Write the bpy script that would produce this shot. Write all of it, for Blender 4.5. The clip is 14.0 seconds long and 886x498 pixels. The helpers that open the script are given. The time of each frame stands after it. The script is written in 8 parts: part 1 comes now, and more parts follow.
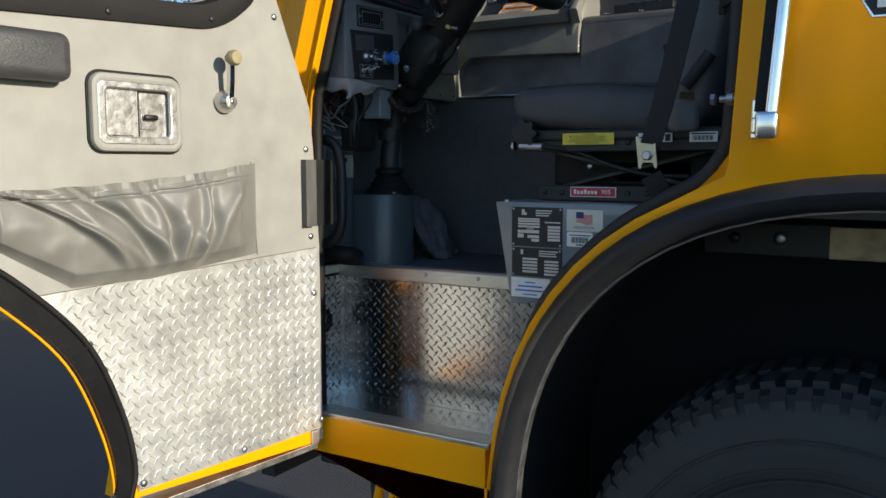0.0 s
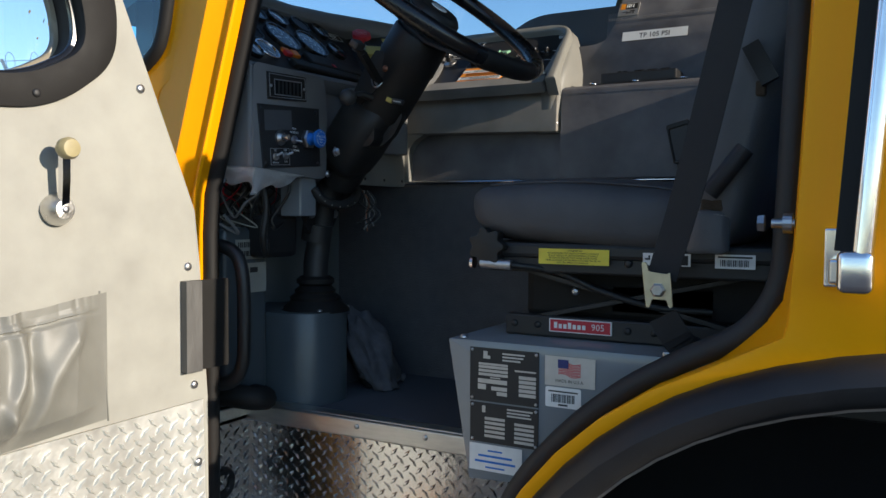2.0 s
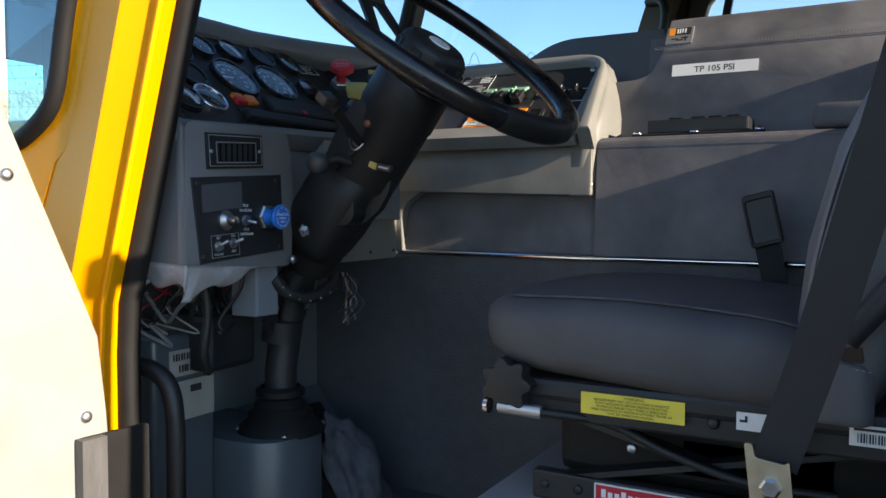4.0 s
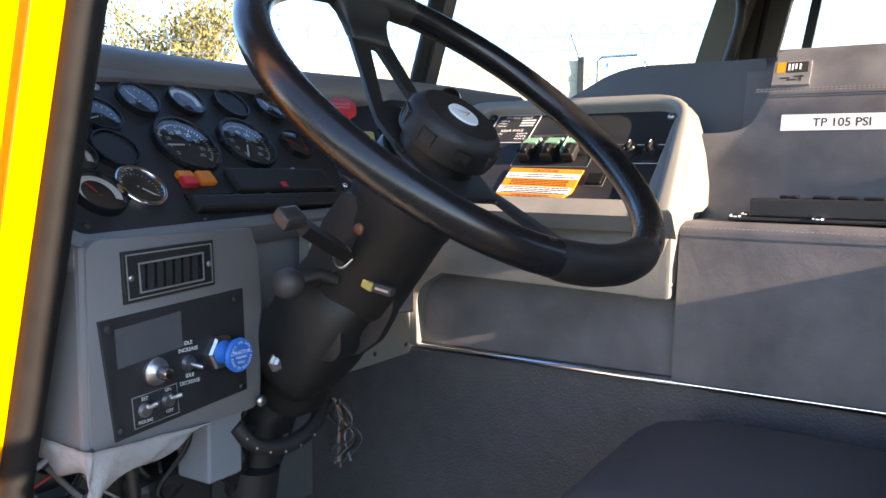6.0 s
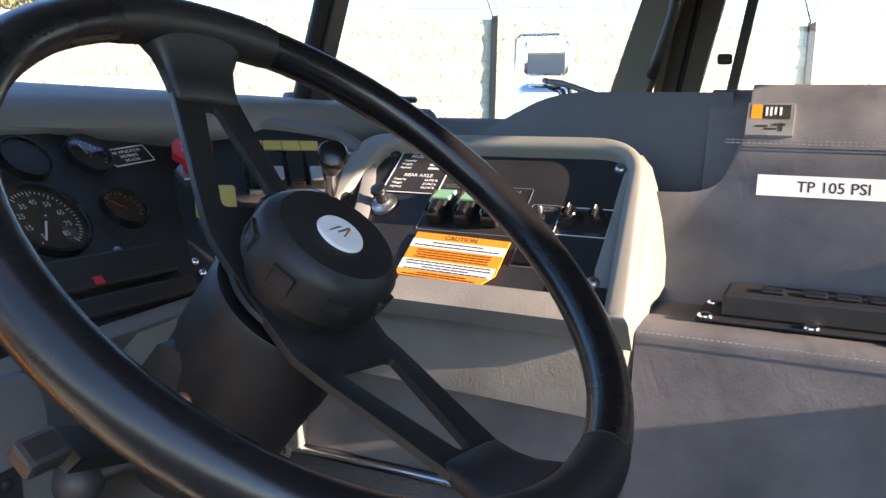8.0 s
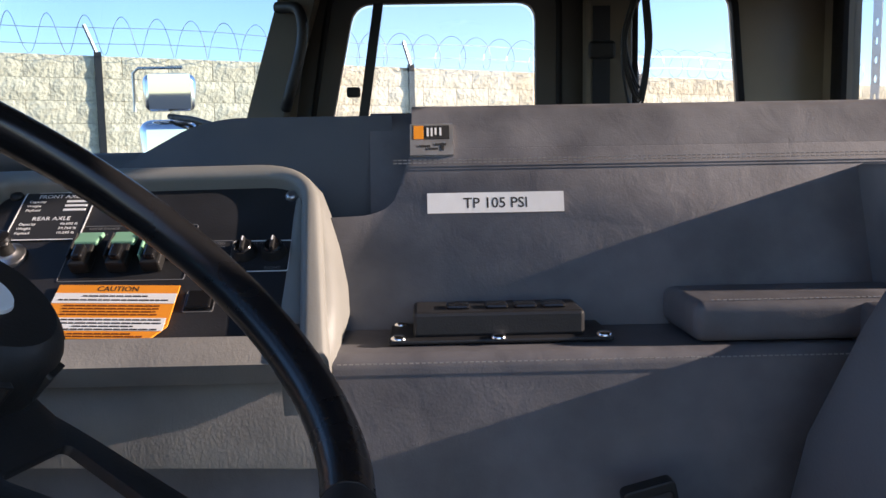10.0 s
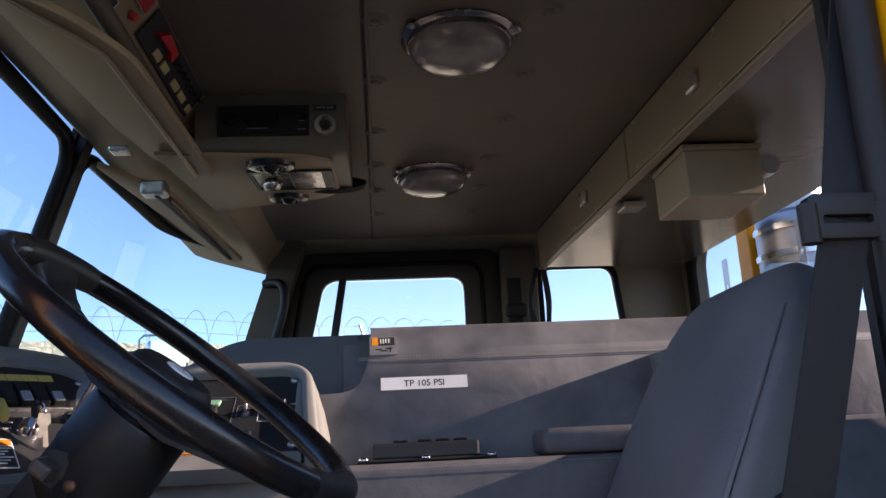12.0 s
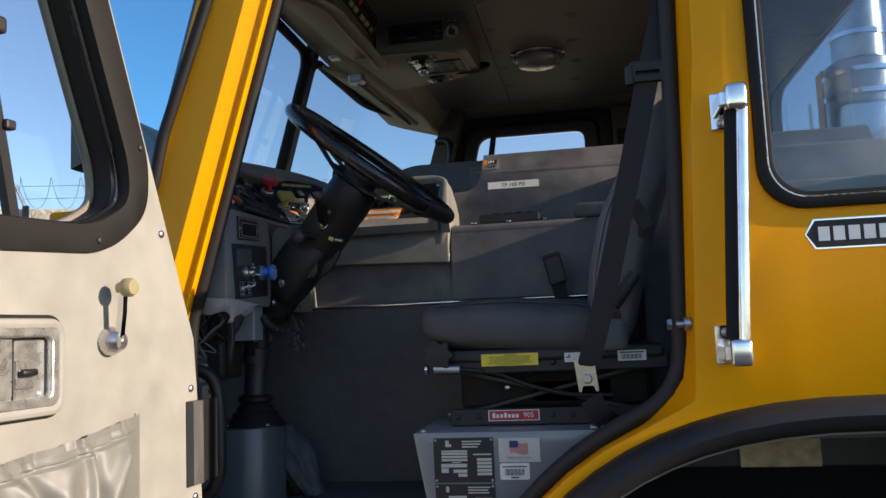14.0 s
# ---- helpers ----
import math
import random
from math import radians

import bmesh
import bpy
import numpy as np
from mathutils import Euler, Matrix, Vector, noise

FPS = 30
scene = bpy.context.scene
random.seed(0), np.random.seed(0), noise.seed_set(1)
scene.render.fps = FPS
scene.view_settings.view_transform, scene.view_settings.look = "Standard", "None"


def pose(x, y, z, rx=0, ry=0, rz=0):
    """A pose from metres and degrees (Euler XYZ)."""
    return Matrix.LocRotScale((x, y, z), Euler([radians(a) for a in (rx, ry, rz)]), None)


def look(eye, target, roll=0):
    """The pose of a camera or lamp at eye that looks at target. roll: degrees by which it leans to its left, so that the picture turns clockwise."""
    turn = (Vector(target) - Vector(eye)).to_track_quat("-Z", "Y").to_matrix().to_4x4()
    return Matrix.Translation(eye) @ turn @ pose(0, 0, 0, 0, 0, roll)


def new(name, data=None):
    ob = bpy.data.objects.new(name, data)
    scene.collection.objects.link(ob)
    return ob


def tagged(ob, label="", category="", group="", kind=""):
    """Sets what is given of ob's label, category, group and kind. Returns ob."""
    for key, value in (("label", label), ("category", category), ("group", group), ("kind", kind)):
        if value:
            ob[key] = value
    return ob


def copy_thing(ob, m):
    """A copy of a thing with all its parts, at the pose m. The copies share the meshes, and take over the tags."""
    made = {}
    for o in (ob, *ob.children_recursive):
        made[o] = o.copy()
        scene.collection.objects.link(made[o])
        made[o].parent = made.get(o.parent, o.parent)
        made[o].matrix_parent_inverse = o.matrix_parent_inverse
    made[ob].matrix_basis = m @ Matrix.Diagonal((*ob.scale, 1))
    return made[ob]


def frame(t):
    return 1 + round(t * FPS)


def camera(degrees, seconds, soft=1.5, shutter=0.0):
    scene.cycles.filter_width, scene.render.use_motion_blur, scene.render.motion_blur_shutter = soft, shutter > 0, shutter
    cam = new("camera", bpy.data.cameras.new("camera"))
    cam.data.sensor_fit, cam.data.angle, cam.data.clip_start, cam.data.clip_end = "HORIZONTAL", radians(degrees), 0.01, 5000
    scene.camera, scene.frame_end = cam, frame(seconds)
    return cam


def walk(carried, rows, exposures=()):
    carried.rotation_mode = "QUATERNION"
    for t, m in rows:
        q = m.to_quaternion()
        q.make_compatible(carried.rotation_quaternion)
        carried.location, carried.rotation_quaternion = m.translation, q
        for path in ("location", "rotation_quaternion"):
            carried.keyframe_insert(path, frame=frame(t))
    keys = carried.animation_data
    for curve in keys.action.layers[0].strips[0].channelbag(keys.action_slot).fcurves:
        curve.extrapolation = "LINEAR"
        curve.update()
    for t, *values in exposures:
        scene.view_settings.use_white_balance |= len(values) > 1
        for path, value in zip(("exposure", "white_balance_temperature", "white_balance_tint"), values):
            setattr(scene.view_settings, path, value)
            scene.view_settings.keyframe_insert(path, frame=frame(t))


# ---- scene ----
cam = camera(57.6, 14.0)
METRES, EYE, TILT, LEAN, TURN = 3.9, 1.6, -6.0, 0.0, 30.8
ROWS = [
    (0.0, 0.0, 0.0, 0.0, -0.0, 0.0, 0.0),
    (0.5, -0.0028, 0.0361, 0.0127, -0.16, 0.17, -0.03),
    (1.0, -0.002, 0.0695, 0.0238, -1.98, 1.3, 0.46),
    (1.5, 0.0079, 0.1104, 0.0377, -2.48, 2.38, 0.57),
    (2.0, 0.0191, 0.1432, 0.052, -1.98, 3.49, -0.17),
    (2.5, 0.0217, 0.1701, 0.0643, -1.58, 4.17, -0.28),
    (3.0, 0.0148, 0.1998, 0.0783, -2.92, 4.29, 0.04),
    (5.5, 0.0379, 0.331, 0.1586, 0.49, 1.0, -0.46),
    (6.0, 0.0287, 0.355, 0.1742, 0.53, 0.49, -0.72),
    (6.5, 0.0254, 0.3709, 0.1908, 0.65, -0.46, -0.91),
    (7.0, 0.0294, 0.3931, 0.2055, 0.79, -1.38, -1.72),
    (7.5, 0.0351, 0.4129, 0.2162, 0.15, -2.79, -2.01),
    (8.0, 0.0362, 0.4323, 0.2206, -5.67, -3.08, -0.59),
    (8.5, 0.0372, 0.4502, 0.2236, -11.61, -2.61, 1.28),
    (9.0, 0.0381, 0.4596, 0.2247, -19.8, -2.62, 2.58),
    (11.5, -0.0222, 0.3824, 0.1803, -36.78, 11.64, 5.68),
    (12.0, -0.0493, 0.3306, 0.1596, -34.6, 18.87, 6.17),
    (12.5, -0.0811, 0.2775, 0.1354, -32.6, 20.54, 5.85),
    (13.0, -0.098, 0.2203, 0.0996, -28.09, 18.48, 5.9),
    (13.5, -0.1076, 0.1521, 0.0718, -23.53, 15.24, 5.13),
    (14.0, -0.1174, 0.0702, 0.0431, -20.01, 11.48, 4.45),
]
walk(cam, [(t, pose(0, 0, EYE, TILT, LEAN, TURN) @ pose(METRES * x, METRES * y, METRES * z, 90 + pitch, roll, yaw)) for t, x, y, z, yaw, pitch, roll in ROWS],
     exposures=[(0.0, 0.72, 6800, 9), (2.0, 0.92, 6800, 11), (3.0, 1.30, 6700, 12), (4.2, 1.7, 7200, 15), (5.5, 2.82, 7900, 22), (6.5, 2.65, 7900, 23), (7.5, 2.55, 7800, 22), (8.0, 2.55, 7750, 22), (8.5, 2.22, 7650, 21), (9.0, 1.68, 7200, 21),
                (11.5, 1.56, 6900, 27), (12.0, 1.66, 7050, 29), (12.5, 1.82, 8400, 41), (13.0, 1.66, 8900, 40), (13.5, 1.4, 8000, 30), (14.0, 0.92, 7350, 18)])

# ---- world, sun, exposure ----
SUN_FROM = Vector((1.0, -0.06, 0.29))
world = bpy.data.worlds.new("sky")
scene.world = world
world.use_nodes = True
wn = world.node_tree.nodes
sky = wn.new("ShaderNodeTexSky")
sky.sky_type, sky.sun_disc = "NISHITA", False
sky.sun_elevation, sky.sun_rotation = math.atan(0.29), radians(93)
sky.altitude, sky.air_density, sky.dust_density, sky.ozone_density = 200, 1.0, 0.0, 3.5
world.node_tree.links.new(sky.outputs[0], wn["Background"].inputs[0])
wn["Background"].inputs[1].default_value = 0.15
sun = new("sun", bpy.data.lights.new("sun", "SUN"))
sun.data.energy, sun.data.angle, sun.data.color = 3.7, radians(0.53), (1.0, 0.91, 0.78)
sun.matrix_world = look((0, 0, 0), -SUN_FROM)
sun.location = (6, -1, 5)


# ---- materials ----
def surf(name, c1, c2=None, scale=8.0, rough=0.5, rough2=None, metal=0.0, bump=0.0, bscale=200.0, spec=0.5, coat=0.0, big=0.15, detail=6.0, stretch=None):
    """Two scales of colour, a gloss that varies and a fine relief, all in metres."""
    m = bpy.data.materials.new(name)
    m.use_nodes = True
    n, k = m.node_tree.nodes, m.node_tree.links
    b = n["Principled BSDF"]
    c2 = c2 or tuple(v * 0.8 for v in c1)
    tc = n.new("ShaderNodeTexCoord")
    src = tc.outputs["Object"]
    if stretch:
        mp = n.new("ShaderNodeMapping")
        mp.inputs["Scale"].default_value = stretch
        k.new(src, mp.inputs[0])
        src = mp.outputs[0]
    a = n.new("ShaderNodeTexNoise")
    a.inputs["Scale"].default_value, a.inputs["Detail"].default_value = scale, detail
    k.new(src, a.inputs["Vector"])
    g = n.new("ShaderNodeTexNoise")
    g.inputs["Scale"].default_value, g.inputs["Detail"].default_value = scale * big, 3.0
    k.new(src, g.inputs["Vector"])
    mx = n.new("ShaderNodeMix")
    mx.data_type = "FLOAT"
    mx.inputs[0].default_value = 0.5
    k.new(a.outputs[0], mx.inputs[2])
    k.new(g.outputs[0], mx.inputs[3])
    r = n.new("ShaderNodeValToRGB")
    r.color_ramp.elements[0].position, r.color_ramp.elements[1].position = 0.36, 0.64
    r.color_ramp.elements[0].color, r.color_ramp.elements[1].color = (*c2, 1), (*c1, 1)
    k.new(mx.outputs[0], r.inputs[0])
    k.new(r.outputs[0], b.inputs["Base Color"])
    mr = n.new("ShaderNodeMapRange")
    mr.inputs[1].default_value, mr.inputs[2].default_value = 0.35, 0.65
    mr.inputs[3].default_value, mr.inputs[4].default_value = rough, rough2 if rough2 is not None else min(1.0, rough * 1.25)
    k.new(mx.outputs[0], mr.inputs[0])
    k.new(mr.outputs[0], b.inputs["Roughness"])
    b.inputs["Metallic"].default_value = metal
    b.inputs["Specular IOR Level"].default_value = spec
    b.inputs["Coat Weight"].default_value, b.inputs["Coat Roughness"].default_value = coat, 0.08
    if bump:
        f = n.new("ShaderNodeTexNoise")
        f.inputs["Scale"].default_value, f.inputs["Detail"].default_value = bscale, 4.0
        k.new(src, f.inputs["Vector"])
        bp = n.new("ShaderNodeBump")
        bp.inputs["Strength"].default_value, bp.inputs["Distance"].default_value = bump, 0.6 / bscale
        k.new(f.outputs[0], bp.inputs["Height"])
        k.new(bp.outputs[0], b.inputs["Normal"])
    return m


def plain(name, c, rough=0.5, metal=0.0):
    return surf(name, c, tuple(v * 0.88 for v in c), 40.0, rough, metal=metal)


def clear(name, tint, alpha_gloss=0.0, rough=0.0):
    """Thin glass: a faint mirror over see-through."""
    m = bpy.data.materials.new(name)
    m.use_nodes = True
    n, k = m.node_tree.nodes, m.node_tree.links
    n.remove(n["Principled BSDF"])
    t, g, x = n.new("ShaderNodeBsdfTransparent"), n.new("ShaderNodeBsdfGlossy"), n.new("ShaderNodeMixShader")
    t.inputs[0].default_value = (*tint, 1)
    g.inputs["Roughness"].default_value = rough
    f = n.new("ShaderNodeLayerWeight")
    pw = n.new("ShaderNodeMath")
    pw.operation = "POWER"
    pw.inputs[1].default_value = 4.0
    k.new(f.outputs["Facing"], pw.inputs[0])
    ma = n.new("ShaderNodeMath")
    ma.operation = "MULTIPLY_ADD"
    ma.inputs[1].default_value, ma.inputs[2].default_value = 0.7, 0.05 + alpha_gloss
    k.new(pw.outputs[0], ma.inputs[0])
    k.new(ma.outputs[0], x.inputs[0])
    k.new(t.outputs[0], x.inputs[1])
    k.new(g.outputs[0], x.inputs[2])
    k.new(x.outputs[0], n["Material Output"].inputs[0])
    return m


YELLOW = surf("yellow_paint", (0.95, 0.370, 0.003), (0.88, 0.336, 0.003), 3.0, 0.34, 0.44, spec=0.14, coat=0.05, bump=0.05, bscale=90)
RUBBER = surf("black_rubber", (0.014, 0.013, 0.0125), (0.009, 0.0085, 0.008), 25, 0.55, 0.75, bump=0.12, bscale=300, spec=0.25)
TYRE = surf("tyre_rubber", (0.040, 0.040, 0.041), (0.022, 0.022, 0.023), 12, 0.6, 0.85, bump=0.3, bscale=160, spec=0.4)
DOORVINYL = surf("pale_grey_vinyl", (0.335, 0.328, 0.288), (0.255, 0.248, 0.218), 14, 0.55, 0.72, bump=0.22, bscale=420)
# darker copy of the tread plate: the step well's shade is in its colour
TREADDARK = surf("shaded_tread_plate", (0.66, 0.655, 0.64), (0.48, 0.475, 0.465), 26, 0.14, 0.24, metal=1.0, bump=0.05, bscale=70)
CUSHION = surf("worn_seat_vinyl", (0.092, 0.092, 0.098), (0.062, 0.062, 0.067), 9, 0.52, 0.68, spec=0.3, bump=0.2, bscale=330, big=0.35)
# rubber of the check lip, with its sunlit grey put into the colour
CHECKRUBBER = surf("sunlit_grey_rubber", (0.10, 0.097, 0.092), (0.06, 0.058, 0.056), 30, 0.4, 0.6, bump=0.25, bscale=120, stretch=(1, 1, 0.3))
CONSOLE = surf("brown_console_moulding", (0.130, 0.108, 0.080), (0.10, 0.084, 0.062), 8, 0.5, 0.65, bump=0.15, bscale=260)
ARMPAD = surf("dark_armrest_vinyl", (0.060, 0.060, 0.058), (0.040, 0.040, 0.039), 16, 0.34, 0.5, bump=0.25, bscale=160, stretch=(1, 1, 3))
BRASSKNOB = surf("dull_brass_knob", (0.42, 0.35, 0.19), (0.30, 0.25, 0.13), 40, 0.4, 0.55)
FIREWALL = surf("blue_grey_firewall_paint", (0.150, 0.168, 0.176), (0.118, 0.133, 0.140), 5, 0.45, 0.6, bump=0.06, bscale=120)
DARKPED = surf("dark_teal_metal_paint", (0.070, 0.088, 0.100), (0.055, 0.070, 0.080), 6, 0.28, 0.46, bump=0.06, bscale=120)
POCKET = surf("grey_pocket_vinyl", (0.195, 0.192, 0.170), (0.155, 0.152, 0.134), 18, 0.42, 0.54, bump=0.16, bscale=380)
LEATHER = surf("grey_engine_vinyl", (0.172, 0.166, 0.172), (0.078, 0.076, 0.084), 14, 0.5, 0.72, bump=0.16, bscale=420, big=0.3)
SEATVINYL = surf("blue_grey_seat_vinyl", (0.138, 0.142, 0.153), (0.090, 0.094, 0.104), 8, 0.42, 0.6, bump=0.25, bscale=330)
DASHGREY = surf("grey_moulding", (0.160, 0.160, 0.161), (0.125, 0.125, 0.127), 8, 0.5, 0.65, bump=0.12, bscale=350)
CREAM = surf("cream_grey_moulding", (0.232, 0.228, 0.205), (0.186, 0.183, 0.166), 9, 0.5, 0.65, bump=0.1, bscale=300)
PEDGREY = surf("blue_grey_metal_paint", (0.215, 0.240, 0.260), (0.18, 0.20, 0.218), 6, 0.10, 0.16, bump=0.06, bscale=120)
FLOORMAT = surf("dark_floor_mat", (0.10, 0.105, 0.118), (0.072, 0.076, 0.087), 15, 0.6, 0.8, bump=0.5, bscale=330)
MATPEBBLE = surf("pebbled_black_mat", (0.094, 0.092, 0.100), (0.066, 0.065, 0.072), 30, 0.38, 0.52, bump=1.0, bscale=260)
BLACK = surf("black_plastic", (0.020, 0.0192, 0.0185), (0.012, 0.0116, 0.0112), 30, 0.42, 0.58, bump=0.12, bscale=400, spec=0.4)
PANEL = surf("black_panel", (0.0225, 0.0228, 0.0250), (0.0140, 0.0143, 0.0160), 22, 0.42, 0.6, bump=0.18, bscale=420, spec=0.4)
SEALRUBBER = surf("dusty_seal_rubber", (0.030, 0.029, 0.030), (0.020, 0.0195, 0.020), 25, 0.5, 0.7, bump=0.12, bscale=300, spec=0.35)
GLOSSBLACK = surf("gloss_black", (0.010, 0.010, 0.011), (0.008, 0.008, 0.009), 20, 0.22, 0.3)
BLACKMETAL = surf("black_painted_steel", (0.018, 0.0178, 0.0185), (0.010, 0.010, 0.0105), 18, 0.4, 0.6, bump=0.08, bscale=180)
CHROME = surf("chrome", (0.85, 0.85, 0.86), (0.72, 0.72, 0.74), 30, 0.08, 0.2, metal=1.0)
DULLCHROME = surf("worn_chrome", (0.72, 0.71, 0.68), (0.56, 0.55, 0.52), 60, 0.22, 0.42, metal=1.0, bump=0.2, bscale=80)
ALU = surf("aluminium", (0.62, 0.61, 0.58), (0.48, 0.47, 0.45), 26, 0.32, 0.5, metal=1.0, bump=0.06, bscale=150, stretch=(1, 6, 6))
TREAD = surf("aluminium_tread_plate", (0.74, 0.745, 0.71), (0.61, 0.615, 0.585), 40, 0.33, 0.46, metal=0.75, bump=0.12, bscale=120)
STEEL = surf("zinc_steel", (0.55, 0.55, 0.56), (0.40, 0.40, 0.41), 60, 0.28, 0.45, metal=1.0)
CEILING = surf("brown_grey_headliner", (0.152, 0.124, 0.088), (0.112, 0.093, 0.067), 5, 0.5, 0.7, bump=0.2, bscale=240)
OLIVE = surf("beige_metal_paint", (0.275, 0.235, 0.170), (0.215, 0.183, 0.132), 5, 0.34, 0.5, bump=0.06, bscale=150)
CABINET = surf("glossy_beige_cabinet_paint", (0.115, 0.094, 0.064), (0.09, 0.074, 0.05), 5, 0.13, 0.22, bump=0.03, bscale=30)
SURROUND = surf("dark_brown_window_moulding", (0.048, 0.041, 0.032), (0.034, 0.029, 0.023), 9, 0.4, 0.55, bump=0.1, bscale=200)
VISOR = surf("taupe_visor_vinyl", (0.36, 0.27, 0.157), (0.26, 0.193, 0.110), 9, 0.55, 0.7, bump=0.25, bscale=260)
CONSVINYL = surf("brown_grey_console_vinyl", (0.262, 0.250, 0.224), (0.175, 0.166, 0.152), 13, 0.5, 0.7, bump=0.16, bscale=380, big=0.35)
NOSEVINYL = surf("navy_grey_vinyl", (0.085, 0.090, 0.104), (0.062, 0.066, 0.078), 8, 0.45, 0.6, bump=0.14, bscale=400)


def creased(m, scale, height, stretch=(1, 1, 1)):
    """Soft wrinkles and dents over the fine grain of a vinyl."""
    n, k = m.node_tree.nodes, m.node_tree.links
    b = n["Principled BSDF"]
    tc, mp, nz, bp = n.new("ShaderNodeTexCoord"), n.new("ShaderNodeMapping"), n.new("ShaderNodeTexNoise"), n.new("ShaderNodeBump")
    mp.inputs["Scale"].default_value = stretch
    nz.inputs["Scale"].default_value, nz.inputs["Detail"].default_value, nz.inputs["Distortion"].default_value = scale, 7.0, 1.2
    bp.inputs["Strength"].default_value, bp.inputs["Distance"].default_value = 0.6, height
    k.new(tc.outputs["Object"], mp.inputs[0])
    k.new(mp.outputs[0], nz.inputs["Vector"])
    k.new(nz.outputs[0], bp.inputs["Height"])
    old = b.inputs["Normal"].links
    if old:
        k.new(old[0].from_socket, bp.inputs["Normal"])
    k.new(bp.outputs[0], b.inputs["Normal"])


creased(LEATHER, 26, 0.0013, (1, 1, 0.8))
creased(CONSVINYL, 95, 0.0006, (1.4, 1, 0.6))
creased(CUSHION, 22, 0.0012)
creased(SEATVINYL, 16, 0.0012)
creased(DOORVINYL, 9, 0.0015)
creased(CEILING, 12, 0.003)
WHITE = plain("white_label", (0.78, 0.78, 0.76), 0.5)
INK = plain("black_ink", (0.02, 0.02, 0.02), 0.6)
REDLABEL = plain("red_label", (0.54, 0.022, 0.04), 0.35)
REDPLASTIC = plain("red_plastic", (0.62, 0.03, 0.035), 0.4)
BROWNINK = plain("brown_ink", (0.22, 0.05, 0.01), 0.6)
ORANGE = plain("orange_label", (0.86, 0.29, 0.02), 0.5)
AMBER = plain("amber_plastic", (0.75, 0.2, 0.02), 0.35)
PIPING = surf("pale_piping_vinyl", (0.40, 0.33, 0.23), (0.30, 0.25, 0.17), 12, 0.4, 0.5)
YLAMP = plain("pale_lamp_lens", (0.55, 0.47, 0.22), 0.35)
YLABEL = plain("yellow_label", (0.72, 0.58, 0.06), 0.5)
YKNOB = plain("dull_yellow_plastic", (0.56, 0.42, 0.11), 0.5)
ROCKGREY = plain("worn_grey_plastic", (0.30, 0.32, 0.36), 0.45)
BLUE = plain("blue_plastic", (0.004, 0.155, 0.56), 0.35)
GREEN = plain("pale_green_plastic", (0.20, 0.42, 0.27), 0.5)
SILVERPLATE = surf("etched_silver_plate", (0.55, 0.55, 0.55), (0.46, 0.46, 0.46), 50, 0.4, 0.5, metal=0.8)
GAUGEFACE = plain("gauge_face", (0.012, 0.012, 0.014), 0.5)
GLASS = clear("window_glass", (0.86, 0.90, 0.93))
SCREENGLASS = clear("windscreen_glass", (0.52, 0.66, 0.73), -0.042)
SIDEGLASS = clear("blue_tinted_glass", (0.78, 0.87, 0.93))
TINTGLASS = clear("tinted_glass", (0.48, 0.80, 0.92), 0.02)
GAUGEGLASS = clear("gauge_glass", (0.95, 0.95, 0.95), 0.12)
DISH = surf("satin_latch_metal", (0.78, 0.77, 0.73), (0.60, 0.59, 0.56), 60, 0.24, 0.36, metal=0.85, bump=0.10, bscale=45)
FLARE = surf("wheel_arch_rubber", (0.019, 0.0195, 0.022), (0.013, 0.0135, 0.0155), 18, 0.42, 0.56, bump=0.08, bscale=250, spec=0.45)
LENS = surf("frosted_lens", (0.30, 0.28, 0.235), (0.15, 0.14, 0.12), 14, 0.12, 0.22, bump=0.15, bscale=60, coat=0.6)
BRASS = surf("yellow_zinc_steel", (0.62, 0.55, 0.40), (0.46, 0.40, 0.29), 40, 0.32, 0.45, metal=0.9)
FOAM = surf("brown_foam", (0.075, 0.055, 0.038), (0.05, 0.037, 0.026), 60, 0.9, bump=0.5, bscale=200)
BLACKPAD = surf("dark_padded_vinyl", (0.036, 0.036, 0.040), (0.026, 0.026, 0.030), 20, 0.45, 0.6, bump=0.15, bscale=300)
PATCH = surf("rust_stained_plate", (0.62, 0.48, 0.30), (0.30, 0.21, 0.12), 30, 0.6, 0.8, bump=0.3, bscale=80)
KEYMETAL = surf("worn_key_metal", (0.20, 0.18, 0.15), (0.12, 0.11, 0.10), 60, 0.4, 0.55, metal=0.7)
RIMCHROME = surf("aged_chrome", (0.45, 0.43, 0.41), (0.28, 0.26, 0.25), 40, 0.16, 0.32, metal=1.0)
MIRROR = surf("mirror", (0.9, 0.9, 0.9), (0.88, 0.88, 0.88), 5, 0.02, 0.03, metal=1.0)
WELL = surf("undercoated_steel", (0.010, 0.010, 0.011), (0.006, 0.006, 0.007), 12, 0.85, 0.95, bump=0.2, bscale=90, spec=0.2)
ASPHALT = surf("asphalt", (0.046, 0.046, 0.050), (0.032, 0.032, 0.036), 3.0, 0.85, 0.95, bump=0.6, bscale=90)
BLOCK = surf("tan_split_block", (0.84, 0.72, 0.51), (0.64, 0.53, 0.36), 9.0, 0.85, 0.95, bump=0.8, bscale=22, big=0.05)
MORTAR = surf("mortar", (0.70, 0.60, 0.43), (0.60, 0.50, 0.35), 9.0, 0.9, 0.95)
BELT = surf("black_webbing", (0.020, 0.020, 0.023), (0.014, 0.014, 0.016), 60, 0.7, 0.85, bump=0.5, bscale=500)
THREAD = plain("pale_thread", (0.30, 0.29, 0.28), 0.8)
BARK = surf("bark", (0.12, 0.09, 0.06), (0.07, 0.05, 0.035), 20, 0.9)
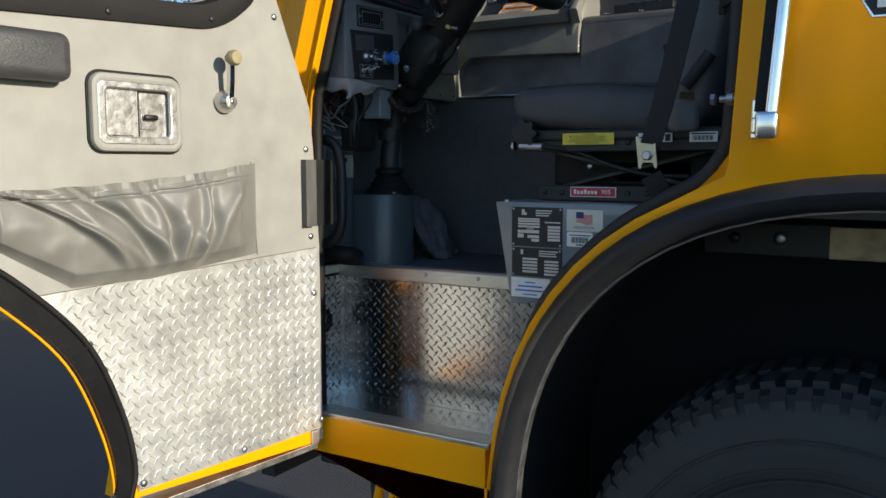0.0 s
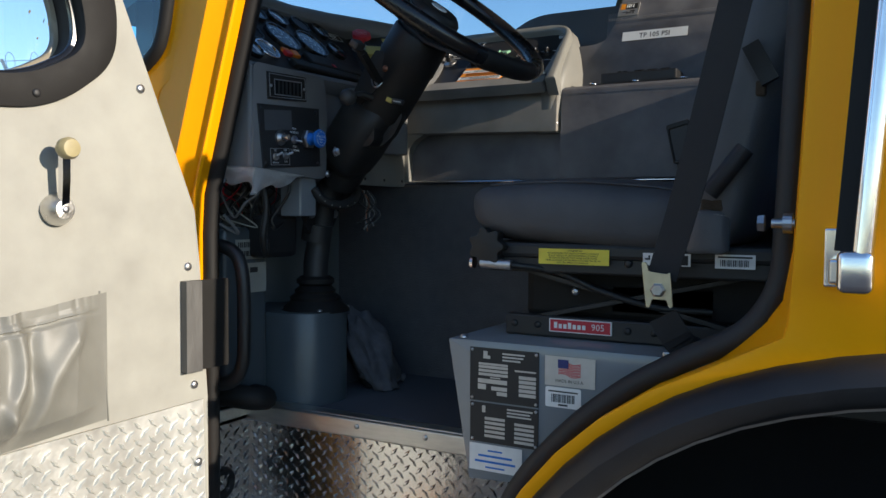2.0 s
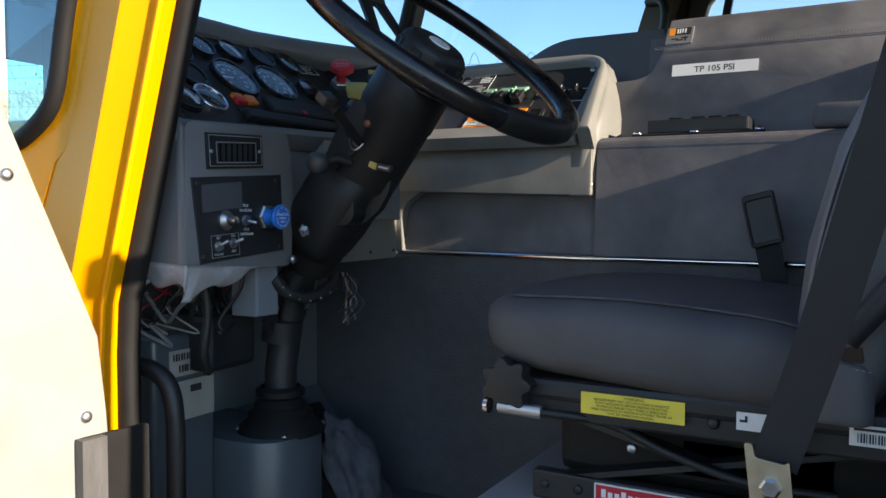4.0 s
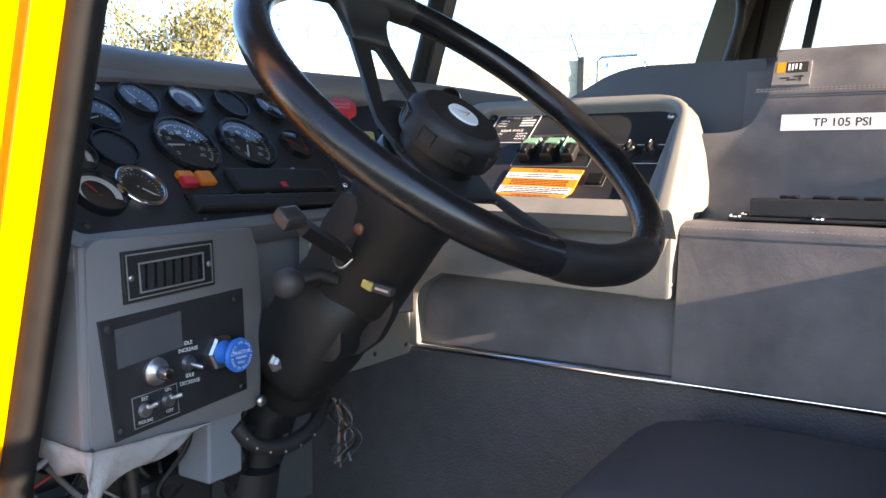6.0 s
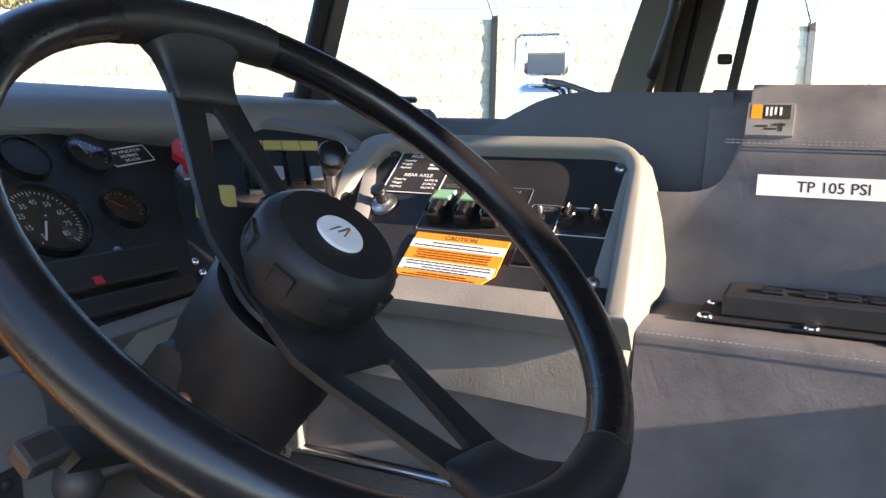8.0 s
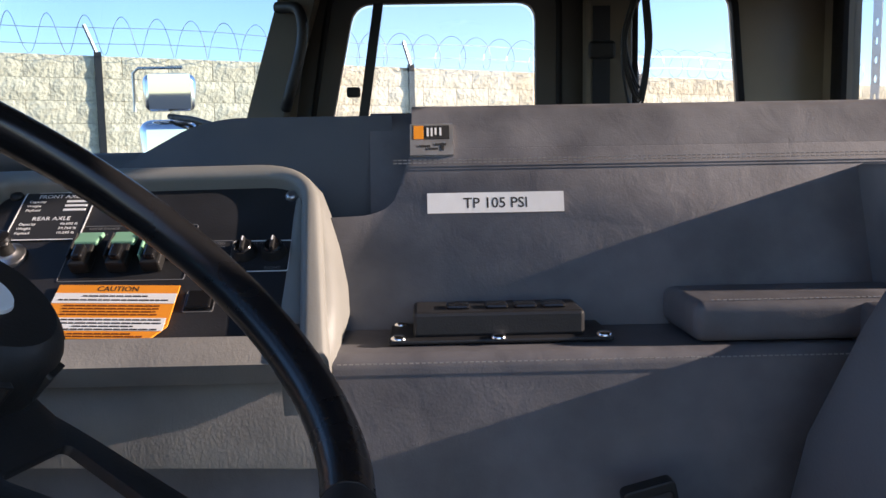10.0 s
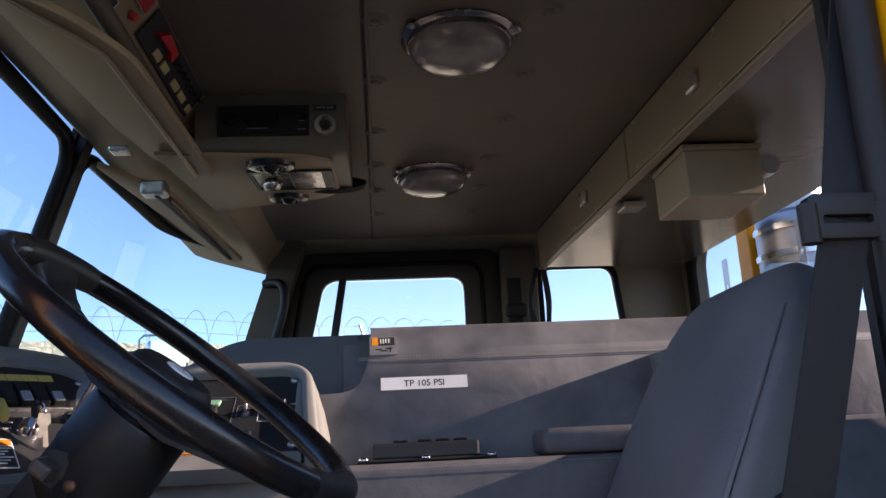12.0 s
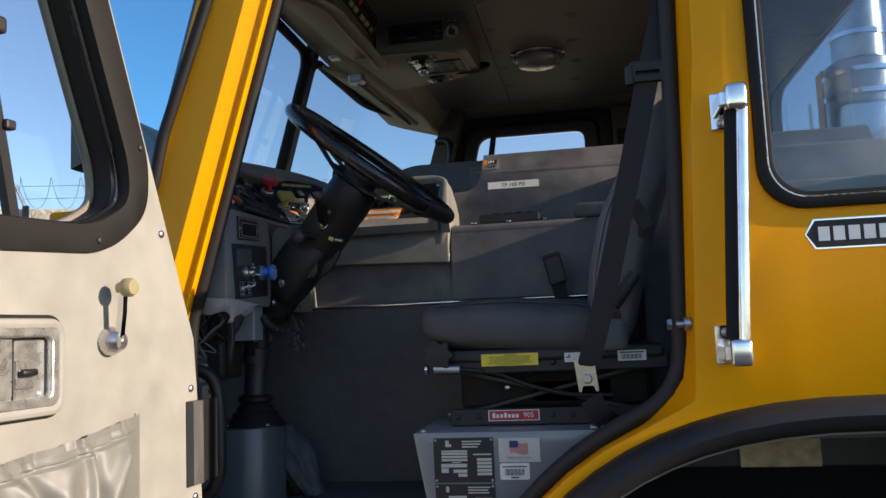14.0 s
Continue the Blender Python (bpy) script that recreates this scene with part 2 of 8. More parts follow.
LEAF = surf("autumn_leaf", (0.40, 0.27, 0.09), (0.26, 0.19, 0.06), 3.0, 0.8)


# ---- building tools ----
def thing(name, label, category, base=(0, 0, 0), group="", kind=""):
    ob = new(name)
    ob.empty_display_size = 0.05
    ob.matrix_basis = Matrix.Translation(base)
    return tagged(ob, label, category, group, kind)


def part(name, bm, material, parent=None, label="", smooth=None):
    """Links a bmesh, made in world metres, as one mesh object under a thing or a part."""
    me = bpy.data.meshes.new(name)
    bmesh.ops.recalc_face_normals(bm, faces=bm.faces)
    if smooth is not None:
        for f in bm.faces:
            f.smooth = True
        lim = radians(smooth)
        for e in bm.edges:
            e.smooth = len(e.link_faces) == 2 and e.calc_face_angle(0) < lim
    bm.to_mesh(me)
    bm.free()
    me.materials.append(material)
    ob = new(name, me)
    if parent is not None:
        ob.parent = parent
        if parent.parent is None:
            ob.matrix_parent_inverse = parent.matrix_basis.inverted()
    if label:
        tagged(ob, label)
    return ob


def structure(name, bm, material, label, category, smooth=None, kind="structure"):
    return tagged(part(name, bm, material, None, "", smooth), label, category, "", kind)


def axes(o, u, v):
    """A frame with its origin and two directions; the third points out of the face."""
    u, v = Vector(u).normalized(), Vector(v).normalized()
    n = u.cross(v)
    return Matrix(((u.x, v.x, n.x, o[0]), (u.y, v.y, n.y, o[1]), (u.z, v.z, n.z, o[2]), (0, 0, 0, 1)))


def box(x0, x1, y0, y1, z0, z1, bevel=0.0, seg=2, m=None, bm=None):
    bm2 = bmesh.new()
    bmesh.ops.create_cube(bm2, size=1.0, matrix=Matrix.Translation(((x0 + x1) / 2, (y0 + y1) / 2, (z0 + z1) / 2)) @ Matrix.Diagonal((x1 - x0, y1 - y0, z1 - z0, 1)))
    if bevel:
        bmesh.ops.bevel(bm2, geom=bm2.edges[:], offset=bevel, segments=seg, profile=0.5, affect="EDGES", clamp_overlap=True)
    if m is not None:
        bmesh.ops.transform(bm2, matrix=m, verts=bm2.verts)
    return merge(bm, bm2)


def merge(bm, other):
    if bm is None:
        return other
    me = bpy.data.meshes.new("tmp")
    other.to_mesh(me)
    other.free()
    bm.from_mesh(me)
    bpy.data.meshes.remove(me)
    return bm


def sheet(outline, holes, m, d0, d1, bevel=0.0, bm=None, seg=2):
    """A flat piece with holes, cut from 2D outlines, laid by the frame m between depths d0 and d1 along its normal."""
    b = bmesh.new()
    loops = []
    for pts in (outline, *holes):
        vs = [b.verts.new((p[0], p[1], 0)) for p in pts]
        loops.append([b.edges.new((vs[i], vs[(i + 1) % len(vs)])) for i in range(len(vs))])
    bmesh.ops.triangle_fill(b, use_beauty=True, use_dissolve=False, edges=[e for lp in loops for e in lp])
    bmesh.ops.translate(b, verts=b.verts, vec=(0, 0, d0))
    res = bmesh.ops.extrude_face_region(b, geom=b.faces[:])
    bmesh.ops.translate(b, verts=[g for g in res["geom"] if isinstance(g, bmesh.types.BMVert)], vec=(0, 0, d1 - d0))
    bmesh.ops.recalc_face_normals(b, faces=b.faces)
    if bevel:
        rim = [e for e in b.edges if len(e.link_faces) == 2 and e.calc_face_angle(0) > 0.9 and abs(e.verts[0].co.z - d1) < 1e-6 and abs(e.verts[1].co.z - d1) < 1e-6]
        bmesh.ops.bevel(b, geom=rim, offset=bevel, segments=seg, profile=0.5, affect="EDGES", clamp_overlap=True)
    bmesh.ops.transform(b, matrix=m, verts=b.verts)
    return merge(bm, b)


def rrect(x0, y0, x1, y1, r=0.0, n=6):
    if r <= 0:
        return [(x0, y0), (x1, y0), (x1, y1), (x0, y1)]
    pts = []
    for cx, cy, a0 in ((x1 - r, y0 + r, -90), (x1 - r, y1 - r, 0), (x0 + r, y1 - r, 90), (x0 + r, y0 + r, 180)):
        pts += [(cx + r * math.cos(radians(a0 + 90 * i / n)), cy + r * math.sin(radians(a0 + 90 * i / n))) for i in range(n + 1)]
    return pts


def rounded(pts, r, n=5):
    """A polygon with rounded corners; r one radius or one for each corner."""
    out, c = [], len(pts)
    for i, p in enumerate(pts):
        ri = r[i] if isinstance(r, (list, tuple)) else r
        p, a, b = Vector(p), Vector(pts[i - 1]), Vector(pts[(i + 1) % c])
        if ri <= 0:
            out.append(tuple(p))
            continue
        da, db = (a - p), (b - p)
        ri = min(ri, da.length * 0.48, db.length * 0.48)
        s, e = p + da.normalized() * ri, p + db.normalized() * ri
        for j in range(n + 1):
            f = j / n
            q = s * (1 - f) ** 2 + p * 2 * f * (1 - f) + e * f * f
            out.append(tuple(q))
    return out


def ring2(outer, inner, m, d0, d1, bm=None, bevel=0.0):
    return sheet(outer, [inner], m, d0, d1, bevel, bm)


def lathe(profile, m, segs=32, bm=None, cap=True):
    """Turns (radius, height) pairs round the frame's normal."""
    b = bmesh.new()
    rings = []
    for r, h in profile:
        if r < 1e-6:
            rings.append([b.verts.new((0, 0, h))])
        else:
            rings.append([b.verts.new((r * math.cos(2 * math.pi * i / segs), r * math.sin(2 * math.pi * i / segs), h)) for i in range(segs)])
    for a, c in zip(rings, rings[1:]):
        for i in range(segs):
            j = (i + 1) % segs
            if len(a) == 1 and len(c) > 1:
                b.faces.new((a[0], c[i], c[j]))
            elif len(c) == 1 and len(a) > 1:
                b.faces.new((a[i], a[j], c[0]))
            elif len(a) > 1:
                b.faces.new((a[i], a[j], c[j], c[i]))
    if cap:
        for rg in (rings[0], rings[-1]):
            if len(rg) > 2:
                b.faces.new(rg)
    bmesh.ops.transform(b, matrix=m, verts=b.verts)
    return merge(bm, b)


def pillow(levels, m, n=40, e=0.42):
    """A cushion from rounded sections: (height, depth centre, half depth, half width)."""
    b = bmesh.new()
    rings = []
    for z, xc, hx, hy in levels:
        ring = []
        for k in range(n):
            a = 2 * math.pi * k / n
            c, s_ = math.cos(a), math.sin(a)
            ring.append(b.verts.new(m @ Vector((xc + hx * math.copysign(abs(c) ** e, c), hy * math.copysign(abs(s_) ** e, s_), z))))
        rings.append(ring)
    for r0, r1 in zip(rings, rings[1:]):
        for k in range(n):
            b.faces.new((r0[k], r0[(k + 1) % n], r1[(k + 1) % n], r1[k]))
    b.faces.new(rings[0])
    b.faces.new(rings[-1])
    bmesh.ops.recalc_face_normals(b, faces=b.faces)
    return b


def smoothline(pts, n=8):
    """A soft curve through the given points."""
    P = [Vector(p) for p in pts]
    P = [P[0] * 2 - P[1], *P, P[-1] * 2 - P[-2]]
    out = []
    for i in range(1, len(P) - 2):
        for j in range(n):
            t = j / n
            a, b, c, d = P[i - 1], P[i], P[i + 1], P[i + 2]
            out.append(0.5 * (2 * b + (c - a) * t + (2 * a - 5 * b + 4 * c - d) * t * t + (3 * b - a - 3 * c + d) * t ** 3))
    out.append(P[-2])
    return out


def tube(pts, r, segs=10, bm=None, closed=False, flat=None):
    """A round bar along points; flat=(w, h, up) sweeps a strap instead."""
    b = bmesh.new()
    P = [Vector(p) for p in pts]
    n = len(P)
    rings = []
    up = Vector(flat[2]) if flat else None
    prev = None
    for i, p in enumerate(P):
        d = (P[(i + 1) % n] - P[i - 1]) if closed else (P[min(i + 1, n - 1)] - P[max(i - 1, 0)])
        d.normalize()
        if up is not None:
            s = d.cross(up).normalized()
            w = s.cross(d).normalized()
        else:
            if prev is None:
                s = d.orthogonal().normalized()
            else:
                s = (prev - d * prev.dot(d)).normalized()
            w = d.cross(s)
            prev = s
        if flat:
            hw, hh = flat[0] / 2, flat[1] / 2
            rings.append([b.verts.new(p + s * x + w * y) for x, y in ((-hw, -hh), (hw, -hh), (hw, hh), (-hw, hh))])
        else:
            ri = r(i / max(1, n - 1)) if callable(r) else r
            rings.append([b.verts.new(p + s * ri * math.cos(2 * math.pi * k / segs) + w * ri * math.sin(2 * math.pi * k / segs)) for k in range(segs)])
    m = len(rings[0])
    for i in range(n if closed else n - 1):
        a, c = rings[i], rings[(i + 1) % n]
        if closed and i == n - 1 and not flat:
            off = min(range(m), key=lambda o: sum((a[k].co - c[(k + o) % m].co).length for k in range(m)))
            c = [c[(k + off) % m] for k in range(m)]
        for k in range(m):
            b.faces.new((a[k], a[(k + 1) % m], c[(k + 1) % m], c[k]))
    if not closed:
        b.faces.new(rings[0])
        b.faces.new(rings[-1])
    return merge(bm, b)


def words(text, size, m, material, parent, name="lettering", align="CENTER", depth=0.0001, squeeze=1.0, heavy=0.0):
    """Flat letters as a mesh, laid by the frame m."""
    cu = bpy.data.curves.new(name, "FONT")
    cu.body, cu.size, cu.align_x, cu.align_y, cu.extrude = text, size, align, "CENTER", depth
    cu.offset = heavy
    cu.resolution_u = 3
    tmp = bpy.data.objects.new("tmp_text", cu)
    scene.collection.objects.link(tmp)
    dg = bpy.context.evaluated_depsgraph_get()
    me = bpy.data.meshes.new_from_object(tmp.evaluated_get(dg))
    bpy.data.objects.remove(tmp)
    bpy.data.curves.remove(cu)
    bm = bmesh.new()
    bm.from_mesh(me)
    bpy.data.meshes.remove(me)
    bmesh.ops.transform(bm, matrix=m @ Matrix.Diagonal((squeeze, 1, 1, 1)), verts=bm.verts)
    return part(name, bm, material, parent)


def bars(rows, m, material, parent, name="print_block", d=0.0006, bm=None):
    """Print too small to read: plain bars (x0, y0, x1, y1)."""
    b = bm
    for x0, y0, x1, y1 in rows:
        b = box(min(x0, x1), max(x0, x1), min(y0, y1), max(y0, y1), 0, d, m=m, bm=b)
    return tagged(part(name, b, material, parent), kind="stuff")


def at(m, x, y, z=0.0, rz=0.0):
    return m @ Matrix.Translation((x, y, z)) @ Matrix.Rotation(radians(rz), 4, "Z")


def screw(m, r, parent, material=None, h=None, name="screw"):
    h = h or r * 0.55
    return part(name, lathe([(r, 0), (r, h * 0.35), (r * 0.75, h * 0.85), (r * 0.3, h), (0, h)], m, 12), material or STEEL, parent, smooth=50)


def lugs(x0, x1, y0, y1, m, keep=lambda x, y: True, pitch=0.031):
    """The raised lozenges of tread plate, turned this way and that."""
    verts, faces = [], []
    nx, ny = int((x1 - x0) / pitch) + 1, int((y1 - y0) / pitch) + 1
    L, w, h = pitch * 0.44, pitch * 0.14, 0.0042
    for i in range(nx * 2):
        for j in range(ny * 2):
            if (i + j) % 2:
                continue
            cx, cy = x0 + (i + 0.5) * pitch / 2, y0 + (j + 0.5) * pitch / 2
            if cx > x1 or cy > y1 or not keep(cx, cy):
                continue
            a = radians(45 if i % 2 else -45)
            c, s = math.cos(a), math.sin(a)
            base = len(verts)
            for px, py, pz in ((-L, 0, 0), (0, -w, 0), (L, 0, 0), (0, w, 0), (-L * 0.5, 0, h), (L * 0.5, 0, h), (0, -w * 0.5, h), (0, w * 0.5, h)):
                verts.append(m @ Vector((cx + px * c - py * s, cy + px * s + py * c, pz)))
            for f in ((0, 1, 6, 4), (1, 2, 5, 6), (2, 3, 7, 5), (3, 0, 4, 7), (4, 6, 5, 7)):
                faces.append(tuple(base + q for q in f))
    me = bpy.data.meshes.new("lugs")
    me.from_pydata(verts, [], faces)
    bm = bmesh.new()
    bm.from_mesh(me)
    bpy.data.meshes.remove(me)
    return bm


XZ = axes((0, 0, 0), (1, 0, 0), (0, 0, 1))          # outward normal is -y
YZ = axes((0, 0, 0), (0, 1, 0), (0, 0, 1))          # outward normal is +x
XY = axes((0, 0, 0), (1, 0, 0), (0, 1, 0))


# ---- the cab: shell ----
SIDE = 1.71
GROUND = 0.04


def arch(off, lo, n=28):
    """The wheel arch, as points from the front foot over the top to the rear; off: metres inside the body's edge."""
    cx, a, b, base = 0.02, 0.918 - off, 0.952 - off, 0.65
    pts = [(cx - a, lo)]
    for i in range(n + 1):
        t = math.pi - math.pi * i / n
        c, s = math.cos(t), math.sin(t)
        pts.append((cx + a * math.copysign(abs(c) ** 0.8, c), base + b * abs(s) ** 0.8))
    return pts + [(cx + a, lo)]


def pillar_x(z):
    return -1.460 + max(0.0, z - 1.762) * 0.298


# the yellow side, from the sill round the wheel arch to the rear cab window
rim = [p for p in arch(0.0, 0.90) if p[0] < -0.42]
inner = list(reversed(arch(0.026, 0.80)))
inner[0] = (0.93, 0.5)
outline = rim + [(-0.350, 1.578), (-0.345, 1.60), (-0.342, 1.66), (-0.322, 2.05), (-0.305, 2.30), (-0.295, 2.86), (1.5, 2.86), (1.5, 0.5)] + inner + [(-1.47, 0.80), (-1.47, 0.90)]
cab = structure("wall_side", sheet(outline, [rrect(-0.165, 1.985, 1.2, 2.62, 0.07)], XZ, -SIDE - 0.04, -SIDE, 0.006),
                YELLOW, "yellow painted truck cab side panel with sill and wheel arch", "cab side", smooth=35)
# the return of the side panel into the door opening
rp = [(-0.295, 2.86), (-0.305, 2.30), (-0.322, 2.05), (-0.342, 1.66), (-0.346, 1.60), (-0.352, 1.577)] + [p for p in reversed(arch(0.0, 0.90)) if -0.90 < p[0] < -0.38 and p[1] > 1.0]
rq = [(-0.308, 2.86), (-0.326, 2.30), (-0.334, 2.05), (-0.350, 1.70), (-0.362, 1.625), (-0.385, 1.592)] + [(x - 0.002, z - 0.003) for x, z in rp[6:]]
ret = bmesh.new()
rr = []
for (x0, z0), (x1, z1) in zip(rp, rq):
    rr.append([ret.verts.new(p) for p in ((x0, SIDE + 0.003, z0), (x1, SIDE + 0.088, z1), (x1 + 0.008, SIDE + 0.088, z1 - 0.008), (x0 + 0.008, SIDE + 0.003, z0 - 0.008))])
for a, c in zip(rr, rr[1:]):
    for k in range(4):
        ret.faces.new((a[k], a[(k + 1) % 4], c[(k + 1) % 4], c[k]))
ret.faces.new(rr[0])
ret.faces.new(rr[-1])
bmesh.ops.recalc_face_normals(ret, faces=ret.faces)
part("jamb_return", ret, YELLOW, cab, smooth=40)
# black rubber flare round the wheel arch
fp = arch(0.050, 0.66, 36)
rub = thing("wheel_arch_flare", "thick rounded black rubber trim round the wheel arch", "rubber trim", (-0.12, SIDE, 0.76))


def swept(pts, prof, y0):
    """A moulding along points of the side, its section given as (inward, outward) pairs."""
    b = bmesh.new()
    P = [Vector((p[0], p[1])) for p in pts]
    rings = []
    for i, p in enumerate(P):
        d = (P[min(i + 1, len(P) - 1)] - P[max(i - 1, 0)]).normalized()
        nrm = Vector((d.y, -d.x))
        rings.append([b.verts.new((p.x + nrm.x * a, y0 - o, p.y + nrm.y * a)) for a, o in prof])
    m = len(prof)
    for r0, r1 in zip(rings, rings[1:]):
        for k in range(m):
            b.faces.new((r0[k], r0[(k + 1) % m], r1[(k + 1) % m], r1[k]))
    b.faces.new(rings[0])
    b.faces.new(rings[-1])
    return b


prof = [(-0.032, 0.0), (-0.030, 0.022), (-0.018, 0.046), (0.000, 0.058), (0.018, 0.052), (0.031, 0.034), (0.036, 0.012), (0.035, -0.01), (0.0, -0.02)]
part("moulding", swept(fp, prof, SIDE), FLARE, rub, smooth=50)
lip = [(0.0355, -0.012), (0.040, -0.012), (0.040, 0.010), (0.0355, 0.012)]
part("inner_lip", swept(fp, lip, SIDE), ALU, rub, "grey worn metal inner edge")
# wheel well: a dark box behind the arch
ap = arch(0.090, GROUND + 0.4, 24)
well = structure("wheel_well", merge(sheet([(-0.95, 0.35), (1.1, 0.35), (1.1, 1.488), (-0.25, 1.488), (-0.55, 1.44), (-0.70, 1.36), (-0.84, 1.23), (-0.95, 1.23)], [], XZ, -2.26, -2.24),
                 swept([(x * 1.02, z + 0.012) for x, z in ap], [(0.0, 0.0), (-0.012, 0.0), (-0.012, -0.83), (0.0, -0.83)], SIDE + 0.03)),
                 WELL, "black undercoated steel wheel well lining", "wheel well", smooth=40)
# front pillar of the door opening
pil = thing("door_pillar", "yellow painted stepped door pillar with black weather seal", "door pillar", (-1.47, SIDE, 0.9))


def pillar_sweep(prof, zs):
    b = bmesh.new()
    rings = [[b.verts.new((pillar_x(z) + dx, SIDE + dy, z)) for dx, dy in prof] for z in zs]
    m = len(prof)
    for r0, r1 in zip(rings, rings[1:]):
        for k in range(m):
            b.faces.new((r0[k], r0[(k + 1) % m], r1[(k + 1) % m], r1[k]))
    b.faces.new(rings[0])
    b.faces.new(rings[-1])
    return b


ZS = [0.90, 1.20, 1.50, 1.70, 1.78, 1.83, 1.90, 2.0, 2.2, 2.4, 2.6, 2.80]
part("pillar_body", pillar_sweep([(-0.175, -0.008), (-0.056, -0.016), (-0.048, -0.018), (-0.042, -0.014), (-0.018, 0.010), (-0.012, 0.012), (-0.005, 0.006), (-0.001, 0.006), (0.001, 0.012), (-0.008, 0.040), (-0.014, 0.052), (-0.014, 0.085), (-0.175, 0.085)], ZS), YELLOW, pil, smooth=30)
cs = smoothline([(-1.255, SIDE - 0.018, 2.84), (-1.372, SIDE - 0.018, 2.530), (-1.468, SIDE - 0.018, 2.265), (-1.490, SIDE - 0.018, 2.200), (-1.513, SIDE - 0.018, 2.100), (-1.540, SIDE - 0.017, 2.060), (-1.60, SIDE - 0.015, 2.027), (-1.66, SIDE - 0.012, 2.015)], 6)
part("corner_window_seal", tube(cs, 0.014, 10), RUBBER, pil, "black rubber seal of the corner window", smooth=60)
part("corner_panel", sheet([(-1.66, 0.90), (-1.66, 2.015), (-1.60, 2.022), (-1.535, 2.058), (-1.510, 2.10), (-1.488, 2.20), (-1.468, 2.265), (-1.372, 2.53), (-1.255, 2.84), (-1.18, 2.84), (-1.29, 2.53), (-1.39, 2.20), (-1.43, 2.06), (-1.53, 1.99), (-1.575, 1.90), (-1.575, 0.90)], [], XZ, -SIDE - 0.004, -SIDE + 0.012), YELLOW, pil)
cgl = part("corner_glass", sheet([(-1.66, 2.01), (-1.55, 2.05), (-1.510, 2.10), (-1.488, 2.20), (-1.372, 2.528), (-1.255, 2.84), (-1.66, 2.84)], [], XZ, -SIDE - 0.006, -SIDE - 0.002), TINTGLASS, pil, "blue-tinted corner window glass")
cgl.visible_shadow = False
seal = [(pillar_x(z) - 0.008, SIDE + 0.060, z) for z in ZS]
part("weather_seal", tube(seal, 0.019, 10), RUBBER, pil, "black rubber seal bead", smooth=60)
part("inner_trim", pillar_sweep([(-0.06, 0.080), (-0.018, 0.080), (-0.030, 0.098), (-0.07, 0.115)], ZS), BLACKMETAL, pil, "dark trim behind the seal", smooth=40)
# rear jamb of the opening and its bulb seal, running into the arch
jz = [(-0.326, 2.84), (-0.336, 2.50), (-0.342, 2.30), (-0.346, 2.05), (-0.353, 1.85), (-0.359, 1.70), (-0.364, 1.651), (-0.380, 1.610), (-0.407, 1.575), (-0.444, 1.549), (-0.489, 1.526), (-0.537, 1.498), (-0.579, 1.472), (-0.62, 1.441), (-0.665, 1.402), (-0.715, 1.350), (-0.765, 1.288), (-0.805, 1.215), (-0.835, 1.13), (-0.858, 1.03)]
jam = thing("door_seal", "black rubber door seal round the opening's rear edge", "door seal", (-0.892, SIDE, 0.90))
part("seal_bead", tube(smoothline([(x, SIDE + 0.090, z) for x, z in jz], 5), 0.019, 12), SEALRUBBER, jam, smooth=60)
part("retainer_strip", tube(smoothline([(x + 0.024, SIDE + 0.100, z) for x, z in jz[:6]], 4), 0, flat=(0.030, 0.006, (0, 1, 0))), BLACKMETAL, jam, "dark metal strip behind the seal")
structure("wall_jamb", merge(box(-0.335, -0.20, SIDE + 0.150, SIDE + 0.165, 1.60, 2.84), box(-0.330, -0.28, SIDE + 0.105, SIDE + 0.150, 1.60, 2.20)), BLACKMETAL, "dark painted inner door jamb behind the seat", "door jamb")
structure("wall_above_door", box(-1.30, -0.296, SIDE, SIDE + 0.06, 2.80, 2.90, 0.01), YELLOW, "yellow roof rail over the door opening", "roof rail")

# step well and sill
structure("step_floor", box(-1.55, -0.85, SIDE + 0.04, 1.965, 0.86, 0.895, 0.003), TREADDARK, "worn aluminium step tread below the cab floor", "step")
structure("step_edge", box(-1.46, -0.89, SIDE + 0.002, SIDE + 0.075, 0.895, 0.912, 0.004), ALU, "brushed aluminium step edging strip", "step edge")
riser = structure("step_riser", box(-1.56, -0.87, 1.965, 1.985, 0.86, 1.262), TREADDARK, "aluminium tread plate riser behind the step", "step riser")
RIS = axes((0, 1.965, 0), (1, 0, 0), (0, 0, 1))
tagged(part("raised_lozenges", lugs(-1.53, -0.88, 0.905, 1.255, RIS), TREADDARK, riser), kind="stuff")
cheek = structure("step_side", box(-1.58, -1.535, SIDE + 0.05, 1.985, 0.86, 1.27), TREADDARK, "aluminium tread plate cheek of the step well", "step side")
CHK = axes((-1.535, 0, 0), (0, 1, 0), (0, 0, 1))
tagged(part("raised_lozenges", lugs(1.77, 1.96, 0.905, 1.255, CHK), TREADDARK, cheek), kind="stuff")
part("drain_ring", lathe([(0.018, 0), (0.036, 0), (0.038, 0.004), (0.034, 0.009), (0.028, 0.006), (0.024, 0.002), (0.018, 0.002)], axes((-1.535, 1.87, 1.13), (0, 1, 0), (0, 0, 1)), 24, cap=False), RUBBER, cheek, "black rubber grommet", smooth=50)
nos = thing("sill_nosing", "worn bright aluminium nosing along the cab floor edge", "sill nosing", (-1.25, 1.95, 1.262))
part("front_face", box(-1.56, -0.935, 1.950, 1.970, 1.258, 1.298, 0.004), ALU, nos)
part("top_flange", box(-1.56, -0.935, 1.962, 2.00, 1.292, 1.300, 0.002), ALU, nos)
